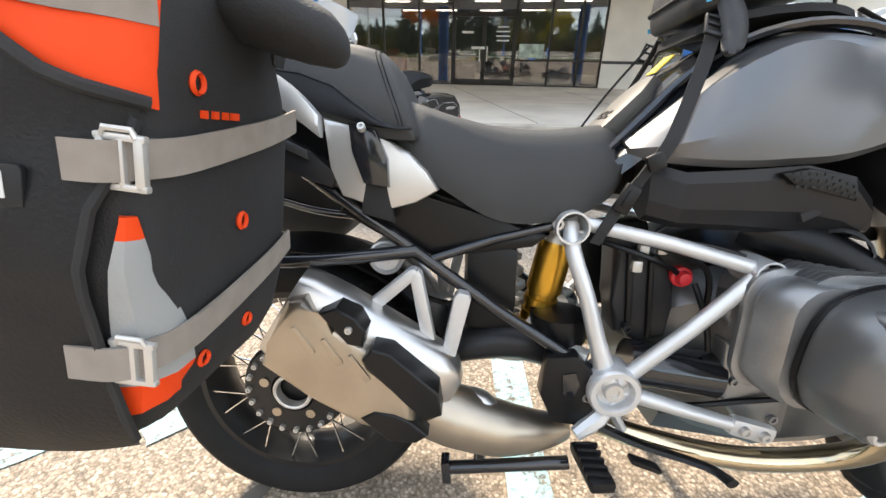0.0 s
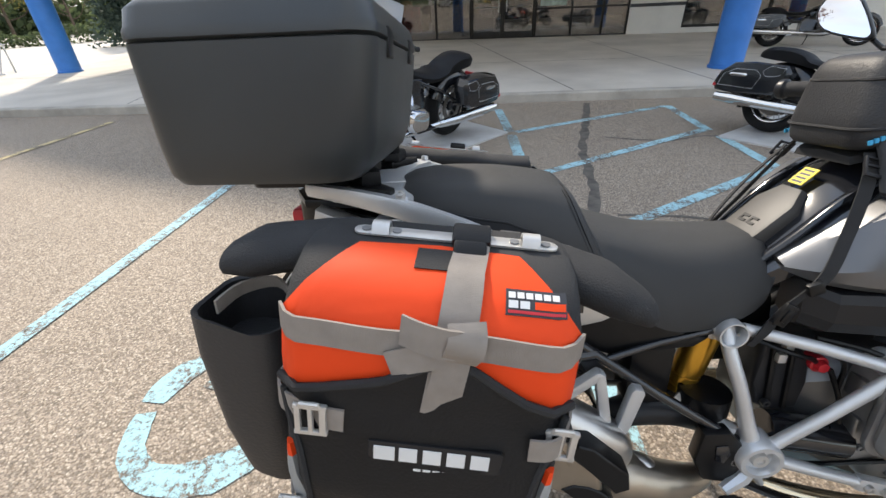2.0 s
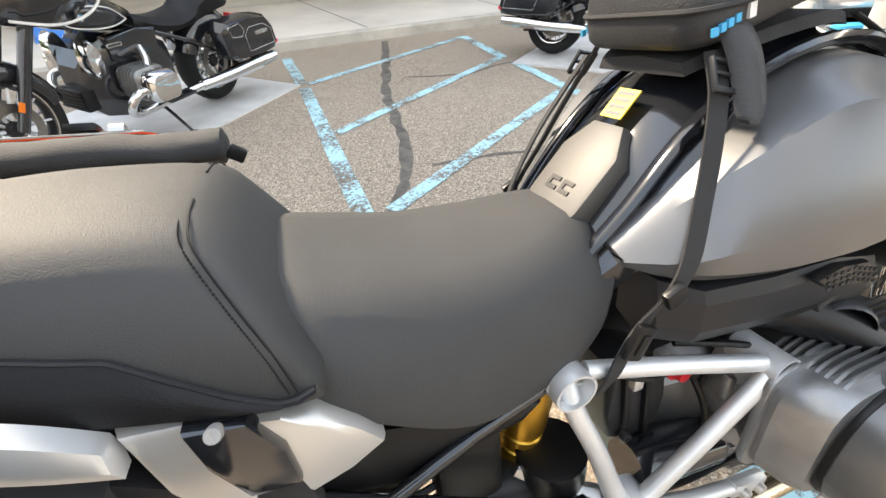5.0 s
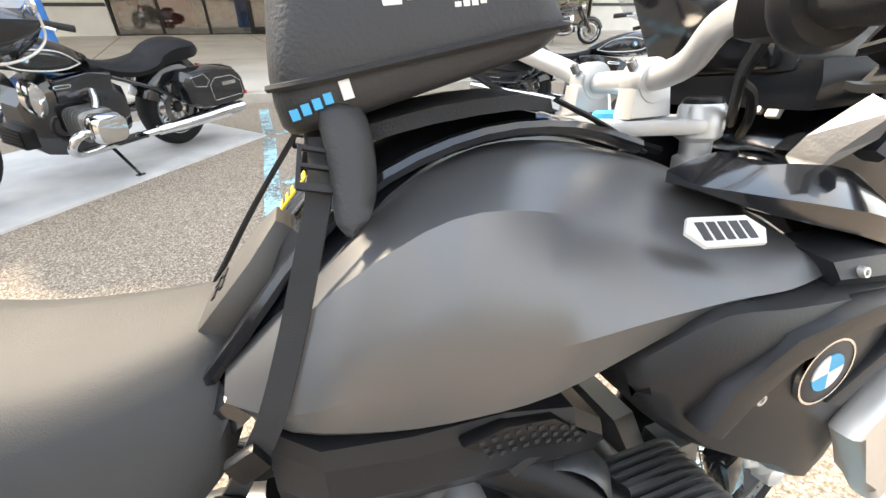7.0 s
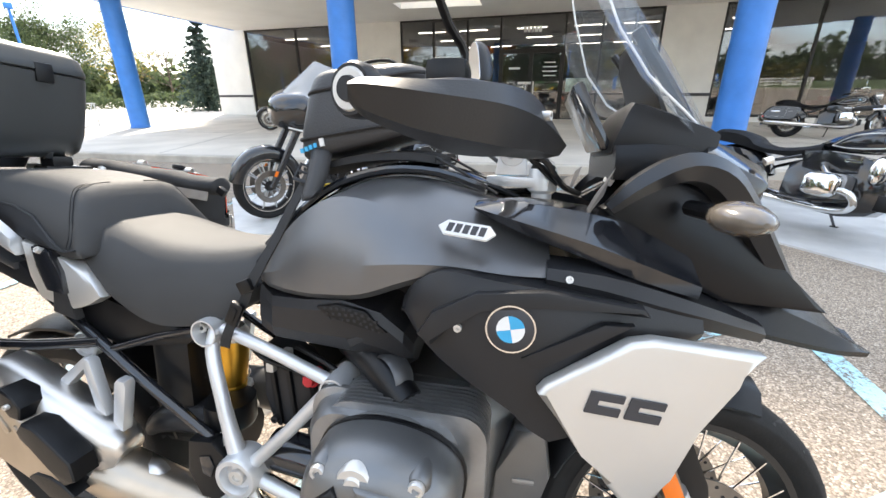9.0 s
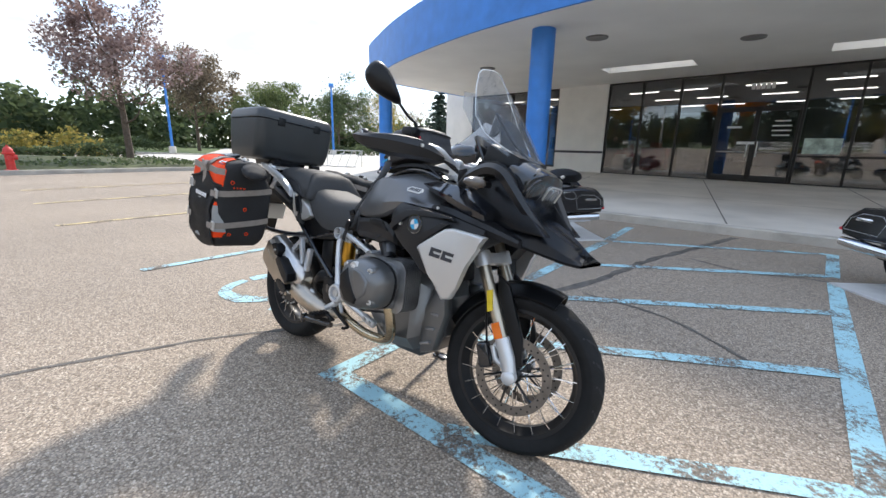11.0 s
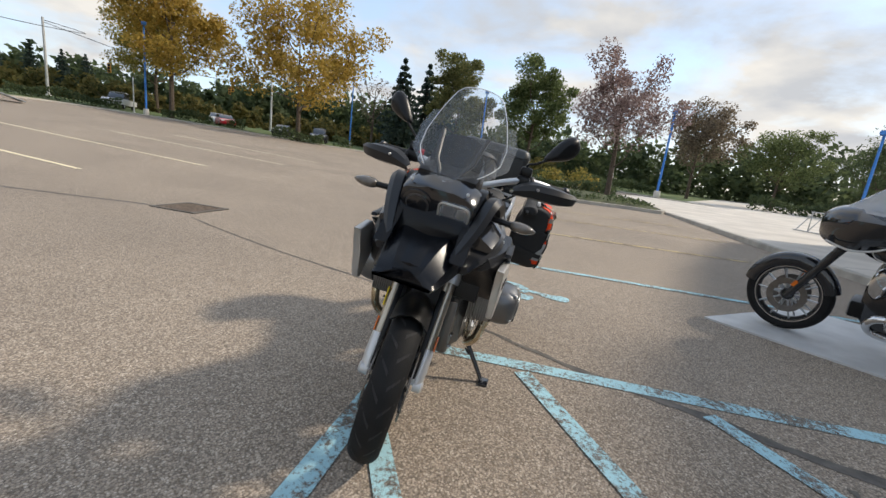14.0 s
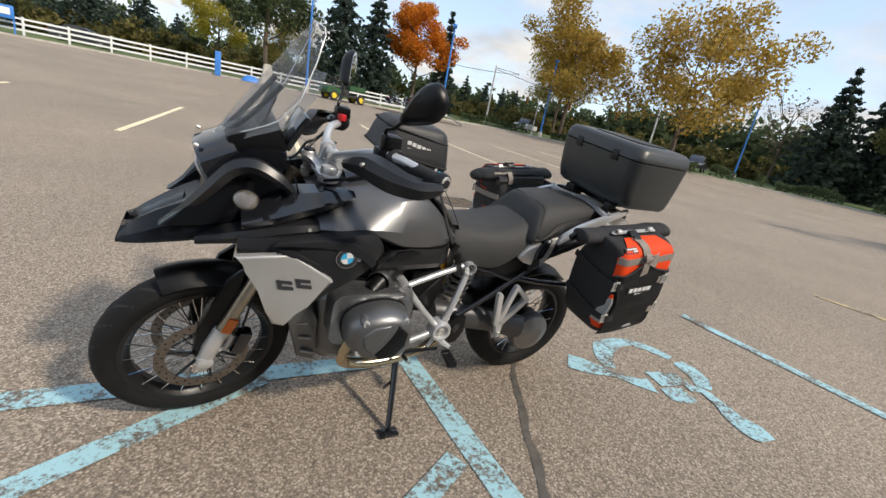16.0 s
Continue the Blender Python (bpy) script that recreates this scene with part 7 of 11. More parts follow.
bm = bmesh.new()
N, K = 18, 14
g0 = [[bm.verts.new(screen_pt(-1 + 2 * i / K, j / N)) for i in range(K + 1)] for j in range(N + 1)]
for j in range(N):
    for i in range(K):
        bm.faces.new((g0[j][i], g0[j][i + 1], g0[j + 1][i + 1], g0[j + 1][i]))
bmesh.ops.solidify(bm, geom=list(bm.faces), thickness=0.003)
ws = gpart("windscreen", bm, M_SCREEN, "clear tall touring windscreen", smooth=60)
ws.visible_shadow = False
bm = bmesh.new()
rim = [screen_pt(-1, j / 18) for j in range(19)] + [screen_pt(-1 + i / 4, 1) for i in range(1, 8)] + [screen_pt(1, 1 - j / 18) for j in range(19)] + [screen_pt(1 - i / 4, 0) for i in range(1, 8)]
tube(bm, rim + [rim[0]], 0.0021, 5)
part("screen_edge", bm, M_EDGE, ws, "bright polished screen edge").visible_shadow = False
for sgn in (-1, 1):
    bm = bmesh.new()
    tube(bm, [screen_pt(sgn * 0.45, 0.02) + Vector((-0.02, 0, 0)), screen_pt(sgn * 0.5, 0.2) + Vector((-0.022, 0, 0)), screen_pt(sgn * 0.55, 0.48) + Vector((-0.02, 0, 0))], 0.012, 8, flat=0.6)
    gpart("screen_arm", bm, M_BLKPL, "black windscreen arm")
    bm = bmesh.new()
    rows = []
    for v, uo in ((0.05, 1.05), (0.25, 1.25), (0.5, 1.3), (0.68, 1.12)):
        p = screen_pt(sgn * 0.98, v)
        q = p + Vector((-0.03, sgn * 0.035 * uo, 0))
        rows.append([p, q, q + Vector((-0.003, 0, 0)), p + Vector((-0.003, 0, 0))])
    loft(bm, rows)
    wd = gpart("wind_deflector", bm, M_SCREEN, "clear side wind deflector")
    wd.visible_shadow = False

# fork, front mudguard, brakes
for sgn in (-1, 1):
    y = sgn * 0.103
    bm = bmesh.new()
    tube(bm, [(1.215, y, 1.00), (1.33, y, 0.755)], 0.0225, 16)
    gpart("fork_upper_tube", bm, M_FORK, "gold fork tube", fs=True)
    bm = bmesh.new()
    tube(bm, [(1.325, y, 0.765), (1.478, y, 0.44)], 0.0235, 16)
    gpart("fork_tube", bm, M_FORK, "gold fork tube", fs=True)
    bm = bmesh.new()
    lathe(bm, [(0.0, -0.03), (0.034, -0.028), (0.036, 0.0), (0.034, 0.028), (0.0, 0.03)], 18, Matrix.Translation((1.335, y, 0.745)) @ Matrix.Rotation(radians(-25), 4, "Y") @ Matrix.Rotation(radians(90), 4, "X"))
    gpart("fork_clamp", bm, M_SILVER, "silver fork bridge clamp", fs=True)
    bm = bmesh.new()
    tube(bm, [(1.468, y, 0.462), (1.505, y, 0.385), (1.525, y, 0.325)], [0.029, 0.030, 0.026], 16)
    tube(bm, [(1.520, y, 0.345), (1.455, y * 0.96, 0.372), (1.435, y * 0.94, 0.42)], [0.013, 0.011, 0.012], 10)
    tube(bm, [(1.490, y, 0.42), (1.440, y * 0.95, 0.425)], 0.010, 10)
    gpart("fork_slider", bm, M_SILVER, "silver fork foot", fs=True)
    bm = bmesh.new()
    lathe(bm, [(0, 0.02), (0.016, 0.02), (0.027, 0.012), (0.027, -0.02)], 20, Matrix.Translation((1.525, y + sgn * 0.012, 0.325)) @ Matrix.Rotation(radians(0 if sgn > 0 else 180), 4, "Z"))
    gpart("axle_nut", bm, M_SILVER, fs=True)
    bm = bmesh.new()
    box(bm, (1.452, y + sgn * 0.026, 0.488), (0.034, 0.008, 0.062), Matrix.Rotation(radians(-25), 4, "Y"), bevel=0.003)
    gpart("fork_reflector", bm, M_AMBER, "amber fork reflector", fs=True)
    # the cover behind the fork, and the caliper
    bm = bmesh.new()
    slab(bm, [(1.405, 0.70), (1.46, 0.66), (1.545, 0.47), (1.56, 0.37), (1.53, 0.355), (1.50, 0.45), (1.42, 0.60)], sgn * 0.072, sgn * 0.094, 0.006)
    gpart("fork_cover", bm, M_BLKPL, "black fork cover", fs=True)
    bm = bmesh.new()
    box(bm, (1.405, sgn * 0.085, 0.375), (0.05, 0.055, 0.10), Matrix.Rotation(radians(-20), 4, "Y"), bevel=0.012)
    gpart("brake_caliper", bm, M_GLOSS, "black brake caliper", fs=True)
    bm = bmesh.new()
    tube(bm, [(1.405, sgn * 0.09, 0.42), (1.39, sgn * 0.10, 0.52), (1.37, sgn * 0.10, 0.62), (1.34, sgn * 0.08, 0.70)], 0.0045, 7, curve=4)
    gpart("brake_hose", bm, M_BLKPL, fs=True)
bm = bmesh.new()
slab(bm, [(1.432, 0.60), (1.455, 0.61), (1.468, 0.53), (1.448, 0.52)], -0.134, -0.128, 0)
bm.transform(Matrix.Translation((-0.045, 0, 0.03)))
gpart("fork_sticker", bm, M_YELLOWL, "yellow fork sticker", fs=True)
bm = bmesh.new()
box(bm, (1.345, 0, 0.745), (0.05, 0.20, 0.045), Matrix.Rotation(radians(-25), 4, "Y"), bevel=0.01)
gpart("fork_bridge", bm, M_SILVER, "silver fork bridge", fs=True)
bm = bmesh.new()
rows = []
for a in np.linspace(radians(68), radians(156), 16):
    R0 = 0.362 + 0.02 * max(0.0, math.cos(a)) ** 2
    wd_ = 0.072 - 0.03 * max(0, (radians(60) - a)) / radians(32)
    rows.append([(1.525 + (R0 - 0.055 * abs(t) ** 2.2) * math.cos(a), t * wd_, 0.325 + (R0 - 0.055 * abs(t) ** 2.2) * math.sin(a)) for t in (-1, -0.6, 0, 0.6, 1)] + [(1.525 + (R0 - 0.006 - 0.055 * abs(t) ** 2.2) * math.cos(a), t * wd_ * 0.95, 0.325 + (R0 - 0.006 - 0.055 * abs(t) ** 2.2) * math.sin(a)) for t in (1, 0.6, 0, -0.6, -1)])
loft(bm, rows)
gpart("front_mudguard", bm, M_BLKPL, "black front mudguard", fs=True, smooth=50)
# radiator core behind the front wheel
for sgn in (-1, 1):
    bm = bmesh.new()
    box(bm, (1.30, sgn * 0.17, 0.76), (0.03, 0.12, 0.20), Matrix.Rotation(radians(-10), 4, "Y"), bevel=0.004)
    gpart("radiator", bm, M_BLKPL, "black radiator core")

# handlebar, grips, guards, mirrors
bm = bmesh.new()
tube(bm, [(1.000, -0.41, 1.162), (1.047, -0.27, 1.166), (1.108, -0.165, 1.160), (1.128, -0.115, 1.128), (1.131, -0.06, 1.113), (1.136, 0, 1.110), (1.138, 0.06, 1.112), (1.118, 0.12, 1.138), (1.04, 0.27, 1.195), (0.957, 0.41, 1.190)], 0.0145, 16, curve=5)
gpart("handlebar", bm, M_SILVER, "silver handlebar", smooth=60)
for y in (-0.055, 0.055):
    bm = bmesh.new()
    lathe(bm, [(0.0, -0.017), (0.0235, -0.017), (0.0265, -0.013), (0.0265, 0.013), (0.0235, 0.017), (0.0, 0.017)], 28, Matrix.Translation((1.133 + 0.02 * (y > 0) * 0.3, y, 1.111)))
    slab(bm, [(1.108, 1.108), (1.158, 1.108), (1.164, 1.070), (1.102, 1.070)], y - 0.016, y + 0.016, 0.005)
    cl_ = gpart("bar_clamp", bm, M_SILVER, "silver cast handlebar clamp", smooth=40)
    bolt(cl_, (1.112, y, 1.128), 0.006, (-0.5, 0, 0.8), M_ENGINE)
bm = flat_shape([(1.085, -0.05), (1.10, 0.05), (1.13, 0.128), (1.165, 0.142), (1.195, 0.128), (1.20, 0.085), (1.185, 0.03), (1.190, -0.03), (1.212, -0.066), (1.216, -0.095), (1.200, -0.116), (1.174, -0.112), (1.105, -0.064)], 1.050, 1.068, 0.005)
gpart("top_yoke", bm, M_SILVER, "silver cast top fork yoke")
bm = bmesh.new()
lathe(bm, [(0, 0.004), (0.018, 0.004), (0.021, 0.002), (0.021, -0.004)], 24, Matrix.Translation((1.122, -0.010, 1.072)) @ Matrix.Rotation(radians(90), 4, "X"))
gpart("yoke_badge", bm, M_BLUEL, "round blue and white badge on the yoke")
bm = bmesh.new()
lathe(bm, [(0, 0.026), (0.023, 0.026), (0.0255, 0.022), (0.0265, 0.0), (0.026, -0.012), (0.018, -0.018), (0.018, -0.034), (0.024, -0.038), (0.024, -0.07), (0, -0.07)], 28, Matrix.Translation((1.190, -0.09, 1.058)) @ Matrix.Rotation(radians(90), 4, "X"))
gpart("fork_cap", bm, M_SILVER, "silver fork cap")
bm = bmesh.new()
lathe(bm, [(0, 0.006), (0.019, 0.006), (0.022, 0.002), (0.022, -0.004)], 24, Matrix.Translation((1.190, -0.09, 1.085)) @ Matrix.Rotation(radians(90), 4, "X"))
gpart("cap_plug", bm, M_BLKPL, "black plug on the fork cap")
bm = bmesh.new()
lathe(bm, [(0, 0.03), (0.024, 0.03), (0.028, 0.024), (0.028, 0.004), (0.034, 0.0), (0.034, -0.02)], 24, Matrix.Translation((1.16, 0.11, 1.062)) @ Matrix.Rotation(radians(90), 4, "X"))
gpart("fork_cap", bm, M_ALU, "silver fork cap")
for sgn, x_in, x_out in ((-1, 1.040, 0.988), (1, 1.02, 0.935)):
    zo = 1.161 if sgn < 0 else 1.186
    inn, out = Vector((x_in, sgn * 0.28, 1.163 if sgn < 0 else 1.188)), Vector((x_out, sgn * (0.442 if sgn < 0 else 0.455), zo))
    d = (out - inn)
    bm = bmesh.new()
    tube(bm, [inn + d * f for f in np.linspace(0, 1, 13)], [0.0205 + 0.0016 * (k % 2) for k in range(13)], 14)
    gpart("grip", bm, M_WEBBLK, "ribbed black rubber grip")
    bm = bmesh.new()
    mf = Matrix.Translation(inn + d * 0.06) @ Vector((0, 1, 0)).rotation_difference(d.normalized()).to_matrix().to_4x4()
    lathe(bm, [(0.018, 0.010), (0.030, 0.008), (0.034, 0.002), (0.034, -0.006), (0.028, -0.014), (0.018, -0.016)], 24, mf)
    gpart("grip_flange", bm, M_GREYPL, "black grip flange")
    bm = bmesh.new()
    dn = d.normalized()
    m = Matrix.Translation(out + dn * 0.012) @ Vector((0, 1, 0)).rotation_difference(dn).to_matrix().to_4x4()
    lathe(bm, [(0, 0.012), (0.012, 0.012), (0.0135, 0.006), (0.025, 0.006), (0.028, 0.0), (0.028, -0.014), (0.02, -0.02)], 24, m)
    be = gpart("bar_end", bm, M_GREYPL, "dark bar end weight")
    bm = bmesh.new()
    lathe(bm, [(0.013, 0.0085), (0.020, 0.0085), (0.0215, 0.006), (0.013, 0.006)], 28, m, True)
    part("bar_end_ring", bm, M_ALU, be, "pale metal ring")
    bm = bmesh.new()
    box(bm, inn - d * 0.12 + Vector((0.012, 0, 0.0)), (0.055, 0.06, 0.05), bevel=0.014)
    gpart("switch_cube", bm, M_BLKPL, "black switch housing")
    bm = bmesh.new()
    box(bm, inn - d * 0.1 + Vector((0.0, 0, 0.045)), (0.06, 0.055, 0.045), bevel=0.014)
    gpart("fluid_reservoir", bm, M_BLKPL, "black fluid reservoir")
    bm = bmesh.new()
    tube(bm, [inn + Vector((0.045, 0, 0.0)), inn + d * 0.5 + Vector((0.062, 0, -0.006)), out + Vector((0.055, 0, -0.004))], [0.009, 0.007, 0.008], 8, flat=0.6, curve=3)
    gpart("lever", bm, M_BLKPL, "black hand lever")
    # guard shell: deep at the front, drawn out to a point at the bar end
    bm = bmesh.new()
    rows = []
    for x, y, z, up_, dn_, bk in ((0.012, 0.502, 0.0, 0.008, 0.012, 0.006), (0.03, 0.504, 0.0, 0.014, 0.026, 0.012), (0.08, 0.500, -0.006, 0.022, 0.038, 0.020), (0.13, 0.455, -0.008, 0.036, 0.046, 0.030), (0.16, 0.39, -0.010, 0.046, 0.046, 0.034), (0.18, 0.32, -0.014, 0.048, 0.040, 0.034), (0.200, 0.265, -0.026, 0.034, 0.030, 0.022), (0.212, 0.232, -0.036, 0.016, 0.018, 0.010)):
        o = Vector((x_out + x, sgn * y, zo + z - 0.006))
        n = Vector((0.9, 0.45 * sgn, 0)).normalized() if x > 0.1 else Vector((0.35, 0.95 * sgn, 0)).normalized()
        rows.append([o - n * bk + Vector((0, 0, up_ * 0.74)), o + n * 0.004 + Vector((0, 0, up_ * 0.55)), o + n * 0.016, o + n * 0.006 - Vector((0, 0, dn_ * 0.8)), o - n * bk * 1.3 - Vector((0, 0, dn_)),
                     o - n * (bk * 1.3 - 0.001) - Vector((0, 0, dn_ - 0.006)), o + n * 0.0 - Vector((0, 0, dn_ * 0.72)), o + n * 0.010, o - n * 0.002 + Vector((0, 0, up_ * 0.50)), o - n * bk + Vector((0, 0, up_ * 0.74 - 0.005))])
    loft(bm, rows, curve=3)
    gpart("hand_guard", bm, M_GUARD, "dark textured hand guard", smooth=35)
    bm = bmesh.new()
    tube(bm, [out + Vector((0, sgn * 0.014, 0)), (x_out + 0.03, sgn * 0.488, zo), (x_out + 0.11, sgn * 0.465, zo - 0.004), (x_out + 0.16, sgn * 0.36, zo - 0.006), (x_out + 0.19, sgn * 0.24, zo - 0.03)], 0.007, 8, flat=0.7, curve=3)
    gpart("guard_bracket", bm, M_BLKPL)
    bolt(gs, (x_out + 0.19, sgn * 0.335, zo - 0.012), 0.006, (0.9, sgn * 0.4, 0), M_ALU)
    # mirror
    bm = bmesh.new()
    base = inn - d * 0.05 + Vector((0.02, 0, 0.02))
    MM = Matrix.Translation((1.004, sgn * 0.395, 1.376)) @ Matrix.Rotation(radians(27 * sgn), 4, "Z") @ Matrix.Rotation(radians(6), 4, "Y") @ Matrix.Rotation(radians(34 * sgn), 4, "X")
    top = MM @ Vector((0.010, -sgn * 0.085, -0.018))
    tube(bm, [base, base + Vector((0.004, -sgn * 0.012, 0.055)), base + (top - base) * 0.5 + Vector((0.0, -sgn * 0.012, 0.02)), top], 0.006, 8, curve=3)
    gpart("mirror_stem", bm, M_BLKPL, "black mirror stem")
    bm = bmesh.new()
    ov = []
    for k in range(30):
        a = 2 * math.pi * k / 30
        u = math.cos(a) * sgn
        ov.append(((0.072 if u > 0 else 0.104) * math.copysign(abs(math.cos(a)) ** 0.85, math.cos(a)), 0.048 * math.copysign(abs(math.sin(a)) ** 0.8, math.sin(a)) * (1.0 + 0.10 * u if u > 0 else 1.0 - 0.62 * abs(u) ** 0.8) - 0.008 * (1 - u)))
    loft(bm, [[MM @ Vector((x, a * s, b * s)) for a, b in ov] for x, s in ((-0.012, 0.96), (-0.008, 1.0), (0.004, 1.0), (0.022, 0.84), (0.034, 0.5))])
    mh = gpart("mirror", bm, M_BLKPL, "black oval mirror", smooth=40)
    bm = bmesh.new()
    loft(bm, [[MM @ Vector((x, a * s, b * s)) for a, b in ov] for x, s in ((-0.0135, 0.90), (-0.0125, 0.91))])
    part("mirror_glass", bm, M_MIRRORGL, mh)
for pts in ([(1.100, -0.215, 1.150), (1.135, -0.178, 1.125), (1.163, -0.150, 1.110), (1.192, -0.144, 1.096), (1.207, -0.137, 1.075), (1.226, -0.120, 1.055), (1.254, -0.096, 1.042)],
            [(1.085, -0.225, 1.150), (1.140, -0.170, 1.122), (1.170, -0.145, 1.098), (1.215, -0.110, 1.060)],
            [(1.0, 0.30, 1.17), (1.08, 0.22, 1.10), (1.18, 0.14, 1.05)],
            [(1.060, -0.060, 1.046), (1.12, -0.02, 1.032), (1.20, 0.02, 1.03)],
            [(1.03, -0.075, 1.060), (1.09, -0.066, 1.050), (1.15, -0.075, 1.030)]):
    bm = bmesh.new()
    tube(bm, pts, 0.0055, 7, curve=5)
    gpart("control_cable", bm, M_BLKPL)
bm = bmesh.new()
box(bm, (1.052, -0.235, 1.192), (0.026, 0.030, 0.026), Matrix.Rotation(radians(25), 4, "Z"), bevel=0.005)
gpart("kill_switch", bm, M_REDC, "red switch")
for dy, dz in ((0.0, 0.0), (0.022, 0.004)):
    bm = bmesh.new()
    for da, w_ in ((0.0, 0.016), (0.024, 0.012)):
        box(bm, (1.305 + 0.3 * da, -0.098 + dy - 0.2 * da, 1.068 + dz + da), (0.010, w_, 0.020), Matrix.Rotation(radians(25), 4, "Y"), bevel=0.003)
    gpart("cable_plug", bm, M_ALU, "pale cable plug")
for sgn in (-1, 1):
    bm = bmesh.new()
    loft(bm, [[(1.262, sgn * 0.148, 1.020), (1.272, sgn * 0.160, 1.046), (1.264, sgn * 0.194, 1.030), (1.256, sgn * 0.185, 1.008)], [(1.288, sgn * 0.188, 1.080), (1.292, sgn * 0.198, 1.090), (1.280, sgn * 0.230, 1.077), (1.274, sgn * 0.224, 1.050)]])
    gpart("cockpit_side", bm, M_COVER, "grey inner panel beside the cockpit", smooth=None)
# maker's sticker on the tank, as plain shapes
STM = Matrix.Translation((1.075, -0.2335, 0.9885)) @ Matrix.Rotation(radians(-56), 4, "X") @ Matrix.Rotation(radians(3), 4, "Z") @ Matrix.Rotation(radians(6), 4, "Y")
bm = bmesh.new()
slab(bm, [(-0.046, 0), (-0.034, 0.016), (0.034, 0.016), (0.046, 0), (0.034, -0.016), (-0.034, -0.016)], -0.0008, 0.003, 0)
bm.transform(STM)
st = gpart("tank_sticker", bm, M_LETTER, "white hexagonal sticker with dark strokes", smooth=None)
for k in range(5):
    bm = bmesh.new()
    x = -0.026 + 0.013 * k
    slab(bm, [(x - 0.005, 0.010), (x + 0.005, 0.010), (x + 0.003, -0.010), (x - 0.006, -0.010)], -0.0014, -0.0007, 0)
    bm.transform(STM)
    part("sticker_stroke", bm, M_DARKL, st, smooth=None)

# ---------------------------------------------------------------- luggage on the touring motorcycle
def web(bm, pts, w, th=0.0022, across=(1, 0, 0), curve=3):
    """A flat strap along points; across: the direction of its width."""
    P = smooth_path(pts, curve) if curve else [Vector(p) for p in pts]
    a0 = Vector(across)
    rows = []
    for i, p in enumerate(P):
        d = (P[min(i + 1, len(P) - 1)] - P[max(i - 1, 0)]).normalized()
        a = (a0 - d * a0.dot(d)).normalized()
        n = d.cross(a).normalized()
        rows.append([p + a * w / 2 + n * th / 2, p - a * w / 2 + n * th / 2, p - a * w / 2 - n * th / 2, p + a * w / 2 - n * th / 2])
    return loft(bm, rows)


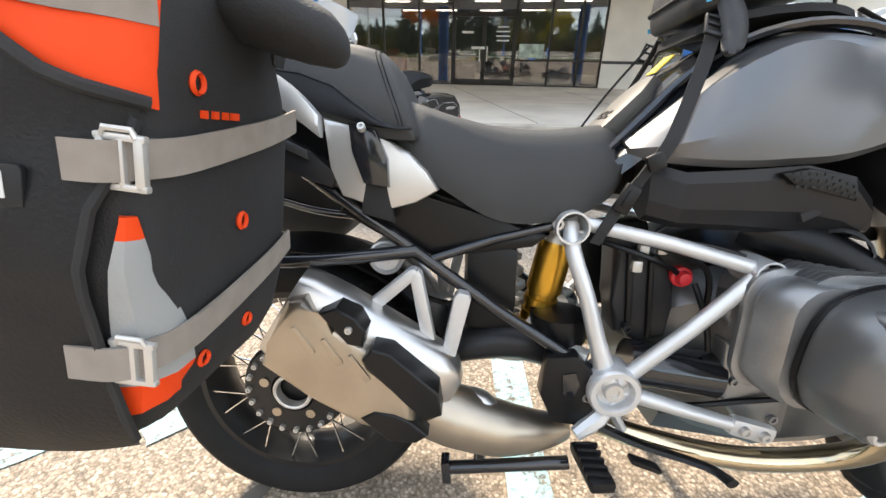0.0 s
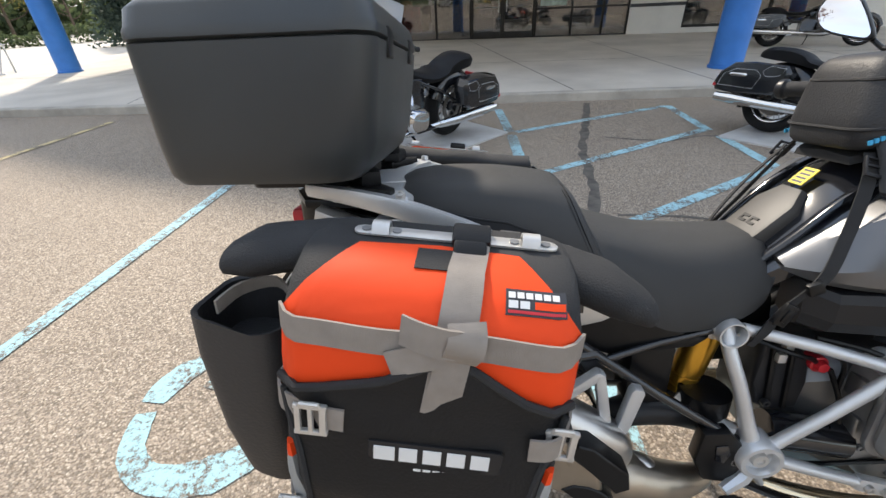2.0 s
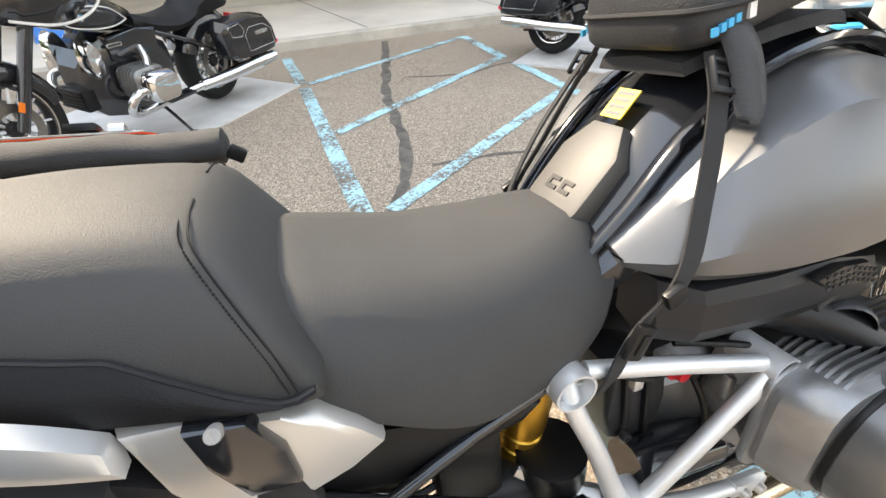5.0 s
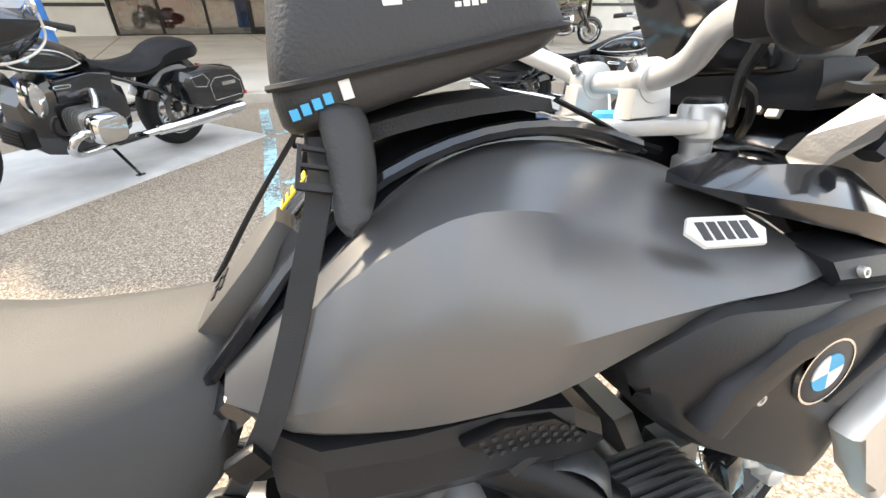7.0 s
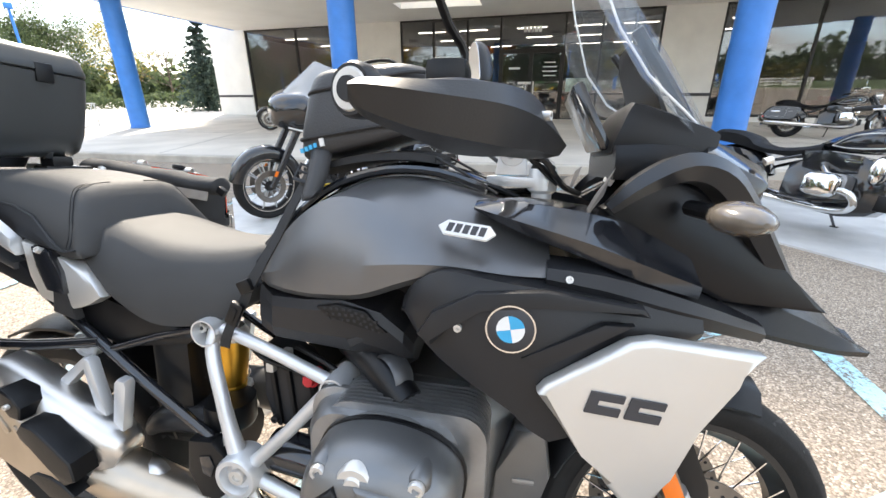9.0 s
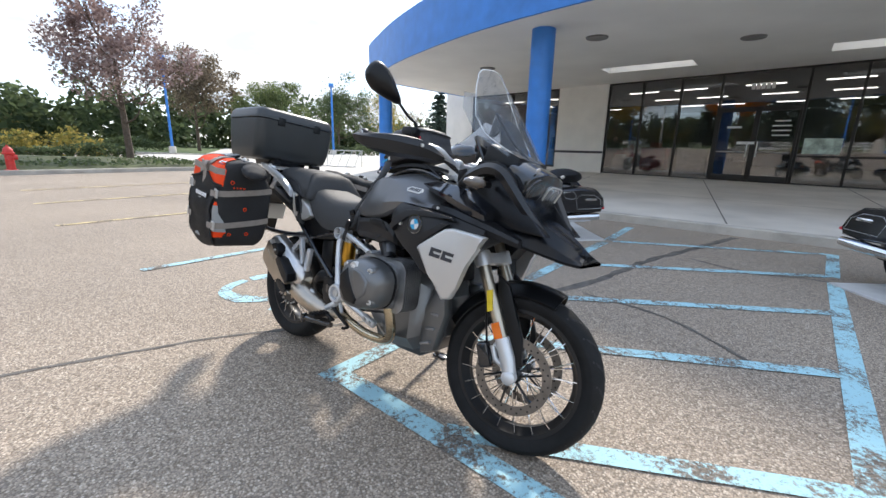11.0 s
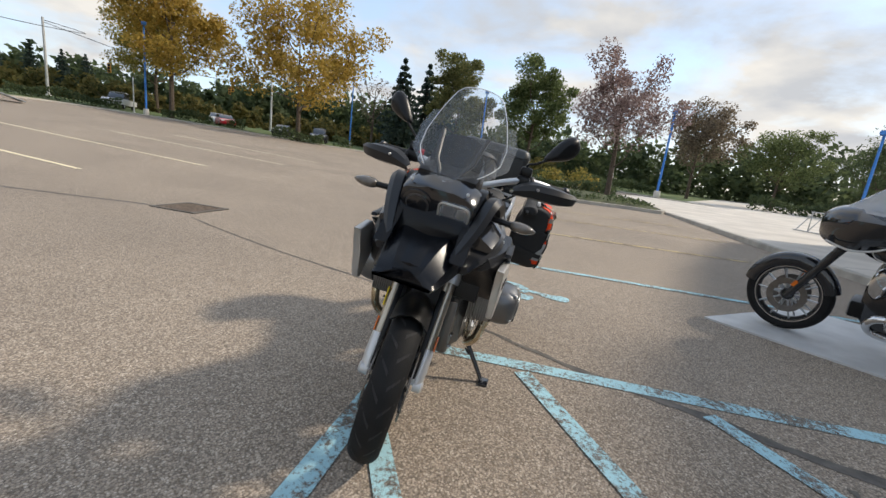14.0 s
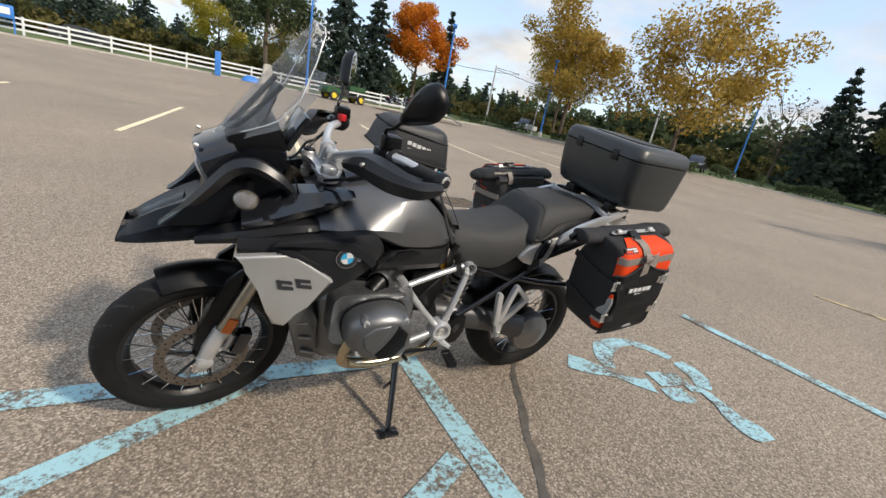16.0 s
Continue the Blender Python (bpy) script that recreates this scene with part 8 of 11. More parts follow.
def pannier(sgn, label):
    tx, tz, tilt, grow, deep, out = (-0.137, 0.592, 6.2, 1.12, 1.0, 0.504) if sgn > 0 else (-0.0875, 0.604, 6.1, 1.12, 1.04, 0.553)
    PM = GSM @ Matrix.Translation((tx, 0, tz)) @ Matrix.Rotation(radians(tilt), 4, "Y")
    p = thing("soft_pannier", label, "pannier", group="panniers", at=PM)

    def pp(name, bm, material, lab="", smooth=40, parent=None):
        for v in bm.verts:
            low = 0.022 * max(0.0, 1 - v.co.z / 0.085) * (1 - (v.co.x / 0.115) ** 2)
            v.co.z -= low if sgn < 0 else 0.4 * low
            v.co = Vector((v.co.x * (grow if sgn > 0 else 1.10), sgn * (out + (v.co.y - 0.6) * deep), v.co.z * grow))
        return part(name, bm, material, parent or p, lab, smooth)

    def ring(v, hw, o0, o1, r=0.035):
        return [(x, y, v) for x, y in rrect(0, (o0 + o1) / 2, 2 * hw, o1 - o0, min(r, (o1 - o0) / 2.05, hw / 1.05), 4)]

    secs = [(0.0, 0.108, 0.40, 0.570), (0.012, 0.127, 0.385, 0.592), (0.04, 0.139, 0.37, 0.604), (0.10, 0.147, 0.362, 0.609), (0.145, 0.147, 0.36, 0.616), (0.165, 0.148, 0.36, 0.621), (0.20, 0.149, 0.36, 0.616), (0.26, 0.150, 0.362, 0.609), (0.30, 0.150, 0.378, 0.610), (0.35, 0.149, 0.408, 0.604), (0.373, 0.149, 0.422, 0.590), (0.386, 0.148, 0.430, 0.562), (0.393, 0.146, 0.436, 0.525), (0.395, 0.138, 0.444, 0.490)]
    secs = [(v, hw, o0, o1 + (0.022 if sgn < 0 else 0.0) * (1 if v < 0.37 else 0.5)) for v, hw, o0, o1 in secs]
    bm = bmesh.new()
    loft(bm, [ring(*s) for s in secs])
    for v in bm.verts:
        n = noise.noise(Vector((v.co.x * 9, v.co.y * 9, v.co.z * 9 + sgn * 3)))
        v.co += Vector((0.004 * n, 0.004 * n, 0))
    pp("bag", bm, M_FABRIC, smooth=50)
    V = [s[0] for s in secs]

    def face(v, off=0.0):
        """The outer face at height v: outward offset along the profile's own normal."""
        o = float(np.interp(v, V, [s[3] for s in secs]))
        do = float(np.interp(v + 0.01, V, [s[3] for s in secs])) - float(np.interp(v - 0.01, V, [s[3] for s in secs]))
        n = Vector((0.02, -do)).normalized()
        return o + n.x * off, v + n.y * off

    def sheet(name, us, lo, hi, off, material, lab="", n=10, parent=None, th=0.003):
        """A panel on the outer face between the curves lo and hi (height at u)."""
        bm = bmesh.new()
        gA, gB = [], []
        for u in us:
            ra, rb = [], []
            for k in range(n + 1):
                v = lo(u) + (hi(u) - lo(u)) * k / n
                hw = float(np.interp(v, V, [s[1] for s in secs]))
                wrap = max(0.0, abs(u) / hw - 0.80) / 0.20
                drop = 0.028 * wrap ** 2
                o, z = face(v, off)
                o2, z2 = face(v, off - th)
                ra.append(bm.verts.new((u * 1.0, o - drop, z)))
                rb.append(bm.verts.new((u * 1.0, o2 - drop, z2)))
            gA.append(ra), gB.append(rb)
        m = len(us)
        for i in range(m - 1):
            for k in range(n):
                bm.faces.new((gA[i][k], gA[i + 1][k], gA[i + 1][k + 1], gA[i][k + 1]))
                bm.faces.new((gB[i][k], gB[i][k + 1], gB[i + 1][k + 1], gB[i + 1][k]))
        for i in range(m - 1):
            for k in (0, n):
                bm.faces.new((gA[i][k], gA[i + 1][k], gB[i + 1][k], gB[i][k]))
        for k in range(n):
            for i in (0, m - 1):
                bm.faces.new((gA[i][k], gA[i][k + 1], gB[i][k + 1], gB[i][k]))
        return pp(name, bm, material, lab, 50, parent)

    us = list(np.linspace(-0.148, 0.148, 25))
    edge = lambda u: float(np.interp(u, [-0.15, -0.10, -0.04, 0.01, 0.04, 0.07, 0.10, 0.15], [0.276, 0.284, 0.298, 0.322, 0.322, 0.305, 0.288, 0.276]))
    top = lambda u: float(np.interp(abs(u), [0, 0.09, 0.12, 0.15], [0.3935, 0.3930, 0.378, 0.345]))
    sheet("top_panel", us, edge, top, 0.006, M_ORANGE, "orange coated fabric panel", 14)
    sheet("panel_label", list(np.linspace(0.070, 0.128, 8)), lambda u: 0.3645, lambda u: 0.379, 0.0068, M_DARKL, "dark label with pale and red bars", 4, th=0.001)
    for k in range(6):
        sheet("label_bar", [0.0725 + 0.0084 * k, 0.0790 + 0.0084 * k], lambda u: 0.3748, lambda u: 0.3775, 0.0074, M_LETTER, "", 1, th=0.001)
    for k in range(2):
        sheet("label_bar", [0.0725 + 0.0110 * k, 0.0815 + 0.0110 * k], lambda u: 0.3690, lambda u: 0.3735, 0.0074, M_LETTER, "", 1, th=0.001)
    sheet("label_bar", list(np.linspace(0.0975, 0.1265, 4)), lambda u: 0.3690, lambda u: 0.3735, 0.0074, M_ORANGE, "", 1, th=0.001)
    sheet("label_bar", list(np.linspace(0.0720, 0.1265, 6)), lambda u: 0.3658, lambda u: 0.3676, 0.0074, M_REDC, "red bar", 1, th=0.001)
    if sgn < 0:
        sheet("dark_patch", list(np.linspace(-0.022, 0.020, 6)), lambda u: 0.3850 + 0.004 * (u < -0.026), lambda u: 0.3925, 0.0070, M_FABRIC, "black fabric patch", 3, th=0.001)
    hwf = lambda v: float(np.interp(v, [0.0, 0.02, 0.05, 0.10, 0.16, 0.21, 0.26, 0.33], [0.114, 0.124, 0.124, 0.116, 0.113, 0.122, 0.142, 0.146]))
    # front harness panel: rows by height, so that its waist can curve
    bm = bmesh.new()
    n, m = 30, 24
    vals = []
    for k in range(n + 1):
        f = k / n
        row = []
        for i in range(m + 1):
            s = -1 + 2 * i / m
            v0 = 0.010 + (edge(s * 0.146) + 0.004 - 0.010) * f
            u = s * hwf(v0)
            o, z = face(v0, 0.0095 + 0.004 * math.sin(3.1 * f) * (1 - s * s))
            o -= 0.024 * max(0.0, abs(u) / 0.150 - 0.82) / 0.18
            row.append(bm.verts.new((u, o + 0.0025 * noise.noise(Vector((u * 14, v0 * 14, sgn))) + 0.006 * noise.noise(Vector((u * 7 + 3, v0 * 17, sgn))) * (1 - s * s), z)))
        vals.append(row)
    for k in range(n):
        for i in range(m):
            bm.faces.new((vals[k][i], vals[k][i + 1], vals[k + 1][i + 1], vals[k + 1][i]))
    bmesh.ops.solidify(bm, geom=list(bm.faces), thickness=-0.004)
    pp("front_panel", bm, M_FABRIC2, "black rubberised front panel", 50)
    bm = bmesh.new()
    tube(bm, [(u, face(edge(u), 0.012)[0] - 0.026 * max(0.0, abs(u) / 0.150 - 0.82) / 0.18, edge(u) + 0.003) for u in us], 0.0048, 7)
    pp("binding", bm, M_WEBBLK)
    for s in (-1, 1):
        bm = bmesh.new()
        tube(bm, [(s * hwf(v), face(v, 0.010)[0] - 0.02 * max(0, hwf(v) / 0.15 - 0.82) / 0.18, v) for v in np.linspace(0.012, 0.27, 14)], 0.004, 6)
        pp("binding", bm, M_WEBBLK)
        # reflective strip with orange ends
        for v0, v1, mt in ((0.040, 0.068, M_ORANGE), (0.068, 0.190, M_REFLECT), (0.190, 0.206, M_ORANGE)):
            bm = bmesh.new()
            rows = []
            for v in np.linspace(v0, v1, 7):
                hw = float(np.interp(v, V, [q[1] for q in secs]))
                o = face(v, 0.002)[0]
                wd = float(np.interp(v, [0.05, 0.065, 0.12, 0.206], [0.7, 1.0, 0.78, 0.06]))
                rows.append([(s * (hw - 0.012 - 0.020 * wd), o, v), (s * (hw - 0.010), o - 0.001 - 0.004 * wd, v), (s * (hw - 0.008 + 0.011 * wd), o - 0.006 - 0.022 * wd, v), (s * (hw - 0.008 + 0.0115 * wd), o - 0.006 - 0.048 * wd, v), (s * (hw - 0.012 + 0.011 * wd), o - 0.006 - 0.048 * wd, v), (s * (hw - 0.016 - 0.014 * wd), o - 0.004 - 0.008 * wd, v)])
            loft(bm, rows)
            pp("side_strip", bm, mt, "grey reflective strip" if mt is M_REFLECT else "orange strip")
        # side straps with buckles
        for v, uo, sh in ((0.242 + 0.010 * (s < 0), 0.0, 0.016 * s if s > 0 else 0.016), (0.097 + 0.012 * (s < 0), 0.012, 0.016 * s)):
            hw = float(np.interp(v, V, [q[1] for q in secs]))
            o = face(v)[0]
            bm = bmesh.new()
            web(bm, [(s * (hw + 0.004), 0.375, v + 0.035), (s * (hw + 0.007), 0.45, v + 0.022), (s * (hw + 0.007), o - 0.05, v + 0.006), (s * (hw - 0.004), o - 0.006, v + 0.002), (s * (hw - 0.035) + sh, o + 0.012, v), (s * (hw - 0.058 - uo) + sh, o + 0.014, v - 0.001)], 0.026, 0.003, (0, 0, 1), 4)
            pp("strap", bm, M_WEB if sgn < 0 or s < 0 else M_WEBBLK, "taupe webbing strap" if sgn < 0 or s < 0 else "black webbing strap")
            bm = bmesh.new()
            cx = s * (hw - 0.026) + sh
            oy = o + 0.0175 - 0.022 * max(0.0, abs(cx) / 0.150 - 0.82) / 0.18
            for du, dv, w, h in ((0, 0.0185, 0.034, 0.005), (0, -0.0185, 0.034, 0.005), (-0.015, 0, 0.006, 0.036), (0.0, 0, 0.005, 0.036), (0.0145, 0, 0.007, 0.036)):
                box(bm, (cx + du * 0.85, oy, v + dv * 0.85), (w, 0.006, h), bevel=0.0018)
            tube(bm, [(cx - 0.011, oy + 0.002, v + 0.016), (cx - 0.009, oy + 0.003, v + 0.021), (cx + 0.009, oy + 0.003, v + 0.021), (cx + 0.011, oy + 0.002, v + 0.016)], 0.0022, 6)
            pp("buckle", bm, M_ALU, "pale metal cam buckle")
    # horizontal and vertical webbing over the orange panel
    bm = bmesh.new()
    web(bm, [(u, face(0.342, 0.0095)[0] - 0.028 * (max(0.0, abs(u) / 0.148 - 0.80) / 0.20) ** 2, 0.342 + 0.002 * math.sin(u * 40)) for u in us], 0.027, 0.003, (0, 0, 1), 0)
    pp("cross_strap", bm, M_WEB, "taupe webbing strap")
    bm = bmesh.new()
    over = [(0.036, 0.478, 0.402), (0.036, 0.482, 0.411), (0.036, 0.505, 0.409), (0.036, 0.530, 0.402)]
    web(bm, (over if sgn < 0 else over[2:]) + [(0.036 - (0.43 - v) * 0.12, *face(v, 0.011)) for v in np.linspace(0.384, 0.268, 12)], 0.037, 0.003, (1, 0, 0), 0)
    pp("down_strap", bm, M_WEB, "taupe webbing strap")
    o = face(0.35, 0.0)[0]
    bm = bmesh.new()
    web(bm, [(-0.024, o + 0.014, 0.358), (-0.004, o + 0.024, 0.357), (0.022, o + 0.026, 0.354), (0.046, o + 0.015, 0.350)], 0.030, 0.003, (0.1, 0, 1), 5)
    pp("strap_knot", bm, M_WEB, "folded band of taupe webbing")
    bm = bmesh.new()
    web(bm, [(0.036, o + 0.017, 0.344), (0.014, o + 0.022, 0.340), (-0.012, o + 0.019, 0.330), (-0.034, o + 0.016, 0.320)], 0.026, 0.003, (0.35, 0, 1), 5)
    pp("strap_knot", bm, M_WEB, "folded band of taupe webbing")
    bm = bmesh.new()
    web(bm, [(0.034, o + 0.016, 0.372), (0.036, o + 0.027, 0.362), (0.034, o + 0.029, 0.348), (0.030, o + 0.020, 0.334)], 0.034, 0.003, (1, 0, 0), 5)
    pp("strap_knot", bm, M_WEB, "folded knot of taupe webbing")
    bm = bmesh.new()
    web(bm, [(0.026, o + 0.018, 0.342), (0.022, o + 0.019, 0.308), (0.019, o + 0.016, 0.278)], 0.033, 0.003, (1, 0, 0), 4)
    pp("strap_tail", bm, M_WEB, "taupe webbing strap end")
    # maker's plate, as plain blocks
    bm = bmesh.new()
    o = face(0.217, 0.0135)[0]
    slab(bm, [(x + 0.020, z - 0.002) for x, z in ((-0.070, 0.236), (0.062, 0.236), (0.064, 0.233), (0.062, 0.209), (0.042, 0.206), (0.030, 0.195), (-0.040, 0.195), (-0.055, 0.206), (-0.070, 0.209))], o - 0.003, o + 0.001, 0.0006)
    pl = pp("maker_plate", bm, M_GREYPL, "dark plate with raised pale blocks")
    for k in range(5):
        bm = bmesh.new()
        c = -0.034 + 0.0240 * k
        q = 0.0092
        box(bm, (c, o + 0.0014, 0.2205), (2 * q + (0.003 if k == 0 else 0), 0.0016, 0.0175), bevel=0.0005, seg=1)
        pp("raised_block", bm, M_LETTER, smooth=None, parent=pl)
    for k in range(4):
        bm = bmesh.new()
        box(bm, (0.0 + 0.0098 * k, o + 0.0014, 0.2005), (0.0076, 0.0016, 0.0075))
        pp("raised_block", bm, M_LETTER, smooth=None, parent=pl)
    bm = bmesh.new()
    o = face(0.03, 0.015)[0]
    slab(bm, [(-0.02 + 0.026 * math.cos(a), 0.034 + 0.012 * math.sin(a)) for a in np.linspace(0, math.pi, 14)], o, o + 0.003, 0)
    pp("badge", bm, M_REFLECT, "small grey half-round badge", smooth=None)
    # rolled top with drooping ends and the metal bar
    bm = bmesh.new()
    path = [(-0.246, 0.520, 0.358), (-0.212, 0.500, 0.364), (-0.15, 0.478, 0.370), (-0.08, 0.466, 0.378), (0.0, 0.464, 0.380), (0.08, 0.466, 0.377), (0.15, 0.482, 0.366), (0.206, 0.500, 0.356), (0.250, 0.520, 0.342)]
    if sgn > 0:
        path = [(u * 0.94, 0.445, 0.381 + 0.002 * math.sin(u * 30)) for u, y, v in path]
    P = smooth_path(path, 5)
    rows = []
    for i, q in enumerate(P):
        f = i / (len(P) - 1)
        k = abs(2 * f - 1)
        a = float(np.interp(k, [0, 0.25, 0.5, 0.75, 0.93, 1], [0.046, 0.048, 0.058, 0.062, 0.040, 0.010]))
        b = float(np.interp(k, [0, 0.25, 0.5, 0.75, 0.93, 1], [0.014, 0.016, 0.027, 0.027, 0.018, 0.005]))
        if sgn > 0:
            a, b = (0.048, 0.026) if k < 0.97 else (0.038, 0.014)
        rows.append([q + Vector((0, a * math.cos(t), b * math.sin(t))) for t in [2 * math.pi * j / 14 for j in range(14)]])
    loft(bm, rows)
    for v in bm.verts:
        v.co += Vector((0, 0.003, 0.003)) * noise.noise(v.co * 24)
    pp("roll_top", bm, M_FABRIC, "black rolled closure with pointed ends", 60)
    if sgn > 0:
        bm = bmesh.new()
        web(bm, [(-0.24, 0.391, 0.356), (0.0, 0.390, 0.357), (0.225, 0.391, 0.356)], 0.026, 0.003, (0, 0.2, 1), 3)
        pp("edge_strip", bm, M_WEB, "taupe webbing strip")
        bm = bmesh.new()
        box(bm, (0.248, 0.425, 0.372), (0.026, 0.018, 0.022), Matrix.Rotation(radians(30), 4, "Y"), bevel=0.004)
        pp("clip", bm, M_BLKPL, "small black end clip")
    if sgn < 0:
        bm = bmesh.new()
        loft(bm, [[(u, 0.404, 0.330), (u, 0.396, 0.352), (u, 0.402, 0.368), (u, 0.420, 0.372), (u, 0.432, 0.362), (u, 0.430, 0.330)] for u in np.linspace(-0.13, 0.15, 8)])
        pp("inner_flap", bm, M_FABRIC2, "black inner flap of the closure", 30)
        bm = bmesh.new()
        web(bm, [(0.086, 0.394, 0.338), (0.086, 0.394, 0.362), (0.086, 0.408, 0.379), (0.087, 0.424, 0.389)], 0.026, 0.003, (1, 0, 0), 3)
        pp("flap_tab", bm, M_WEB, "taupe webbing tab")
        bm = bmesh.new()
        web(bm, [(0.05, 0.428, 0.386), (0.08, 0.428, 0.386), (0.12, 0.430, 0.384), (0.165, 0.438, 0.380)], 0.014, 0.003, (0, 1, 0.45), 3)
        pp("inner_strip", bm, M_WEB, "taupe webbing strip")
    TM = Matrix.Translation((0.016 if sgn < 0 else 0.0, 0.496 if sgn < 0 else 0.490, 0.397 if sgn < 0 else 0.4035)) @ Matrix.Rotation(radians(-8), 4, "X")
    bm = flat_shape([(x, y) for x, y in rrect(0, 0, 0.236, 0.021, 0.0102, 5)], 0.0, 0.0028, 0.0006, TM)
    bar = pp("closure_bar", bm, M_ALU, "pale metal closure bar with two hooks")
    for u in (-0.104, -0.068, 0.068, 0.104):
        bm = flat_shape([(u + 0.0055 * math.cos(a), 0.0055 * math.sin(a)) for a in [2 * math.pi * k / 12 for k in range(12)]], 0.0028, 0.0048, 0, TM)
        pp("rivet", bm, M_ENGINE, parent=bar)
    for u in (-0.086, 0.086):
        bm = bmesh.new()
        web(bm, [TM @ Vector((u, -0.012, 0.003)), TM @ Vector((u, -0.006, 0.012)), TM @ Vector((u, 0.006, 0.012)), TM @ Vector((u, 0.012, 0.003))], 0.020, 0.0025, (1, 0, 0), 4)
        pp("hook", bm, M_ALU, parent=bar)
    bm = bmesh.new()
    box(bm, (0.034, 0.515, 0.4085), (0.043, 0.030, 0.014), Matrix.Rotation(radians(-24), 4, "X"), bevel=0.005)
    box(bm, (0.033, 0.540, 0.400), (0.036, 0.022, 0.012), Matrix.Rotation(radians(-34), 4, "X"), bevel=0.004)
    pp("clip", bm, M_BLKPL, "black side release clip")
    # eyelets and a mesh of loops on the forward side
    for o_, v_ in ((0.572, 0.298), (0.500, 0.180), (0.560, 0.056), (0.476, 0.060)) if sgn < 0 else ():
        bm = bmesh.new()
        hw = float(np.interp(v_, V, [q[1] for q in secs]))
        lathe(bm, [(0.0055, 0.0), (0.0075, 0.003), (0.0095, 0.0), (0.0075, -0.003)], 14, Matrix.Translation((hw + 0.002, o_, v_)) @ Matrix.Rotation(radians(90), 4, "Z"), True)
        pp("eyelet", bm, M_ORANGE, "orange eyelet")
    for k in range(4 if sgn < 0 else 0):
        bm = bmesh.new()
        box(bm, (0.1515, 0.515 + 0.016 * k, 0.276), (0.003, 0.007 if k else 0.011, 0.006))
        pp("bar_tack", bm, M_ORANGE, smooth=None)
    # rear pouch
    bm = bmesh.new()
    rows = []
    for v, w, d, cx, cy in ((0.030, 0.030, 0.038, -0.186, 0.51), (0.040, 0.040, 0.050, -0.187, 0.515), (0.15, 0.046, 0.058, -0.194, 0.522), (0.26, 0.052, 0.062, -0.202, 0.525), (0.298, 0.053, 0.062, -0.204, 0.525)):
        rows.append([(cx + a, cy + b, v + 0.012 * (a < 0) * (v > 0.27)) for a, b in rrect(0, 0, 2 * w, 2 * d, 0.03, 4)])
    for v, w, d, cx, cy in ((0.296, 0.048, 0.057, -0.204, 0.525), (0.25, 0.045, 0.055, -0.202, 0.525)):
        rows.append([(cx + a, cy + b, v + 0.012 * (a < 0) * (v > 0.27)) for a, b in rrect(0, 0, 2 * w, 2 * d, 0.03, 4)])
    if sgn < 0:
        loft(bm, [[Vector((x * 1.0 - 0.015, y, z)) for x, y, z in r] for r in rows])
        for v in bm.verts:
            v.co += Vector((0.004, 0.004, 0.002)) * noise.noise(v.co * 18)
        pp("rear_pouch", bm, M_FABRIC2, "black open rear pouch", 50)
        bm = bmesh.new()
        web(bm, [(-0.245, 0.560, 0.312), (-0.235, 0.52, 0.318), (-0.20, 0.500, 0.322), (-0.17, 0.525, 0.314)], 0.018, 0.003, (0, 0.4, 1), 4)
        pp("pouch_strap", bm, M_WEB, "taupe webbing strap")
    else:
        bm.free()
    return p


pannier(-1, "black and orange soft pannier with a rear pouch and knotted straps")
pannier(1, "black and orange soft pannier above the side stand, with cinched straps")

# top box
tb = thing("top_box", "matt black hard top box on the luggage rack", "top box", at=GSM @ Matrix.Translation((-0.335, -0.026, 0)))


def tb_ring(z, x0, x1, hw, r):
    return [(x, y, z) for x, y in rrect((x0 + x1) / 2, 0, x1 - x0, 1.80 * hw, r, 5)]


bm = bmesh.new()
loft(bm, [tb_ring(1.074, -0.190, 0.112, 0.235, 0.055), tb_ring(1.078, -0.204, 0.134, 0.258, 0.06), tb_ring(1.094, -0.210, 0.152, 0.270, 0.06), tb_ring(1.14, -0.212, 0.170, 0.277, 0.058), tb_ring(1.24, -0.213, 0.184, 0.282, 0.052), tb_ring(1.300, -0.214, 0.190, 0.284, 0.05), tb_ring(1.303, -0.208, 0.184, 0.278, 0.048)])
M_BOX = mat("black_box_plastic", (0.036, 0.039, 0.040), 0.38, vary=0.12, scale=5, bump=0.12, bump_scale=500, rvary=0.06)
part("shell", bm, M_BOX, tb, smooth=40)
bm = bmesh.new()
loft(bm, [tb_ring(1.3035, -0.210, 0.186, 0.280, 0.05), tb_ring(1.307, -0.216, 0.192, 0.286, 0.053), tb_ring(1.320, -0.216, 0.192, 0.286, 0.053), tb_ring(1.325, -0.212, 0.189, 0.283, 0.05), tb_ring(1.350, -0.208, 0.184, 0.278, 0.05), tb_ring(1.366, -0.194, 0.168, 0.260, 0.048), tb_ring(1.371, -0.170, 0.144, 0.232, 0.045)])
part("lid", bm, M_BOX, tb, "matt black lid with a raised panel", smooth=40)
bm = flat_shape([(x, y) for x, y in rrect(-0.014, 0, 0.22, 0.30, 0.03, 4)], 1.369, 1.376, 0.003)
part("lid_panel", bm, M_BLKPL, tb)
for y in (-0.12, 0.12):
    bm = bmesh.new()
    box(bm, (0.188, y, 1.30), (0.012, 0.045, 0.05), bevel=0.005)
    part("hinge", bm, M_BLKPL, tb)
bm = bmesh.new()
box(bm, (-0.213, 0, 1.285), (0.02, 0.13, 0.065), bevel=0.008)
part("latch", bm, M_BLKPL, tb, "black lid latch")
bm = bmesh.new()
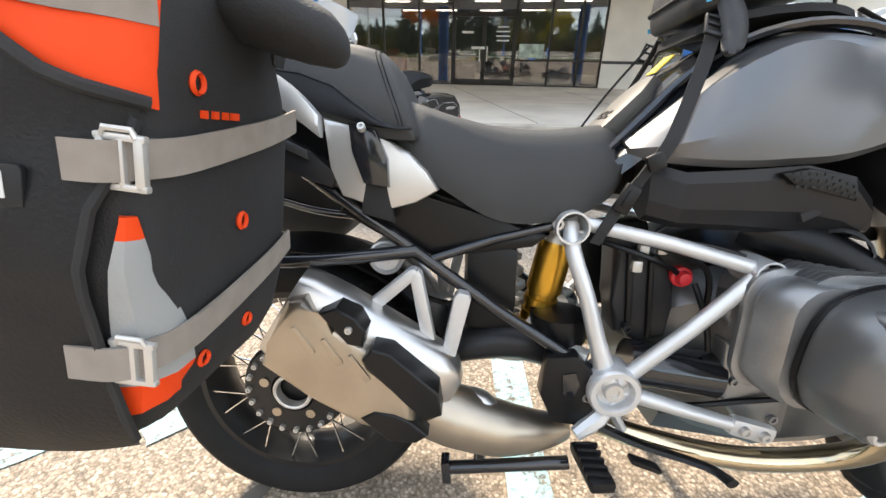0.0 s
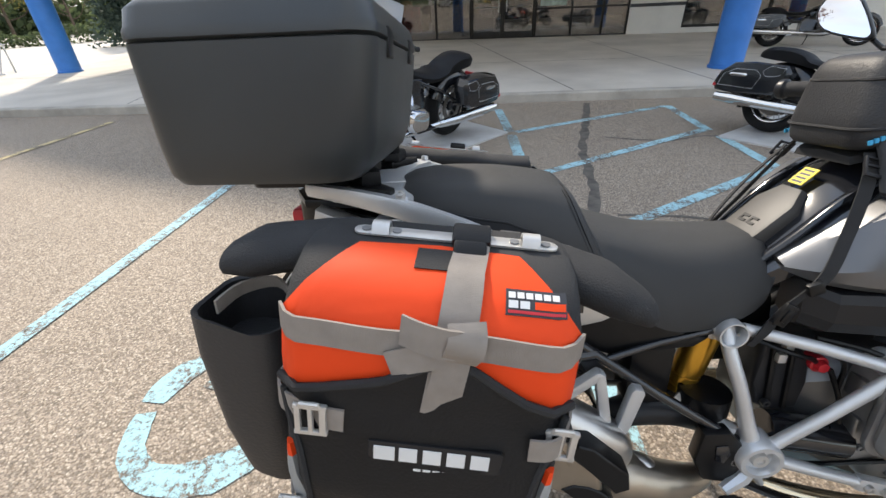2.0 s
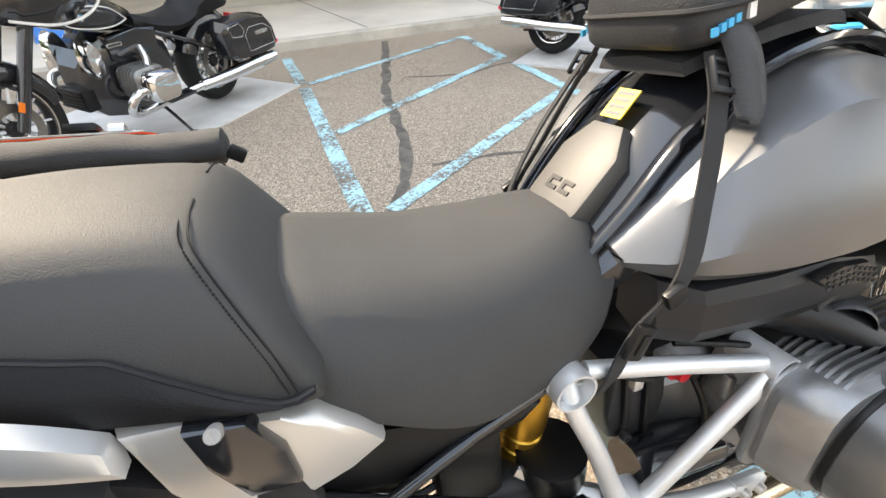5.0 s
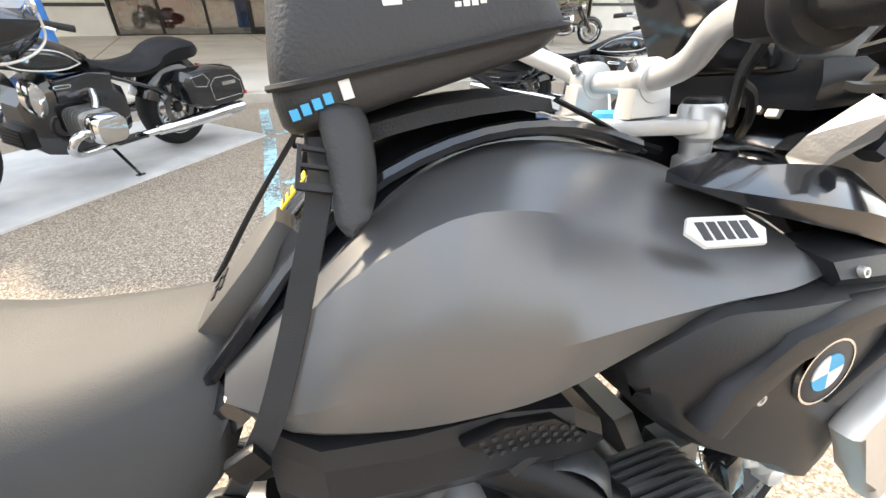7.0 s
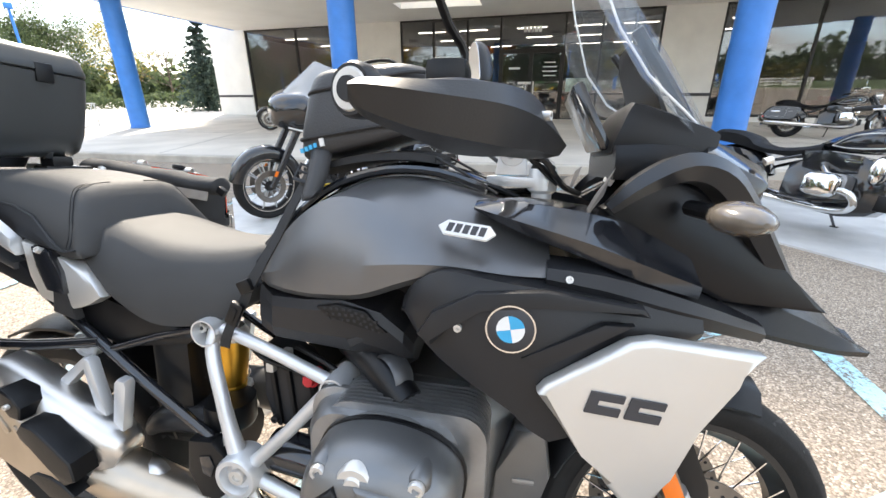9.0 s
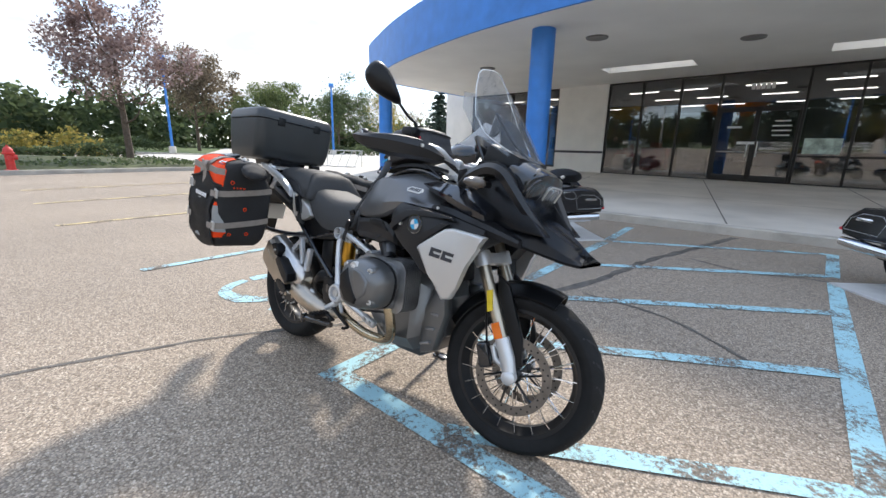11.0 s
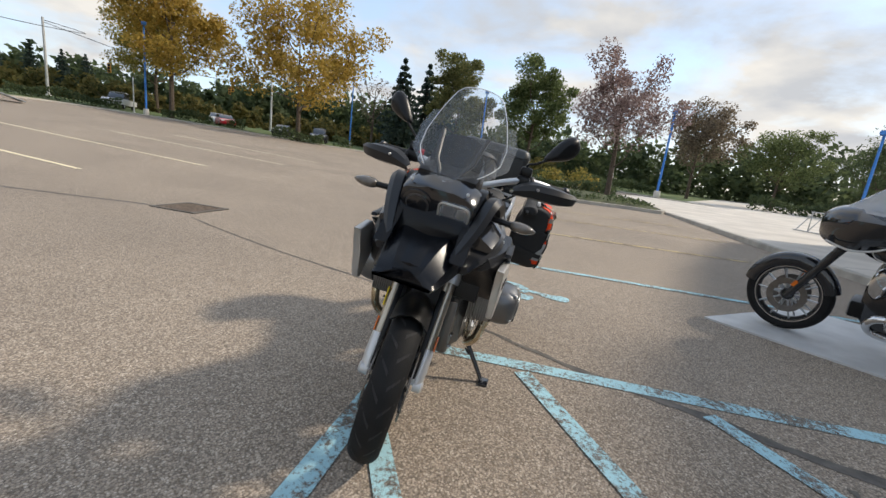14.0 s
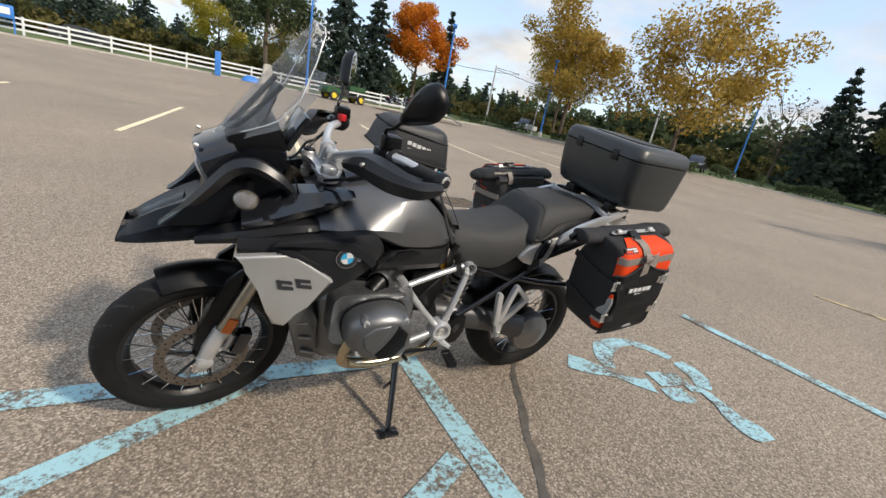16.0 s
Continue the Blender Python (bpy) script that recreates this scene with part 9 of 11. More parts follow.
lathe(bm, [(0, 0.012), (0.012, 0.012), (0.014, 0.008), (0.014, 0)], 14, Matrix.Translation((-0.222, 0, 1.285)) @ Matrix.Rotation(radians(90), 4, "Z"))
part("lock", bm, M_CHROME, tb, "chrome lock barrel")
bm = bmesh.new()
loft(bm, [tb_ring(1.045, -0.12, 0.09, 0.13, 0.03), tb_ring(1.073, -0.12, 0.10, 0.14, 0.03)])
part("base", bm, M_BLKPL, tb, "black mounting base")

# tank bag
bag = thing("tank_bag", "black zipped tank bag strapped to the fuel tank", "bag", at=GSM @ Matrix.Translation((0.855, 0, 1.085)) @ Matrix.Rotation(radians(-4), 4, "Y"))
bm = bmesh.new()
bs = [(0.010, -0.128, 0.118, 0.100), (0.020, -0.136, 0.130, 0.110), (0.060, -0.138, 0.148, 0.112), (0.10, -0.130, 0.140, 0.108), (0.15, -0.118, 0.128, 0.100), (0.175, -0.104, 0.112, 0.088), (0.182, -0.08, 0.09, 0.065)]
loft(bm, [[(x, y, z) for x, y in rrect((a + b) / 2, 0, b - a, 2 * w, 0.045, 5)] for z, a, b, w in bs], curve=2)
for v in bm.verts:
    v.co.z += 0.20 * (v.co.x + 0.13) * max(0.0, 1 - v.co.z / 0.085)
    v.co += Vector((0.003, 0.003, 0.0015)) * noise.noise(v.co * 16)
part("bag_body", bm, M_FABRIC2, bag, smooth=60)
for z, g in ((0.062, 0.006), (0.148, 0.004)):
    bm = bmesh.new()
    a, b, w = [float(np.interp(z, [q[0] for q in bs], [q[i] for q in bs])) for i in (1, 2, 3)]
    pts = [(x, y, z + 0.012 * math.sin(x * 9)) for x, y in rrect((a + b) / 2, 0, b - a + g, 2 * w + g, 0.047, 5)]
    tube(bm, pts + [pts[0]], 0.0035, 6)
    part("zip", bm, M_WEBBLK, bag, "black zip line")
for sgn in (-1, 1):
    for k in range(5):
        bm = bmesh.new()
        w = float(np.interp(0.112, [q[0] for q in bs], [q[3] for q in bs]))
        box(bm, (-0.030 + 0.0198 * k, sgn * (w + 0.0005), 0.106 + 0.003 * k), (0.0150 if k % 2 else 0.0165, 0.003, 0.0125), bevel=0.0008)
        part("print_block", bm, M_LETTER, bag, "white printed block", smooth=None)
    for k in range(4):
        bm = bmesh.new()
        box(bm, (0.026 + 0.0078 * k, sgn * (w + 0.001), 0.096 + 0.001 * k), (0.0058, 0.003, 0.0058))
        part("print_block", bm, M_LETTER, bag, "white printed block", smooth=None)
    for k in range(4):
        bm = bmesh.new()
        box(bm, (-0.124 + 0.0095 * k, sgn * 0.110, 0.029 + 0.003 * k), (0.0070, 0.004, 0.0085), Matrix.Rotation(radians(-8), 4, "Y"))
        part("print_block", bm, M_BLUEL, bag, "blue printed block", smooth=None)
    bm = bmesh.new()
    box(bm, (-0.080, sgn * 0.1125, 0.043), (0.009, 0.004, 0.015), Matrix.Rotation(radians(-8), 4, "Y"))
    part("print_block", bm, M_LETTER, bag, "white printed block", smooth=None)
bm = bmesh.new()
tube(bm, [(-0.05, 0, 0.185), (-0.02, 0, 0.205), (0.03, 0, 0.205), (0.06, 0, 0.185)], 0.007, 8, flat=0.5, curve=4)
part("handle", bm, M_WEBBLK, bag, "black webbing handle")
# base harness
hn = thing("tank_harness", "black webbing harness under the tank bag", "harness", at=GSM)
bm = bmesh.new()
loft(bm, [half_ring(x, [(0, z + 0.012), (w, z + 0.006), (w + 0.006, z - 0.008), (0, z - 0.008)]) for x, z, w in ((0.735, 1.066, 0.070), (0.77, 1.080, 0.085), (0.85, 1.096, 0.092), (0.94, 1.102, 0.088), (0.99, 1.095, 0.075))], curve=2)
part("base_pad", bm, M_FABRIC, hn, smooth=50)
for sgn in (-1, 1):
    bm = bmesh.new()
    web(bm, [(0.747, sgn * 0.098, 1.085), (0.738, sgn * 0.122, 1.045), (0.717, sgn * 0.146, 0.990), (0.695, sgn * 0.166, 0.935), (0.670, sgn * 0.186, 0.880), (0.648, sgn * 0.190, 0.845)], 0.022 if sgn < 0 else 0.012, 0.003, (1, 0, 0.5), 4)
    part("strap", bm, M_WEBBLK, hn, "black webbing strap")
    bm = bmesh.new()
    web(bm, [(0.648, sgn * 0.190, 0.850), (0.630, sgn * 0.180, 0.812), (0.605, sgn * 0.180, 0.775), (0.585, sgn * 0.182, 0.735), (0.572, sgn * 0.176, 0.705)], 0.020, 0.003, (1, 0, 0.5), 4)
    part("strap", bm, M_WEBBLK, hn, "black webbing strap")
    bm = bmesh.new()
    box(bm, (0.646, sgn * 0.196, 0.848), (0.028, 0.012, 0.026), Matrix.Rotation(radians(-25), 4, "Y"), bevel=0.004)
    part("slider", bm, M_BLKPL, hn, "black strap slider")
    bm = bmesh.new()
    box(bm, (0.612, sgn * 0.188, 0.786), (0.028, 0.012, 0.050), Matrix.Rotation(radians(25), 4, "Y"), bevel=0.005)
    box(bm, (0.612, sgn * 0.193, 0.786), (0.012, 0.008, 0.030), Matrix.Rotation(radians(25), 4, "Y"), bevel=0.003)
    part("clip", bm, M_BLKPL, hn, "black side release clip")
    bm = bmesh.new()
    loft(bm, [[(cx + w_ * a, sgn * (cy + 0.014 * b), cz) for a, b in ((-1, -0.3), (-0.8, 0.6), (0, 1), (0.8, 0.6), (1, -0.3), (0, -0.6))] for cx, w_, cy, cz in ((0.764, 0.021, 0.098, 1.112), (0.768, 0.021, 0.114, 1.088), (0.768, 0.020, 0.128, 1.060), (0.764, 0.018, 0.140, 1.034), (0.759, 0.013, 0.147, 1.020), (0.755, 0.004, 0.149, 1.013))], curve=3)
    if sgn < 0:
        part("pad", bm, M_FABRIC2, hn, "padded black flap", smooth=60)
    bm = bmesh.new()
    for dx, dz, w_, h_ in ((0, 0.016, 0.034, 0.004), (0, 0.001, 0.034, 0.004), (0, -0.017, 0.034, 0.007), (-0.0155, 0, 0.004, 0.038), (0.0155, 0, 0.004, 0.038)):
        box(bm, (dx, sgn * 0.006, dz), (w_, 0.006, h_), bevel=0.0015)
    bm.transform(Matrix.Translation((0.739, sgn * 0.117, 1.060)) @ Matrix.Rotation(radians(14), 4, "Y") @ Matrix.Rotation(radians(30 * sgn), 4, "X"))
    part("ladder_buckle", bm, M_GREYPL, hn, "dark ladder buckle")
    bm = bmesh.new()
    tube(bm, [(0.99, sgn * 0.085, 1.10), (1.05, sgn * 0.09, 1.07), (1.11, sgn * 0.09, 1.035)], 0.006, 8, flat=0.5, curve=3)
    part("front_strap", bm, M_WEBBLK, hn, "black webbing strap")
bm = bmesh.new()
web(bm, [(0.73, 0.10, 1.075), (0.66, 0.108, 0.985), (0.61, 0.102, 0.915), (0.585, 0.09, 0.88)], 0.018, 0.003, (0.4, 1, 0), 4)
part("strap", bm, M_WEBBLK, hn, "black webbing strap")

# ---------------------------------------------------------------- the other motorcycles
M_PIN = mat("silver_pinstripe", (0.62, 0.62, 0.60), 0.4, metal=0.5)


def cast_wheel(x, r, tw, rim_r, parent, spokes):
    w = new("wheel")
    w.parent = parent
    c = Matrix.Translation((x, 0, r))
    bm = bmesh.new()
    h = tw / 2
    prof = [(rim_r - 0.004, -h * 0.62), (rim_r + 0.02, -h * 0.88), (rim_r + (r - rim_r) * 0.55, -h), (r - 0.028, -h * 0.92), (r - 0.010, -h * 0.6), (r, 0)]
    lathe(bm, prof + [(a, -b) for a, b in reversed(prof[:-1])], 48, c)
    part("tyre", bm, M_TYRE, w, smooth=50)
    bm = bmesh.new()
    rw = h * 0.66
    lathe(bm, [(rim_r + 0.004, -rw), (rim_r + 0.008, -rw - 0.006), (rim_r - 0.010, -rw - 0.006), (rim_r - 0.028, -rw * 0.4), (rim_r - 0.028, rw * 0.4), (rim_r - 0.010, rw + 0.006), (rim_r + 0.008, rw + 0.006), (rim_r + 0.004, rw)], 44, c)
    part("rim", bm, M_RIM, w)
    bm = bmesh.new()
    for s in (-1, 1):
        lathe(bm, [(rim_r - 0.012, s * (rw + 0.004)), (rim_r + 0.004, s * (rw + 0.008)), (rim_r + 0.002, s * (rw + 0.002))], 44, c, True)
    part("rim_edge", bm, M_CHROME, w, "bright rim edge")
    for k in range(spokes):
        a = 2 * math.pi * k / spokes
        for s in (-1, 1):
            bm = bmesh.new()
            tube(bm, [c @ Vector((0.03 * math.cos(a), s * 0.035, 0.03 * math.sin(a))), c @ Vector(((rim_r - 0.02) * math.cos(a + 0.07 * s), s * 0.03, (rim_r - 0.02) * math.sin(a + 0.07 * s)))], [0.016, 0.010], 6, flat=0.6)
            part("spoke", bm, M_SILVER, w)
    bm = bmesh.new()
    lathe(bm, [(0, -0.07), (0.035, -0.07), (0.05, -0.05), (0.05, 0.05), (0.035, 0.07), (0, 0.07)], 24, c)
    part("hub", bm, M_RIM, w)
    for s in (-1, 1):
        bm = bmesh.new()
        y = s * 0.075
        lathe(bm, [(0.10, y - 0.003), (0.15, y - 0.003), (0.15, y + 0.003), (0.10, y + 0.003)], 32, c, True)
        part("brake_disc", bm, M_DISC, w, "steel brake disc")
    return w


def outline_tube(bm, pts, y, r=0.0035):
    P = [(x, y, z) for x, z in pts]
    tube(bm, P + [P[0]], r, 6)


def cruiser(label, at, fairing=True, stand=True):
    c = thing("cruiser_motorcycle", label, "motorcycle", group="parked cruisers", at=at)

    def cp(name, bm, material, lab="", smooth=40, parent=None):
        return part(name, bm, material, parent or c, lab, smooth)

    cast_wheel(0.0, 0.325, 0.18, 0.215, c, 10)
    cast_wheel(1.70, 0.328, 0.12, 0.245, c, 10)
    # deep front and rear mudguards
    bm = bmesh.new()
    rows = []
    for a in np.linspace(radians(12), radians(165), 18):
        R0 = 0.352
        prof = [(-0.078, -0.085), (-0.075, -0.02), (-0.045, 0.004), (0, 0.010), (0.045, 0.004), (0.075, -0.02), (0.078, -0.085)]
        outer = [(1.70 + (R0 + d) * math.cos(a), y, 0.328 + (R0 + d) * math.sin(a)) for y, d in prof]
        inner = [(1.70 + (R0 + d - 0.004) * math.cos(a), y * 0.95, 0.328 + (R0 + d - 0.004) * math.sin(a)) for y, d in reversed(prof)]
        rows.append(outer + inner)
    loft(bm, rows)
    cp("front_mudguard", bm, M_GLOSS, "gloss black front mudguard", 50)
    bm = bmesh.new()
    rows = []
    for a in np.linspace(radians(20), radians(200), 18):
        R0 = 0.362
        prof = [(-0.115, -0.12), (-0.11, -0.03), (-0.07, 0.008), (0, 0.016), (0.07, 0.008), (0.11, -0.03), (0.115, -0.12)]
        outer = [((R0 + d) * math.cos(a), y, 0.335 + (R0 + d) * math.sin(a)) for y, d in prof]
        inner = [((R0 + d - 0.004) * math.cos(a), y * 0.95, 0.335 + (R0 + d - 0.004) * math.sin(a)) for y, d in reversed(prof)]
        rows.append(outer + inner)
    loft(bm, rows)
    cp("rear_mudguard", bm, M_GLOSS, "gloss black rear mudguard", 50)
    # fork
    for s in (-1, 1):
        bm = bmesh.new()
        tube(bm, [(1.70, s * 0.11, 0.328), (1.60, s * 0.112, 0.50), (1.36, s * 0.115, 0.92)], [0.030, 0.032, 0.036], 14)
        cp("fork_leg", bm, M_GLOSS, "black fork leg")
        bm = bmesh.new()
        box(bm, (1.655, s * 0.135, 0.46), (0.03, 0.012, 0.055), Matrix.Rotation(radians(-28), 4, "Y"), bevel=0.004)
        cp("fork_reflector", bm, M_AMBER, "amber reflector")
    # tank with a teardrop pinstripe
    bm = bmesh.new()
    loft(bm, [half_ring(x, [(0, t), (w * 0.55, t - 0.012), (w * 0.9, t - 0.06), (w, (t + b) / 2), (w * 0.85, b + 0.02), (0, b)]) for x, t, w, b in ((0.66, 0.79, 0.05, 0.72), (0.76, 0.845, 0.11, 0.725), (0.90, 0.905, 0.155, 0.72), (1.05, 0.945, 0.178, 0.725), (1.18, 0.945, 0.165, 0.745), (1.28, 0.915, 0.12, 0.775), (1.32, 0.88, 0.07, 0.80))], curve=3)
    cp("fuel_tank", bm, M_GLOSS, "gloss black fuel tank", 60)
    for s in (-1, 1):
        bm = bmesh.new()
        pts = smooth_path([(0.78, s * 0.122, 0.765), (0.92, s * 0.167, 0.850), (1.08, s * 0.184, 0.880), (1.20, s * 0.172, 0.868), (1.245, s * 0.145, 0.835), (1.20, s * 0.165, 0.785), (1.05, s * 0.182, 0.758), (0.90, s * 0.160, 0.752), (0.78, s * 0.122, 0.765)], 5)
        tube(bm, pts, 0.0045, 6)
        cp("pinstripe", bm, M_PIN, "silver pinstripe")
        bm = bmesh.new()
        lathe(bm, [(0, 0.004), (0.030, 0.003), (0.032, -0.002)], 20, Matrix.Translation((1.14, s * 0.183, 0.83)) @ (Matrix() if s > 0 else Matrix.Rotation(radians(180), 4, "Z")))
        bd = cp("tank_badge", bm, M_DARKL, "round badge")
        for q in range(4):
            bm = bmesh.new()
            slab(bm, [(0, 0)] + [(0.018 * math.cos(radians(a)), 0.018 * math.sin(radians(a))) for a in range(q * 90, q * 90 + 91, 30)], 0.0035, 0.005, 0)
            bm.transform(Matrix.Translation((1.14, s * 0.183, 0.83)) @ (Matrix() if s > 0 else Matrix.Rotation(radians(180), 4, "Z")))
            part("badge_quarter", bm, M_BLUEL if q % 2 else M_LETTER, bd, smooth=None)
    # seat
    bm = bmesh.new()
    loft(bm, [half_ring(x, [(0, t), (w * 0.7, t - 0.006), (w, t - 0.04), (w * 0.9, b), (0, b)]) for x, t, w, b in ((-0.30, 0.80, 0.08, 0.74), (-0.20, 0.84, 0.14, 0.72), (-0.02, 0.84, 0.15, 0.70), (0.12, 0.80, 0.15, 0.68), (0.20, 0.745, 0.165, 0.66), (0.38, 0.715, 0.175, 0.64), (0.56, 0.735, 0.14, 0.65), (0.70, 0.785, 0.09, 0.70))], curve=3)
    cp("seat", bm, M_SEATDK, "black leather seat", 60)
    # engine: block, chrome covers, cylinders, pipes
    bm = bmesh.new()
    loft(bm, [half_ring(x, [(0, t), (w * 0.8, t), (w, t - 0.08), (w, b + 0.05), (w * 0.8, b), (0, b)]) for x, t, w, b in ((0.52, 0.58, 0.13, 0.28), (0.70, 0.68, 0.16, 0.22), (1.0, 0.70, 0.16, 0.20), (1.16, 0.64, 0.13, 0.24), (1.22, 0.55, 0.09, 0.30))])
    cp("engine_block", bm, M_GLOSS, "black engine block", 30)
    for s in (-1, 1):
        bm = bmesh.new()
        loft(bm, [[(0.93 + a * k, s * y, 0.44 + b * k) for a, b in rrect(0, 0, 0.24, 0.19, 0.06, 4)] for y, k in ((0.16, 0.9), (0.36, 0.95), (0.38, 1.0), (0.44, 1.0), (0.468, 0.86), (0.475, 0.6))])
        cp("valve_cover", bm, M_CHROME, "chrome valve cover", 35)
        for k in range(6):
            bm = bmesh.new()
            slab(bm, rrect(0.93, 0.44, 0.25, 0.20, 0.05, 4), s * (0.20 + 0.025 * k), s * (0.208 + 0.025 * k), 0)
            cp("cooling_fin", bm, M_ENGINE, smooth=30)
        bm = bmesh.new()
        loft(bm, [[(1.15 + 0.055 * math.cos(a) * k, s * y, 0.60 + 0.115 * math.sin(a) * k) for a in [2 * math.pi * j / 20 for j in range(20)]] for y, k in ((0.10, 1.0), (0.165, 1.0), (0.185, 0.85), (0.192, 0.5))])
        cp("engine_cover", bm, M_CHROME, "chrome front engine cover", 40)
        bm = bmesh.new()
        tube(bm, [(1.00, s * 0.34, 0.42), (1.10, s * 0.35, 0.40), (1.14, s * 0.32, 0.33), (1.08, s * 0.27, 0.265), (0.90, s * 0.24, 0.245), (0.60, s * 0.25, 0.26), (0.30, s * 0.27, 0.275)], 0.028, 14, curve=5)
        cp("header_pipe", bm, M_CHROME, "chrome header pipe", 60)
        bm = bmesh.new()
        tube(bm, [(0.42, s * 0.265, 0.268), (0.20, s * 0.285, 0.275), (-0.30, s * 0.315, 0.300), (-0.50, s * 0.325, 0.312)], [0.036, 0.048, 0.056, 0.044], 16)
        cp("silencer", bm, M_CHROME, "long chrome silencer", 60)
        bm = bmesh.new()
        slab(bm, [(0.62, 0.70), (0.78, 0.715), (1.02, 0.70), (1.03, 0.56), (0.86, 0.52), (0.64, 0.56)], s * 0.10, s * 0.172, 0.015)
        cp("side_cover", bm, M_GLOSS, "gloss black side cover")
        bm = bmesh.new()
        slab(bm, rrect(0.98, 0.655, 0.115, 0.024, 0.011, 3), s * 0.171, s * 0.176, 0)
        cp("cover_plate", bm, M_CHROME, "small bright plate")
        bm = bmesh.new()
        slab(bm, rrect(0.98, 0.655, 0.095, 0.013, 0.005, 3), s * 0.1755, s * 0.1775, 0)
        cp("cover_plate_bar", bm, M_DARKL, smooth=None)
        bm = bmesh.new()
        tube(bm, [(0.80, s * 0.17, 0.60), (0.84, s * 0.24, 0.56), (0.90, s * 0.30, 0.52)], 0.03, 12, curve=3)
        cp("intake_pipe", bm, M_CHROME, "chrome intake cover")
        bm = bmesh.new()
        box(bm, (0.72, s * 0.31, 0.29), (0.26, 0.10, 0.022), bevel=0.008)
        cp("footboard", bm, M_GLOSS, "black footboard")
        # saddlebag
        bm = bmesh.new()
        secs = [(0.0, 0.90), (0.02, 1.0), (0.14, 1.0), (0.165, 0.90)]
        ol = [(-0.56, 0.44), (-0.52, 0.56), (-0.40, 0.66), (-0.18, 0.68), (0.10, 0.66), (0.155, 0.60), (0.10, 0.42), (0.04, 0.375), (-0.30, 0.355), (-0.52, 0.375)]
        cx, cz = -0.22, 0.52
        loft(bm, [[(cx + (x - cx) * k, s * (0.19 + d), cz + (z - cz) * k) for x, z in ol] for d, k in secs])
        sb = cp("saddlebag", bm, M_GLOSS, "gloss black hard saddlebag with silver pinstripes", 35)
        bm = bmesh.new()
        outline_tube(bm, [(-0.50, 0.43), (-0.47, 0.545), (-0.36, 0.60), (-0.16, 0.60), (-0.10, 0.545), (-0.14, 0.42)], s * 0.352, 0.004)
        part("pinstripe", bm, M_PIN, sb)
        bm = bmesh.new()
        outline_tube(bm, [(-0.04, 0.645), (-0.10, 0.59), (-0.06, 0.545), (0.06, 0.56), (0.10, 0.63)], s * 0.352, 0.004)
        part("pinstripe", bm, M_PIN, sb)
        bm = bmesh.new()
        slab(bm, rrect(-0.32, 0.545, 0.17, 0.03, 0.012, 3), s * 0.350, s * 0.362, 0.003)
        part("bag_plate", bm, M_CHROME, sb, "bright plate")
        bm = bmesh.new()
        slab(bm, rrect(-0.535, 0.43, 0.04, 0.03, 0.008, 3), s * 0.330, s * 0.352, 0.003)
        part("reflector", bm, M_REDC, sb, "red reflector")
        bm = bmesh.new()
        box(bm, (-0.555, s * 0.27, 0.49), (0.012, 0.05, 0.06), Matrix.Rotation(radians(-20), 4, "Y"), bevel=0.008)
        part("latch", bm, M_CHROME, sb, "bright latch")
        # frame bars and grips
        bm = bmesh.new()
        tube(bm, [(0.60, s * 0.13, 0.66), (0.30, s * 0.17, 0.55), (0.05, s * 0.16, 0.42)], 0.016, 10)
        cp("frame_tube", bm, M_GLOSS, "black frame tube")
        bm = bmesh.new()
        tube(bm, [(1.30, s * 0.06, 1.00), (1.22, s * 0.25, 1.06), (1.08, s * 0.36, 1.045), (0.98, s * 0.40, 1.025)], 0.013, 10, curve=4)
        cp("handlebar", bm, M_CHROME, "chrome handlebar")
        bm = bmesh.new()
        tube(bm, [(1.09, s * 0.355, 1.046), (0.95, s * 0.415, 1.02)], 0.019, 12)
        cp("grip", bm, M_WEBBLK, "black grip")
        bm = bmesh.new()
        tube(bm, [(1.13, s * 0.33, 1.04), (1.06, s * 0.42, 1.02)], 0.008, 8)
        cp("lever", bm, M_CHROME, "chrome lever")
        bm = bmesh.new()
        tube(bm, [(1.16, s * 0.31, 1.06), (1.14, s * 0.36, 1.13)], 0.006, 8)
        lathe(bm, [(0, 0.014), (0.03, 0.013), (0.048, 0.006), (0.050, -0.006), (0.046, -0.012), (0, -0.012)], 24, Matrix.Translation((1.13, s * 0.39, 1.14)) @ Matrix.Rotation(radians(75), 4, "Z"))
        cp("mirror", bm, M_CHROME, "round chrome mirror")
    bm = bmesh.new()
    box(bm, (-0.40, 0, 0.60), (0.03, 0.14, 0.035), bevel=0.01)
    cp("tail_light", bm, M_REDC, "red tail light")
    bm = bmesh.new()
    box(bm, (1.23, 0, 0.36), (0.10, 0.22, 0.13), bevel=0.015)
    for k in range(5):
        box(bm, (1.283, 0, 0.315 + 0.022 * k), (0.008, 0.20, 0.007))
    cp("oil_cooler", bm, M_BLKPL, "black finned oil cooler")
    if fairing:
        FM = Matrix.Translation((1.36, 0, 0.95)) @ Matrix.Diagonal((1.3, 1.15, 1.42, 1)) @ Matrix.Translation((-1.36, 0, -0.95))
        bm = bmesh.new()
        loft(bm, [half_ring(x, [(0, t), (w * 0.6, t - 0.008), (w, t - 0.055), (w * 0.97, (t + b) / 2), (w * 0.72, b + 0.012), (0, b)]) for x, t, w, b in ((1.16, 1.085, 0.33, 0.925), (1.24, 1.09, 0.325, 0.885), (1.36, 1.088, 0.275, 0.855), (1.47, 1.07, 0.19, 0.86), (1.53, 1.04, 0.11, 0.885), (1.55, 1.02, 0.07, 0.91))], curve=3)
        bm.transform(FM)
        cp("fairing", bm, M_GLOSS, "gloss black handlebar fairing with a silver pinstripe", 60)
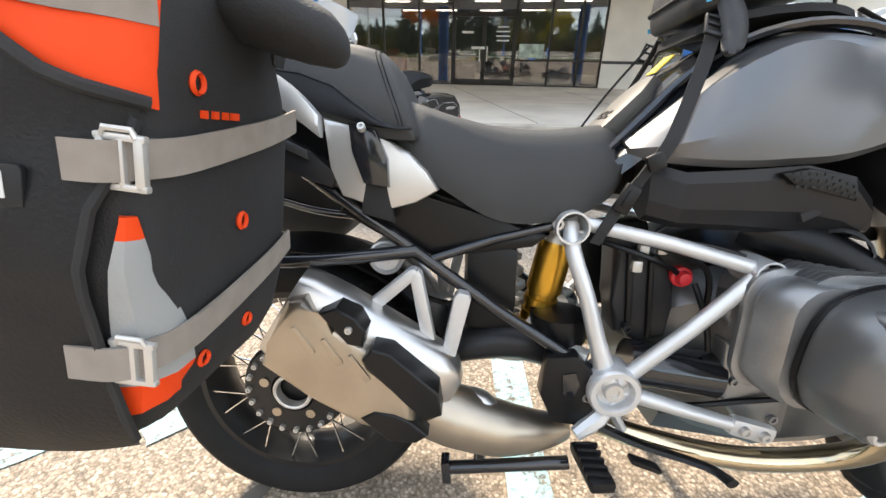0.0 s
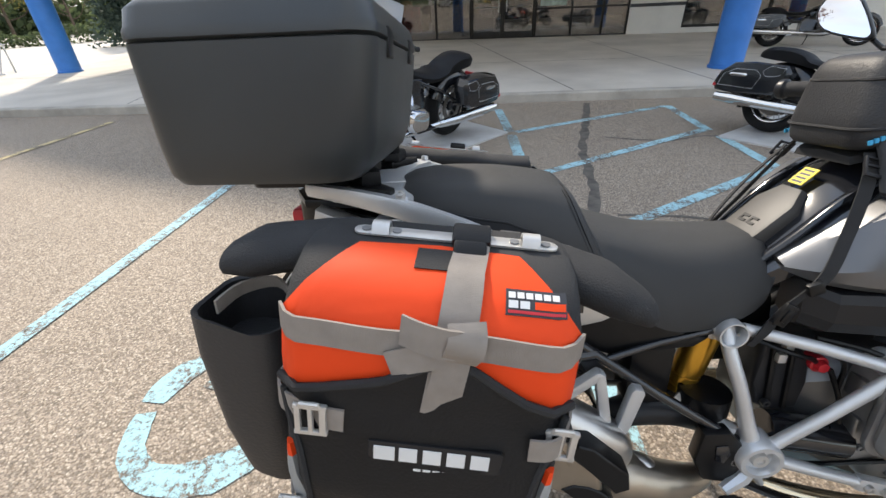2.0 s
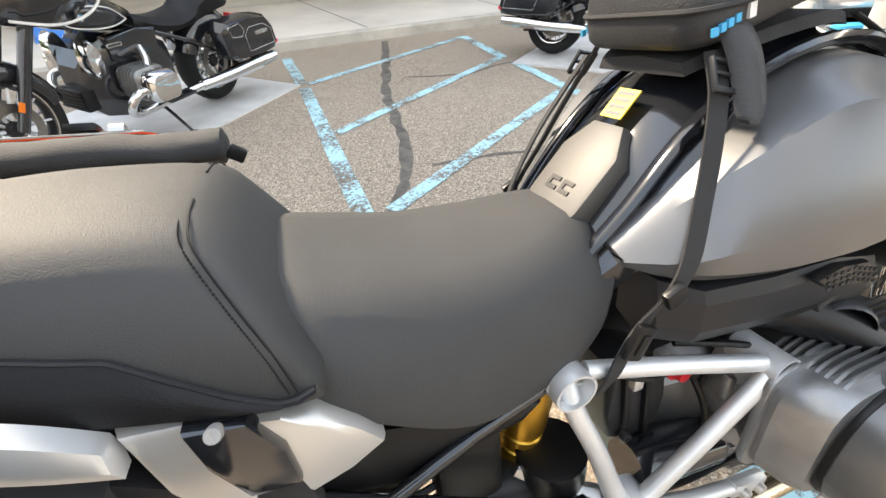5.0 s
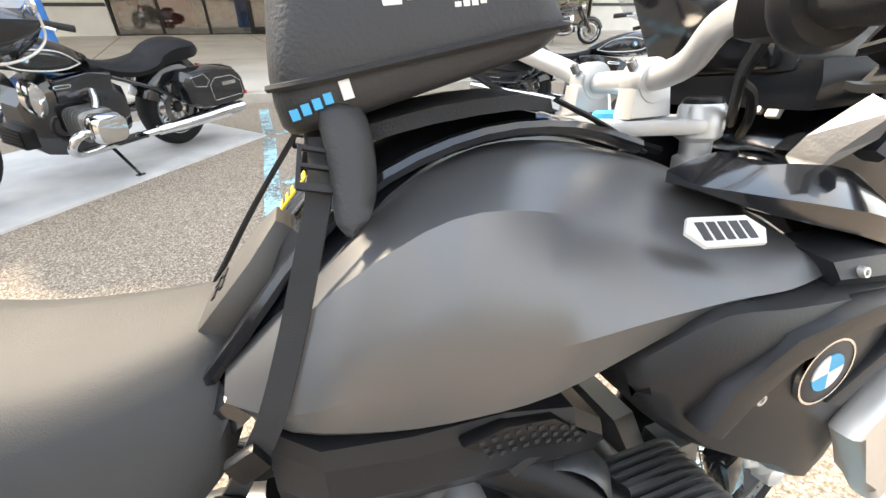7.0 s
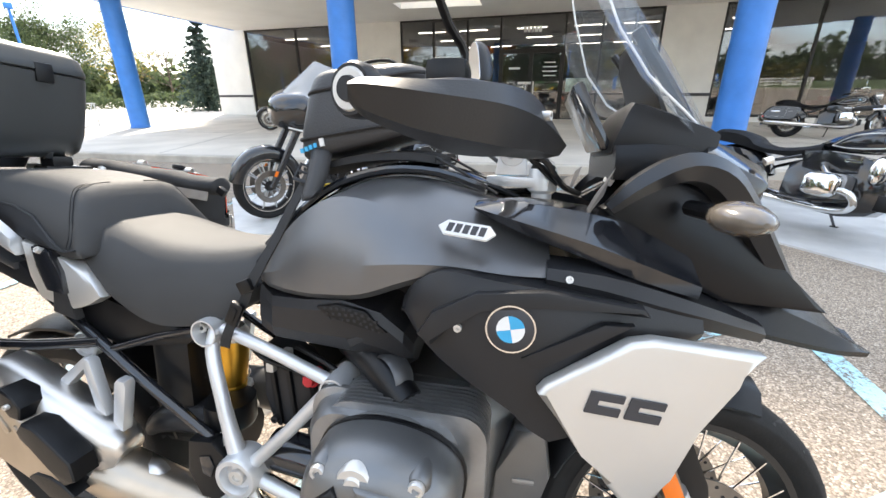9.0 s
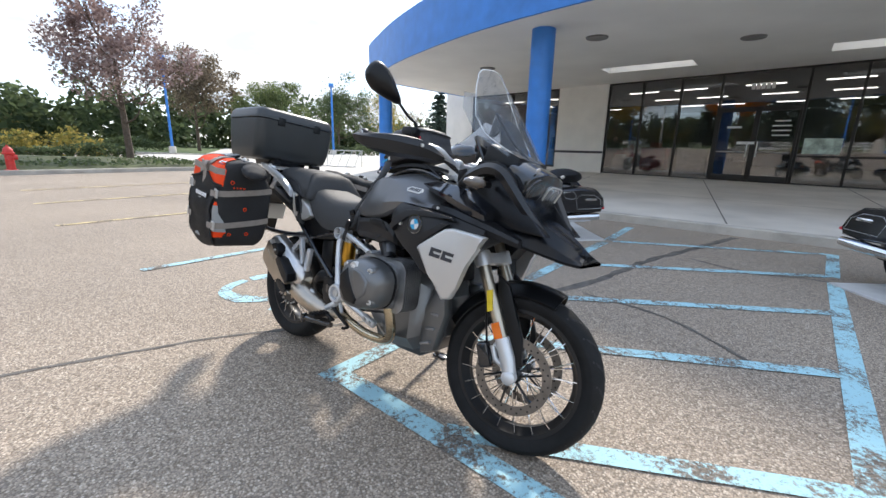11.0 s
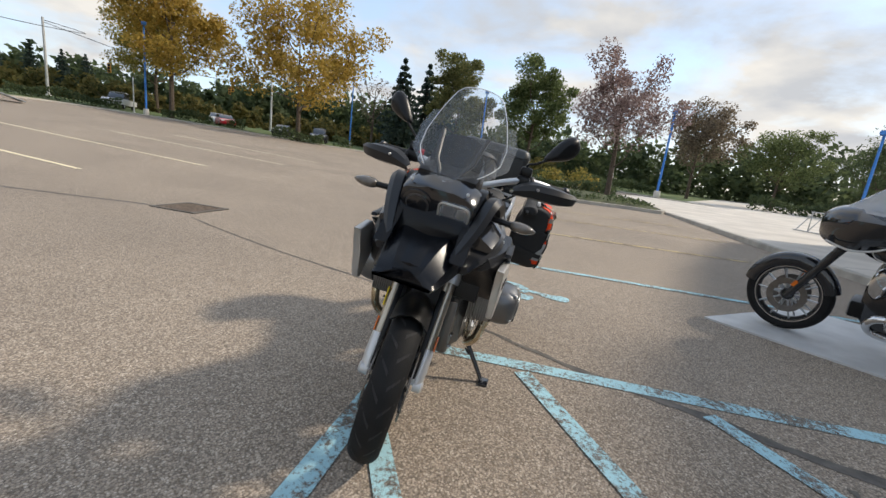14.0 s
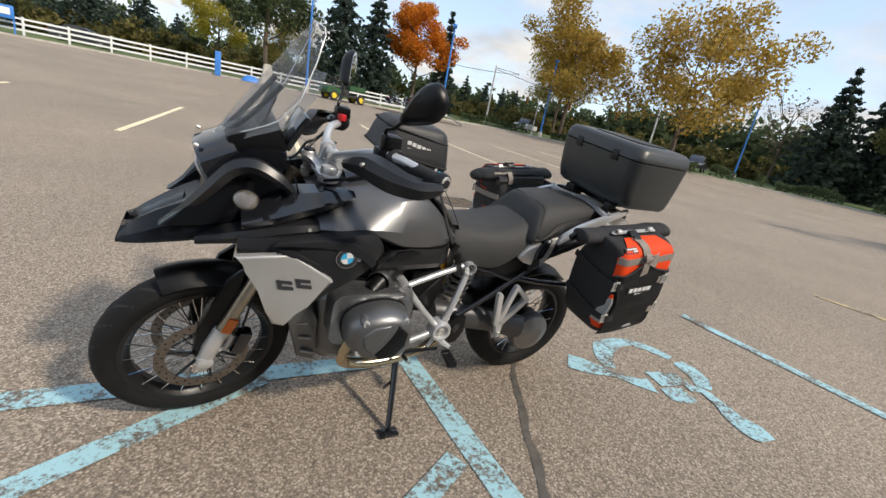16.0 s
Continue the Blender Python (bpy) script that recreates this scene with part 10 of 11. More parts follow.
        for s in (-1, 1):
            bm = bmesh.new()
            tube(bm, smooth_path([(1.165, s * 0.333, 1.055), (1.165, s * 0.325, 0.965), (1.25, s * 0.315, 0.905), (1.37, s * 0.268, 0.880), (1.49, s * 0.165, 0.895)], 5), 0.0055, 6)
            bm.transform(FM)
            cp("pinstripe", bm, M_PIN, "silver pinstripe")
        bm = bmesh.new()
        lathe(bm, [(0, 0.03), (0.04, 0.028), (0.075, 0.012), (0.085, -0.01), (0.08, -0.04)], 28, Matrix.Translation((1.55, 0, 0.965)) @ Matrix.Rotation(radians(-90), 4, "Z"))
        cp("headlamp", bm, M_CHROME, "round chrome headlamp")
        bm = bmesh.new()
        N, K = 8, 12
        g = []
        for j in range(N + 1):
            f = j / N
            row = []
            for i in range(K + 1):
                t = -1 + 2 * i / K
                w = 0.30 - 0.12 * f ** 1.6
                row.append(bm.verts.new((1.46 - 0.26 * f - 0.28 * t * t * (0.9 - 0.3 * f), t * w, 1.066 + 0.19 * f * (1 - 0.30 * t * t))))
            g.append(row)
        for j in range(N):
            for i in range(K):
                bm.faces.new((g[j][i], g[j][i + 1], g[j + 1][i + 1], g[j + 1][i]))
        bm.transform(FM)
        bmesh.ops.solidify(bm, geom=list(bm.faces), thickness=0.003)
        sc = cp("windscreen", bm, glass("smoked_windscreen", (0.5, 0.5, 0.5), 0.05, 0.6, 0.8, 1.8), "smoked low windscreen", 60)
        sc.visible_shadow = False
    else:
        bm = bmesh.new()
        lathe(bm, [(0, 0.03), (0.06, 0.026), (0.095, 0.008), (0.10, -0.02), (0.085, -0.09), (0, -0.12)], 28, Matrix.Translation((1.50, 0, 0.92)) @ Matrix.Rotation(radians(-90), 4, "Z"))
        cp("headlamp", bm, M_CHROME, "round chrome headlamp")
    if stand:
        bm = bmesh.new()
        tube(bm, [(0.80, 0.14, 0.27), (0.80, 0.26, 0.19), (0.80, 0.42, 0.075)], [0.016, 0.013, 0.011], 8)
        box(bm, (0.80, 0.43, 0.070), (0.06, 0.04, 0.010), Matrix.Rotation(radians(9), 4, "X"), bevel=0.003)
        cp("side_stand", bm, M_GLOSS, "black side stand, folded out")
    return c


CL = Matrix.Rotation(radians(-9), 4, "X")
cruiser("gloss black bagger cruiser with a fairing and silver pinstripes", Matrix.Translation((-0.363, 4.34, 0.02)) @ Matrix.Rotation(radians(232), 4, "Z") @ CL @ Matrix.Diagonal((1.0, 1.05, 1.09, 1)))
cl2 = cruiser("gloss black cruiser with hard saddlebags and long chrome silencers", Matrix.Translation((3.24, 4.10, 0.02)) @ Matrix.Rotation(radians(-55), 4, "Z") @ CL, fairing=False)
copy_thing(cl2, Matrix.Translation((-4.9, 11.6, walk_z(11.6))) @ Matrix.Rotation(radians(205), 4, "Z") @ CL)
copy_thing(cl2, Matrix.Translation((7.2, 11.0, walk_z(11.0))) @ Matrix.Rotation(radians(-20), 4, "Z") @ CL)

# ---------------------------------------------------------------- far side of the lot
def sheet_ring(name, az0, az1, inner, outer, lift, material, label, category, steps=48, rings=10):
    """A ground sheet between two distances, following the lot's rise."""
    bm = bmesh.new()
    rows = []
    for i in range(steps + 1):
        az = az0 + (az1 - az0) * i / steps
        row = []
        for k in range(rings + 1):
            d = inner(az) * (outer / inner(az)) ** (k / rings)
            x, y = polar(az, d)
            row.append(bm.verts.new((x, y, ground_z(x, y) + lift)))
        rows.append(row)
    for a, b in zip(rows, rows[1:]):
        for k in range(rings):
            bm.faces.new((a[k], a[k + 1], b[k + 1], b[k]))
    return solo(name, bm, material, label, category, kind="structure", smooth=60)


def lot_edge(az):
    return float(np.interp(az, [-285, -233, -222, -205, -192, -183, -178, -165, -150, -135, -125, -118, -100, -75, -40], [26, 26, 27, 34, 42, 54, 55, 54, 49, 53, 51, 44, 41, 41, 45]))


sheet_ring("grass_verge", -285, -40, lot_edge, 420, 0.07, M_GRASS, "mown grass verge beyond the car park", "grass", 90, 14)
bm = bmesh.new()
rows = []
for i in range(91):
    az = -285 + 245 * i / 90
    row = []
    for dd, zz in ((-0.16, -0.1), (-0.15, 0.13), (-0.02, 0.14), (0.0, 0.14), (0.0, -0.1)):
        x, y = polar(az, lot_edge(az) + dd)
        row.append((x, y, ground_z(x, y) + zz))
    rows.append(row)
loft(bm, rows)
solo("kerb", bm, M_CURB, "pale concrete kerb along the grass verge", "kerb", kind="structure", smooth=30)

# planted island with its kerb
ISLE = [(-17.0, -1.8), (-16.5, -0.9), (-16.45, 1.2), (-16.7, 4.5), (-17.0, 6.35), (-24.0, 6.35), (-24.5, 4.5), (-26.5, 1.5), (-28.0, -0.2), (-24.0, -1.4), (-19.0, -2.1)]
isle = thing("planted_island", "kerbed planting island with mulch and low cover", "planting bed", at=Matrix.Translation((-20.5, 2, 0)))
ring = smooth_path([(x + 20.5, y - 2, 0) for x, y in ISLE] + [(ISLE[0][0] + 20.5, ISLE[0][1] - 2, 0)], 4)[:-1]
bm = bmesh.new()
loft(bm, [[(p.x * f, p.y * f, z + ground_z(p.x - 20.5, p.y + 2)) for p in ring] for f, z in ((1.0, -0.1), (0.995, 0.14), (0.975, 0.15), (0.965, 0.15), (0.965, 0.05))], cap=False)
part("kerb", bm, M_CURB, isle, "pale concrete kerb")
bm = bmesh.new()
loft(bm, [[(p.x * f, p.y * f, z + ground_z(p.x - 20.5, p.y + 2)) for p in ring] for f, z in ((0.97, 0.10), (0.90, 0.17), (0.7, 0.28), (0.4, 0.34), (0.02, 0.36))], cap=False)
part("soil", bm, M_MULCH, isle, "dark mulch and grass")
rnd = random.Random(4)
bm = bmesh.new()
for _ in range(2600):
    x, y = rnd.uniform(-23.5, -17.0), rnd.uniform(-1.3, 6.0)
    leaf_quads(bm, (x, y, 0.28 + 0.10 * rnd.random()), 0.1, 1, 0.07, rnd)
solo("ground_cover", bm, L_DARK, "low dark green ground cover on the island", "ground cover", kind="stuff", smooth=None)
for x0, y0, x1, y1, h, w, lm, lab, sd, n in (
        (-25.5, 5.6, -27.5, 0.6, 0.9, 1.0, L_DARK, "clipped dark green hedge on the island", 31, 1500),
        (-18.4, -0.9, -21.5, -1.0, 0.55, 1.2, L_DARK, "low dark shrubs on the island", 32, 700)):
    hedge(x0, y0, x1, y1, h, w, lm, lab, sd, n)
for k, (x, y, s) in enumerate(((-28.4, 1.6, 1.5), (-29.2, 3.6, 1.7), (-27.8, 4.4, 1.1))):
    bm = bmesh.new()
    leaf_quads(bm, (0, 0, s * 0.5), s * 0.62, 420, 0.11, random.Random(60 + k), 0.9)
    solo("shrub", bm, L_MIXED, "yellow-green autumn shrub behind the island", "shrub", group="yellow shrubs", smooth=None, at=Matrix.Translation((x, y, ground_z(x, y))))

hyd = thing("fire_hydrant", "red cast iron fire hydrant on the planted island", "hydrant", at=Matrix.Translation((-16.75, 0.16, 0.16)))
hyd.scale = (1, 1, 1)
UPY = Matrix.Rotation(radians(90), 4, "X")
bm = bmesh.new()
lathe(bm, [(0, 0), (0.17, 0), (0.17, 0.04), (0.11, 0.05), (0.105, 0.5), (0.15, 0.52), (0.15, 0.56), (0.12, 0.58), (0, 0.58)], 18, UPY)
part("barrel", bm, M_RED, hyd)
bm = bmesh.new()
lathe(bm, [(0.13, 0.58), (0.12, 0.66), (0.07, 0.73), (0.03, 0.75), (0.03, 0.80), (0, 0.80)], 18, UPY)
part("bonnet", bm, M_RED, hyd)
for a in (0, 90, 180):
    bm = bmesh.new()
    q = Matrix.Rotation(radians(a), 4, "Z")
    tube(bm, [q @ Vector((0.08, 0, 0.42)), q @ Vector((0.19, 0, 0.42))], 0.06 if a != 90 else 0.08, 12)
    part("outlet_cap", bm, M_RED, hyd)

# trees: place, height, crown width
TREES = (
    (-61.5, -12.6, 15.3, 10.5, L_HALF, "broad tree with green and turning leaves", 1.3),
    (-58.9, -1.2, 14.6, 10.5, L_GREEN, "full green tree with first yellow leaves", 1.3),
    (-39.7, -25.8, 14.2, 15.0, L_GOLD, "big golden autumn tree on the verge", 1.25),
    (-37.5, -40.2, 14.6, 13.0, L_GOLD, "big golden autumn tree beside the road", 1.1),
    (-47.0, -52.0, 13.0, 12.0, L_MIXED, "tall turning tree across the road", 1.0),
    (-22.4, -54.5, 13.2, 9.5, L_ORANGE, "bright orange autumn maple", 1.4),
    (-3.2, -46.3, 13.5, 9.0, L_DARK, "tall dark leafy tree beside the fence", 1.4),
    (1.0, -58.0, 9.0, 7.0, L_YELLOW, "pale yellow autumn tree behind the fence", 0.9),
    (-7.5, -60.0, 8.0, 8.0, L_MIXED, "turning tree behind the fence", 1.0),
    (-44.5, 16.0, 9.6, 8.0, L_RUST, "rust coloured thinning autumn tree", 0.9),
    (-37.5, 20.4, 6.6, 6.0, L_GREEN, "small green tree beyond the walk", 1.0),
    (-36.0, 27.0, 6.5, 8.5, L_DARK, "dense dark tree beyond the walk", 1.3),
    (-36.0, 33.5, 7.0, 6.0, L_MIXED, "thinning tree beyond the walk", 0.3))
for k, (x, y, h, w, lm, lab, dn) in enumerate(TREES):
    tree(x, y, h, w, lm, lab, 100 + k, dn)
tree(-21.5, 4.5, 7.1, 5.6, L_PINK, "half-bare crab apple with pinkish leaves", 140, 0.62, 1.0, leaf=0.07, trunk=0.17)
tree(-62.0, -26.5, 12.4, 8.0, L_RUST, "bare branched tree with few leaves", 141, 0.03, 1.0)
tree(-33.0, 36.0, 6.5, 5.5, L_RUST, "bare branched tree beyond the walk", 142, 0.04, 1.0)
for k, (x, y, h, w, lab) in enumerate((
        (-65.3, -22.9, 15.0, 0.56, "tall dark spruce on the verge"), (-70.0, -20.0, 15.6, 0.50, "tall dark spruce on the verge"), (-69.0, -16.5, 13.8, 0.50, "dark spruce on the verge"),
        (-43.4, -76.5, 8.0, 0.5, "small dark spruce across the road"), (-46.9, -74.2, 7.4, 0.5, "small dark spruce across the road"), (-49.8, -72.3, 7.0, 0.5, "small dark spruce across the road"), (-52.0, -70.6, 7.0, 0.5, "small dark spruce across the road"),
        (-12.0, -53.5, 14.5, 0.55, "tall dark pine behind the fence"), (-16.5, -54.5, 13.5, 0.5, "tall dark pine behind the fence"), (-28.5, -58.0, 14.0, 0.3, "slim dark spruce behind the maple"),
        (14.9, -67.0, 12.5, 0.75, "wide dark pine behind the fence"), (21.0, -64.0, 12.0, 0.7, "wide dark pine behind the fence"), (9.5, -70.0, 8.5, 0.7, "wide dark pine behind the fence"), (6.0, -73.0, 6.0, 0.7, "small dark spruce behind the fence"),
        (-17.2, 21.6, 5.4, 0.62, "dark conifer beside the shop's end wall"))):
    spruce(x, y, h, lab, 200 + k, w)

# far woods all along the outer edge
def woods(name, az0, az1, d, h, count, leaves, label, seed, size=0.75):
    rnd = random.Random(seed)
    bm = bmesh.new()
    for k in range(count):
        az = az0 + (az1 - az0) * (k + rnd.random()) / count
        dd = d * rnd.uniform(0.92, 1.12)
        x, y = polar(az, dd)
        hh = h * rnd.uniform(0.55, 1.1)
        z = ground_z(x, y)
        for q in range(5):
            leaf_quads(bm, (x + rnd.uniform(-2, 2), y + rnd.uniform(-2, 2), z + hh * (0.12 + 0.17 * q)), hh * 0.27, 44, size, rnd)
    return solo(name, bm, leaves, label, "woods", kind="stuff", smooth=None)


woods("far_woods", -215, -184, 70, 8.0, 46, L_DARK, "dark line of trees beyond the lot", 1, 0.42)
woods("far_woods", -186, -140, 96, 10.0, 90, L_DARK, "dark line of woods across the road", 2, 0.6)
woods("far_woods", -142, -118, 104, 7.0, 44, L_DARK, "dark line of woods across the road", 3, 0.6)
woods("far_woods", -120, -55, 96, 8.0, 90, L_DARK, "dark line of woods behind the fence", 4, 0.6)
woods("far_woods", -240, -214, 58, 4.5, 40, L_DARK, "dark line of trees beyond the lot", 5, 0.35)
woods("undergrowth", -186, -120, 78, 3.4, 90, L_UNDER, "tangled turning undergrowth along the road", 6, 0.35)
woods("undergrowth", -112, -66, 66, 3.2, 70, L_UNDER, "tangled turning undergrowth behind the fence", 7, 0.35)

for x0, y0, x1, y1, sd in ((-48.5, -19.5, -50.5, -14.5, 41), (-51.0, -12.4, -51.8, -8.4, 42), (-52.6, -5.0, -52.2, 4.0, 43), (-37.5, -27.5, -40.5, -23.2, 44), (-43.5, -23.5, -45.0, -21.8, 45), (-47.3, -20.8, -47.9, -20.2, 46), (-26.0, -46.2, -33.0, -41.8, 47), (-35.5, -39.5, -38.8, -36.0, 48), (-39.8, -35.0, -41.0, -33.5, 49), (-50.5, 6.0, -44.0, 13.0, 50), (-34.0, 17.0, -29.0, 25.5, 51), (-27.0, 22.0, -20.0, 29.0, 52)):
    hedge(x0, y0, x1, y1, 1.35, 1.3, L_DARK, "clipped dark green hedge at the lot's edge", sd, 260 * math.hypot(x1 - x0, y1 - y0))
for x, y in ((-46.6, -6.4), (-51.1, -25.0), (-34.7, -40.6), (-19.5, -39.2), (-5.8, -39.6), (-30.2, 22.0), (-36.1, 10.9)):
    lamp_post(x, y, {-30.2: 6.1, -36.1: 7.1}.get(x, 8.9))

# white rail fence: posts and rails
fence = thing("rail_fence", "white painted three-rail fence along the verge", "fence", at=Matrix.Translation((-9.0, -42.6, 0)))
bp, br = bmesh.new(), bmesh.new()
box(bp, (0, 0, 0.65), (0.13, 0.13, 1.3), bevel=0.01)
box(br, (0, 0, 0), (2.5, 0.05, 0.14))
post_mesh, rail_mesh = mesh_of(bp, "fence_post"), mesh_of(br, "rail")
post_mesh.materials.append(M_WHITE)
rail_mesh.materials.append(M_WHITE)
for k in range(-3, 15):
    x, y = k * 2.5, 0.06 * k
    z = ground_z(x - 9.0, y - 42.6)
    p = new("fence_post", post_mesh)
    p.parent, p.location = fence, (x, y, z)
    if k < 14:
        z2 = ground_z(x - 6.5, y - 42.6)
        for h in (0.42, 0.80, 1.16):
            r = new("rail", rail_mesh)
            r.parent, r.location, r.rotation_euler = fence, (x + 1.25, y + 0.03, (z + z2) / 2 + h), (0, math.atan2(z - z2, 2.5), 0.024)

# parked cars
M_TYRE2 = mat("old_tyre", (0.03, 0.03, 0.03), 0.85)
M_CARGLASS = mat("dark_car_glass", (0.02, 0.024, 0.03), 0.06, spec=0.8)
M_ALLOY = mat("alloy_wheel", (0.5, 0.5, 0.5), 0.35, metal=0.8)


def side_loft(bm, prof, hw, tuck=0.12, zt=1.0):
    """A side outline in x, z swept across y, drawn in towards its flanks."""
    cx = sum(p[0] for p in prof) / len(prof)
    cz = sum(p[1] for p in prof) / len(prof)
    rows = []
    for y, f in ((-hw, 1 - tuck), (-hw * 0.93, 1 - tuck * 0.3), (-hw * 0.6, 1), (hw * 0.6, 1), (hw * 0.93, 1 - tuck * 0.3), (hw, 1 - tuck)):
        rows.append([(cx + (x - cx) * (1 - (1 - f) * 0.3), y, cz + (z - cz) * f) for x, z in prof])
    return loft(bm, rows)


def car_wheel(parent, x, y, r, w=0.2, hub=None):
    bm = bmesh.new()
    m = Matrix.Translation((x, y, r))
    lathe(bm, [(r * 0.62, -w / 2), (r * 0.93, -w / 2), (r, -w * 0.35), (r, w * 0.35), (r * 0.93, w / 2), (r * 0.62, w / 2)], 20, m, close=True)
    wh = part("tyre", bm, M_TYRE2, parent)
    bm = bmesh.new()
    lathe(bm, [(0, -w * 0.40), (r * 0.2, -w * 0.42), (r * 0.5, -w * 0.30), (r * 0.63, -w * 0.46), (r * 0.63, w * 0.46), (r * 0.5, w * 0.30), (r * 0.2, w * 0.42), (0, w * 0.40)], 14, m)
    part("rim", bm, hub or M_ALLOY, wh)


def car(x, y, yaw, color, label, kind="saloon"):
    c = thing("parked_car", label, "car", group="parked cars", at=Matrix.Translation((x, y, ground_z(x, y) + 0.01)) @ Matrix.Rotation(radians(yaw), 4, "Z"))
    paint = mat("car_paint", color, 0.3, metal=0.2, coat=0.6, vary=0.04)
    bm = bmesh.new()
    if kind == "saloon":
        side_loft(bm, [(-2.25, 0.35), (-2.28, 0.75), (-2.15, 0.95), (-1.4, 1.0), (0.9, 0.98), (1.6, 0.90), (2.15, 0.75), (2.25, 0.5), (2.2, 0.3), (0, 0.22), (-2.1, 0.25)], 0.88)
        cab, tops = [(-1.75, 0.96), (-1.05, 1.38), (-0.4, 1.46), (0.3, 1.42), (1.15, 0.96)], [(-1.0, 1.385), (-0.4, 1.475), (0.25, 1.435), (0.2, 1.40), (-0.4, 1.44), (-0.95, 1.36)]
    else:
        side_loft(bm, [(-2.8, 0.5), (-2.85, 1.05), (-0.6, 1.08), (1.2, 1.1), (2.5, 1.02), (2.75, 0.85), (2.75, 0.45), (0, 0.40)], 0.97, 0.06)
        cab, tops = [(-0.8, 1.06), (-0.65, 1.75), (0.0, 1.84), (0.7, 1.78), (1.45, 1.08)], [(-0.66, 1.76), (0.0, 1.86), (0.68, 1.80), (0.6, 1.76), (0.0, 1.81), (-0.6, 1.72)]
    part("body", bm, paint, c)
    bm = bmesh.new()
    side_loft(bm, cab, 0.74, 0.2)
    part("windows", bm, M_CARGLASS, c, "dark car windows")
    bm = bmesh.new()
    side_loft(bm, tops, 0.70, 0.1)
    part("roof", bm, paint, c)
    L = 1.38 if kind == "saloon" else 1.75
    for sx in (-1, 1):
        for sy in (-0.8, 0.8):
            car_wheel(c, sx * L, sy, 0.33 if kind == "saloon" else 0.40)
    for sy in (-0.62, 0.62):
        bm = bmesh.new()
        box(bm, (2.18 if kind == "saloon" else 2.74, sy, 0.70 if kind == "saloon" else 0.85), (0.10, 0.34, 0.14), bevel=0.03)
        part("headlight", bm, M_WHITE, c)
        bm = bmesh.new()
        box(bm, (-2.26 if kind == "saloon" else -2.83, sy, 0.78 if kind == "saloon" else 0.9), (0.06, 0.28, 0.14), bevel=0.02)
        part("tail_light", bm, M_RED, c)
    return c


car(-43.3, -38.2, 50, (0.5, 0.02, 0.03), "red saloon car on the road")
car(-44.5, -30.8, 20, (0.02, 0.02, 0.024), "black saloon car beyond the hedge")
car(-47.0, -27.2, 25, (0.03, 0.03, 0.035), "dark pickup truck beyond the hedge", "pickup")
car(-37.6, -47.4, 35, (0.75, 0.75, 0.75), "white pickup truck on the road", "pickup")
car(-45.2, -41.0, 40, (0.75, 0.75, 0.74), "white saloon car on the road")
car(11.2, -48.0, 170, (0.02, 0.02, 0.024), "black saloon car behind the fence")
car(-10.5, -56.0, 170, (0.4, 0.02, 0.03), "red saloon car behind the fence")

# green utility vehicle
uv = thing("utility_vehicle", "green utility vehicle with yellow wheels", "utility vehicle", at=Matrix.Translation((-8.4, -37.2, ground_z(-8.4, -37.2) + 0.01)) @ Matrix.Rotation(radians(15), 4, "Z") @ Matrix.Scale(1.17, 4))
M_UVG = mat("green_plastic", (0.02, 0.075, 0.025), 0.45)
M_UVY = mat("yellow_rim", (0.75, 0.55, 0.03), 0.5)
bm = bmesh.new()
side_loft(bm, [(0.25, 0.42), (0.25, 0.80), (0.95, 0.95), (1.45, 0.85), (1.58, 0.6), (1.5, 0.42)], 0.70)
part("hood", bm, M_UVG, uv)
bm = bmesh.new()
for a, b in (((-1.55, 0, 0.92), (1.35, 1.42, 0.06)), ((-1.55, -0.71, 1.08), (1.35, 0.05, 0.30)), ((-1.55, 0.71, 1.08), (1.35, 0.05, 0.30)), ((-0.90, 0, 1.08), (0.05, 1.42, 0.30)), ((-2.2, 0, 1.08), (0.05, 1.42, 0.30))):
    box(bm, (a[0] + 0.6, a[1], a[2]), b)
part("cargo_bed", bm, M_UVG, uv)
bm = bmesh.new()
box(bm, (-0.3, 0, 0.45), (2.9, 1.1, 0.16), bevel=0.03)
box(bm, (-0.05, 0, 0.72), (0.6, 1.2, 0.36), bevel=0.06)
part("chassis", bm, M_TYRE2, uv)
for sy in (-0.66, 0.66):
    bm = bmesh.new()
    tube(bm, [(0.95, sy, 0.95), (0.45, sy, 1.78), (-0.30, sy, 1.80), (-0.32, sy, 0.9)], 0.03, 8, curve=3)
    part("cage_hoop", bm, M_TYRE2, uv)
    bm = bmesh.new()
    tube(bm, [(0.45, sy, 0.85), (0.45, sy, 1.75)], 0.02, 6)
    part("cage_post", bm, M_TYRE2, uv)
bm = bmesh.new()
box(bm, (0.05, 0, 1.83), (0.95, 1.42, 0.05), bevel=0.02)
part("roof", bm, M_UVG, uv)
bm = bmesh.new()
side_loft(bm, [(-0.31, 0.95), (-0.29, 1.76), (0.44, 1.76), (0.92, 0.96)], 0.64, 0.02)
part("windows", bm, M_PANE, uv, "clear cab windows")
for sx in (-1.35, 0.95):
    for sy in (-0.62, 0.62):
        car_wheel(uv, sx, sy, 0.33, 0.26, M_UVY)

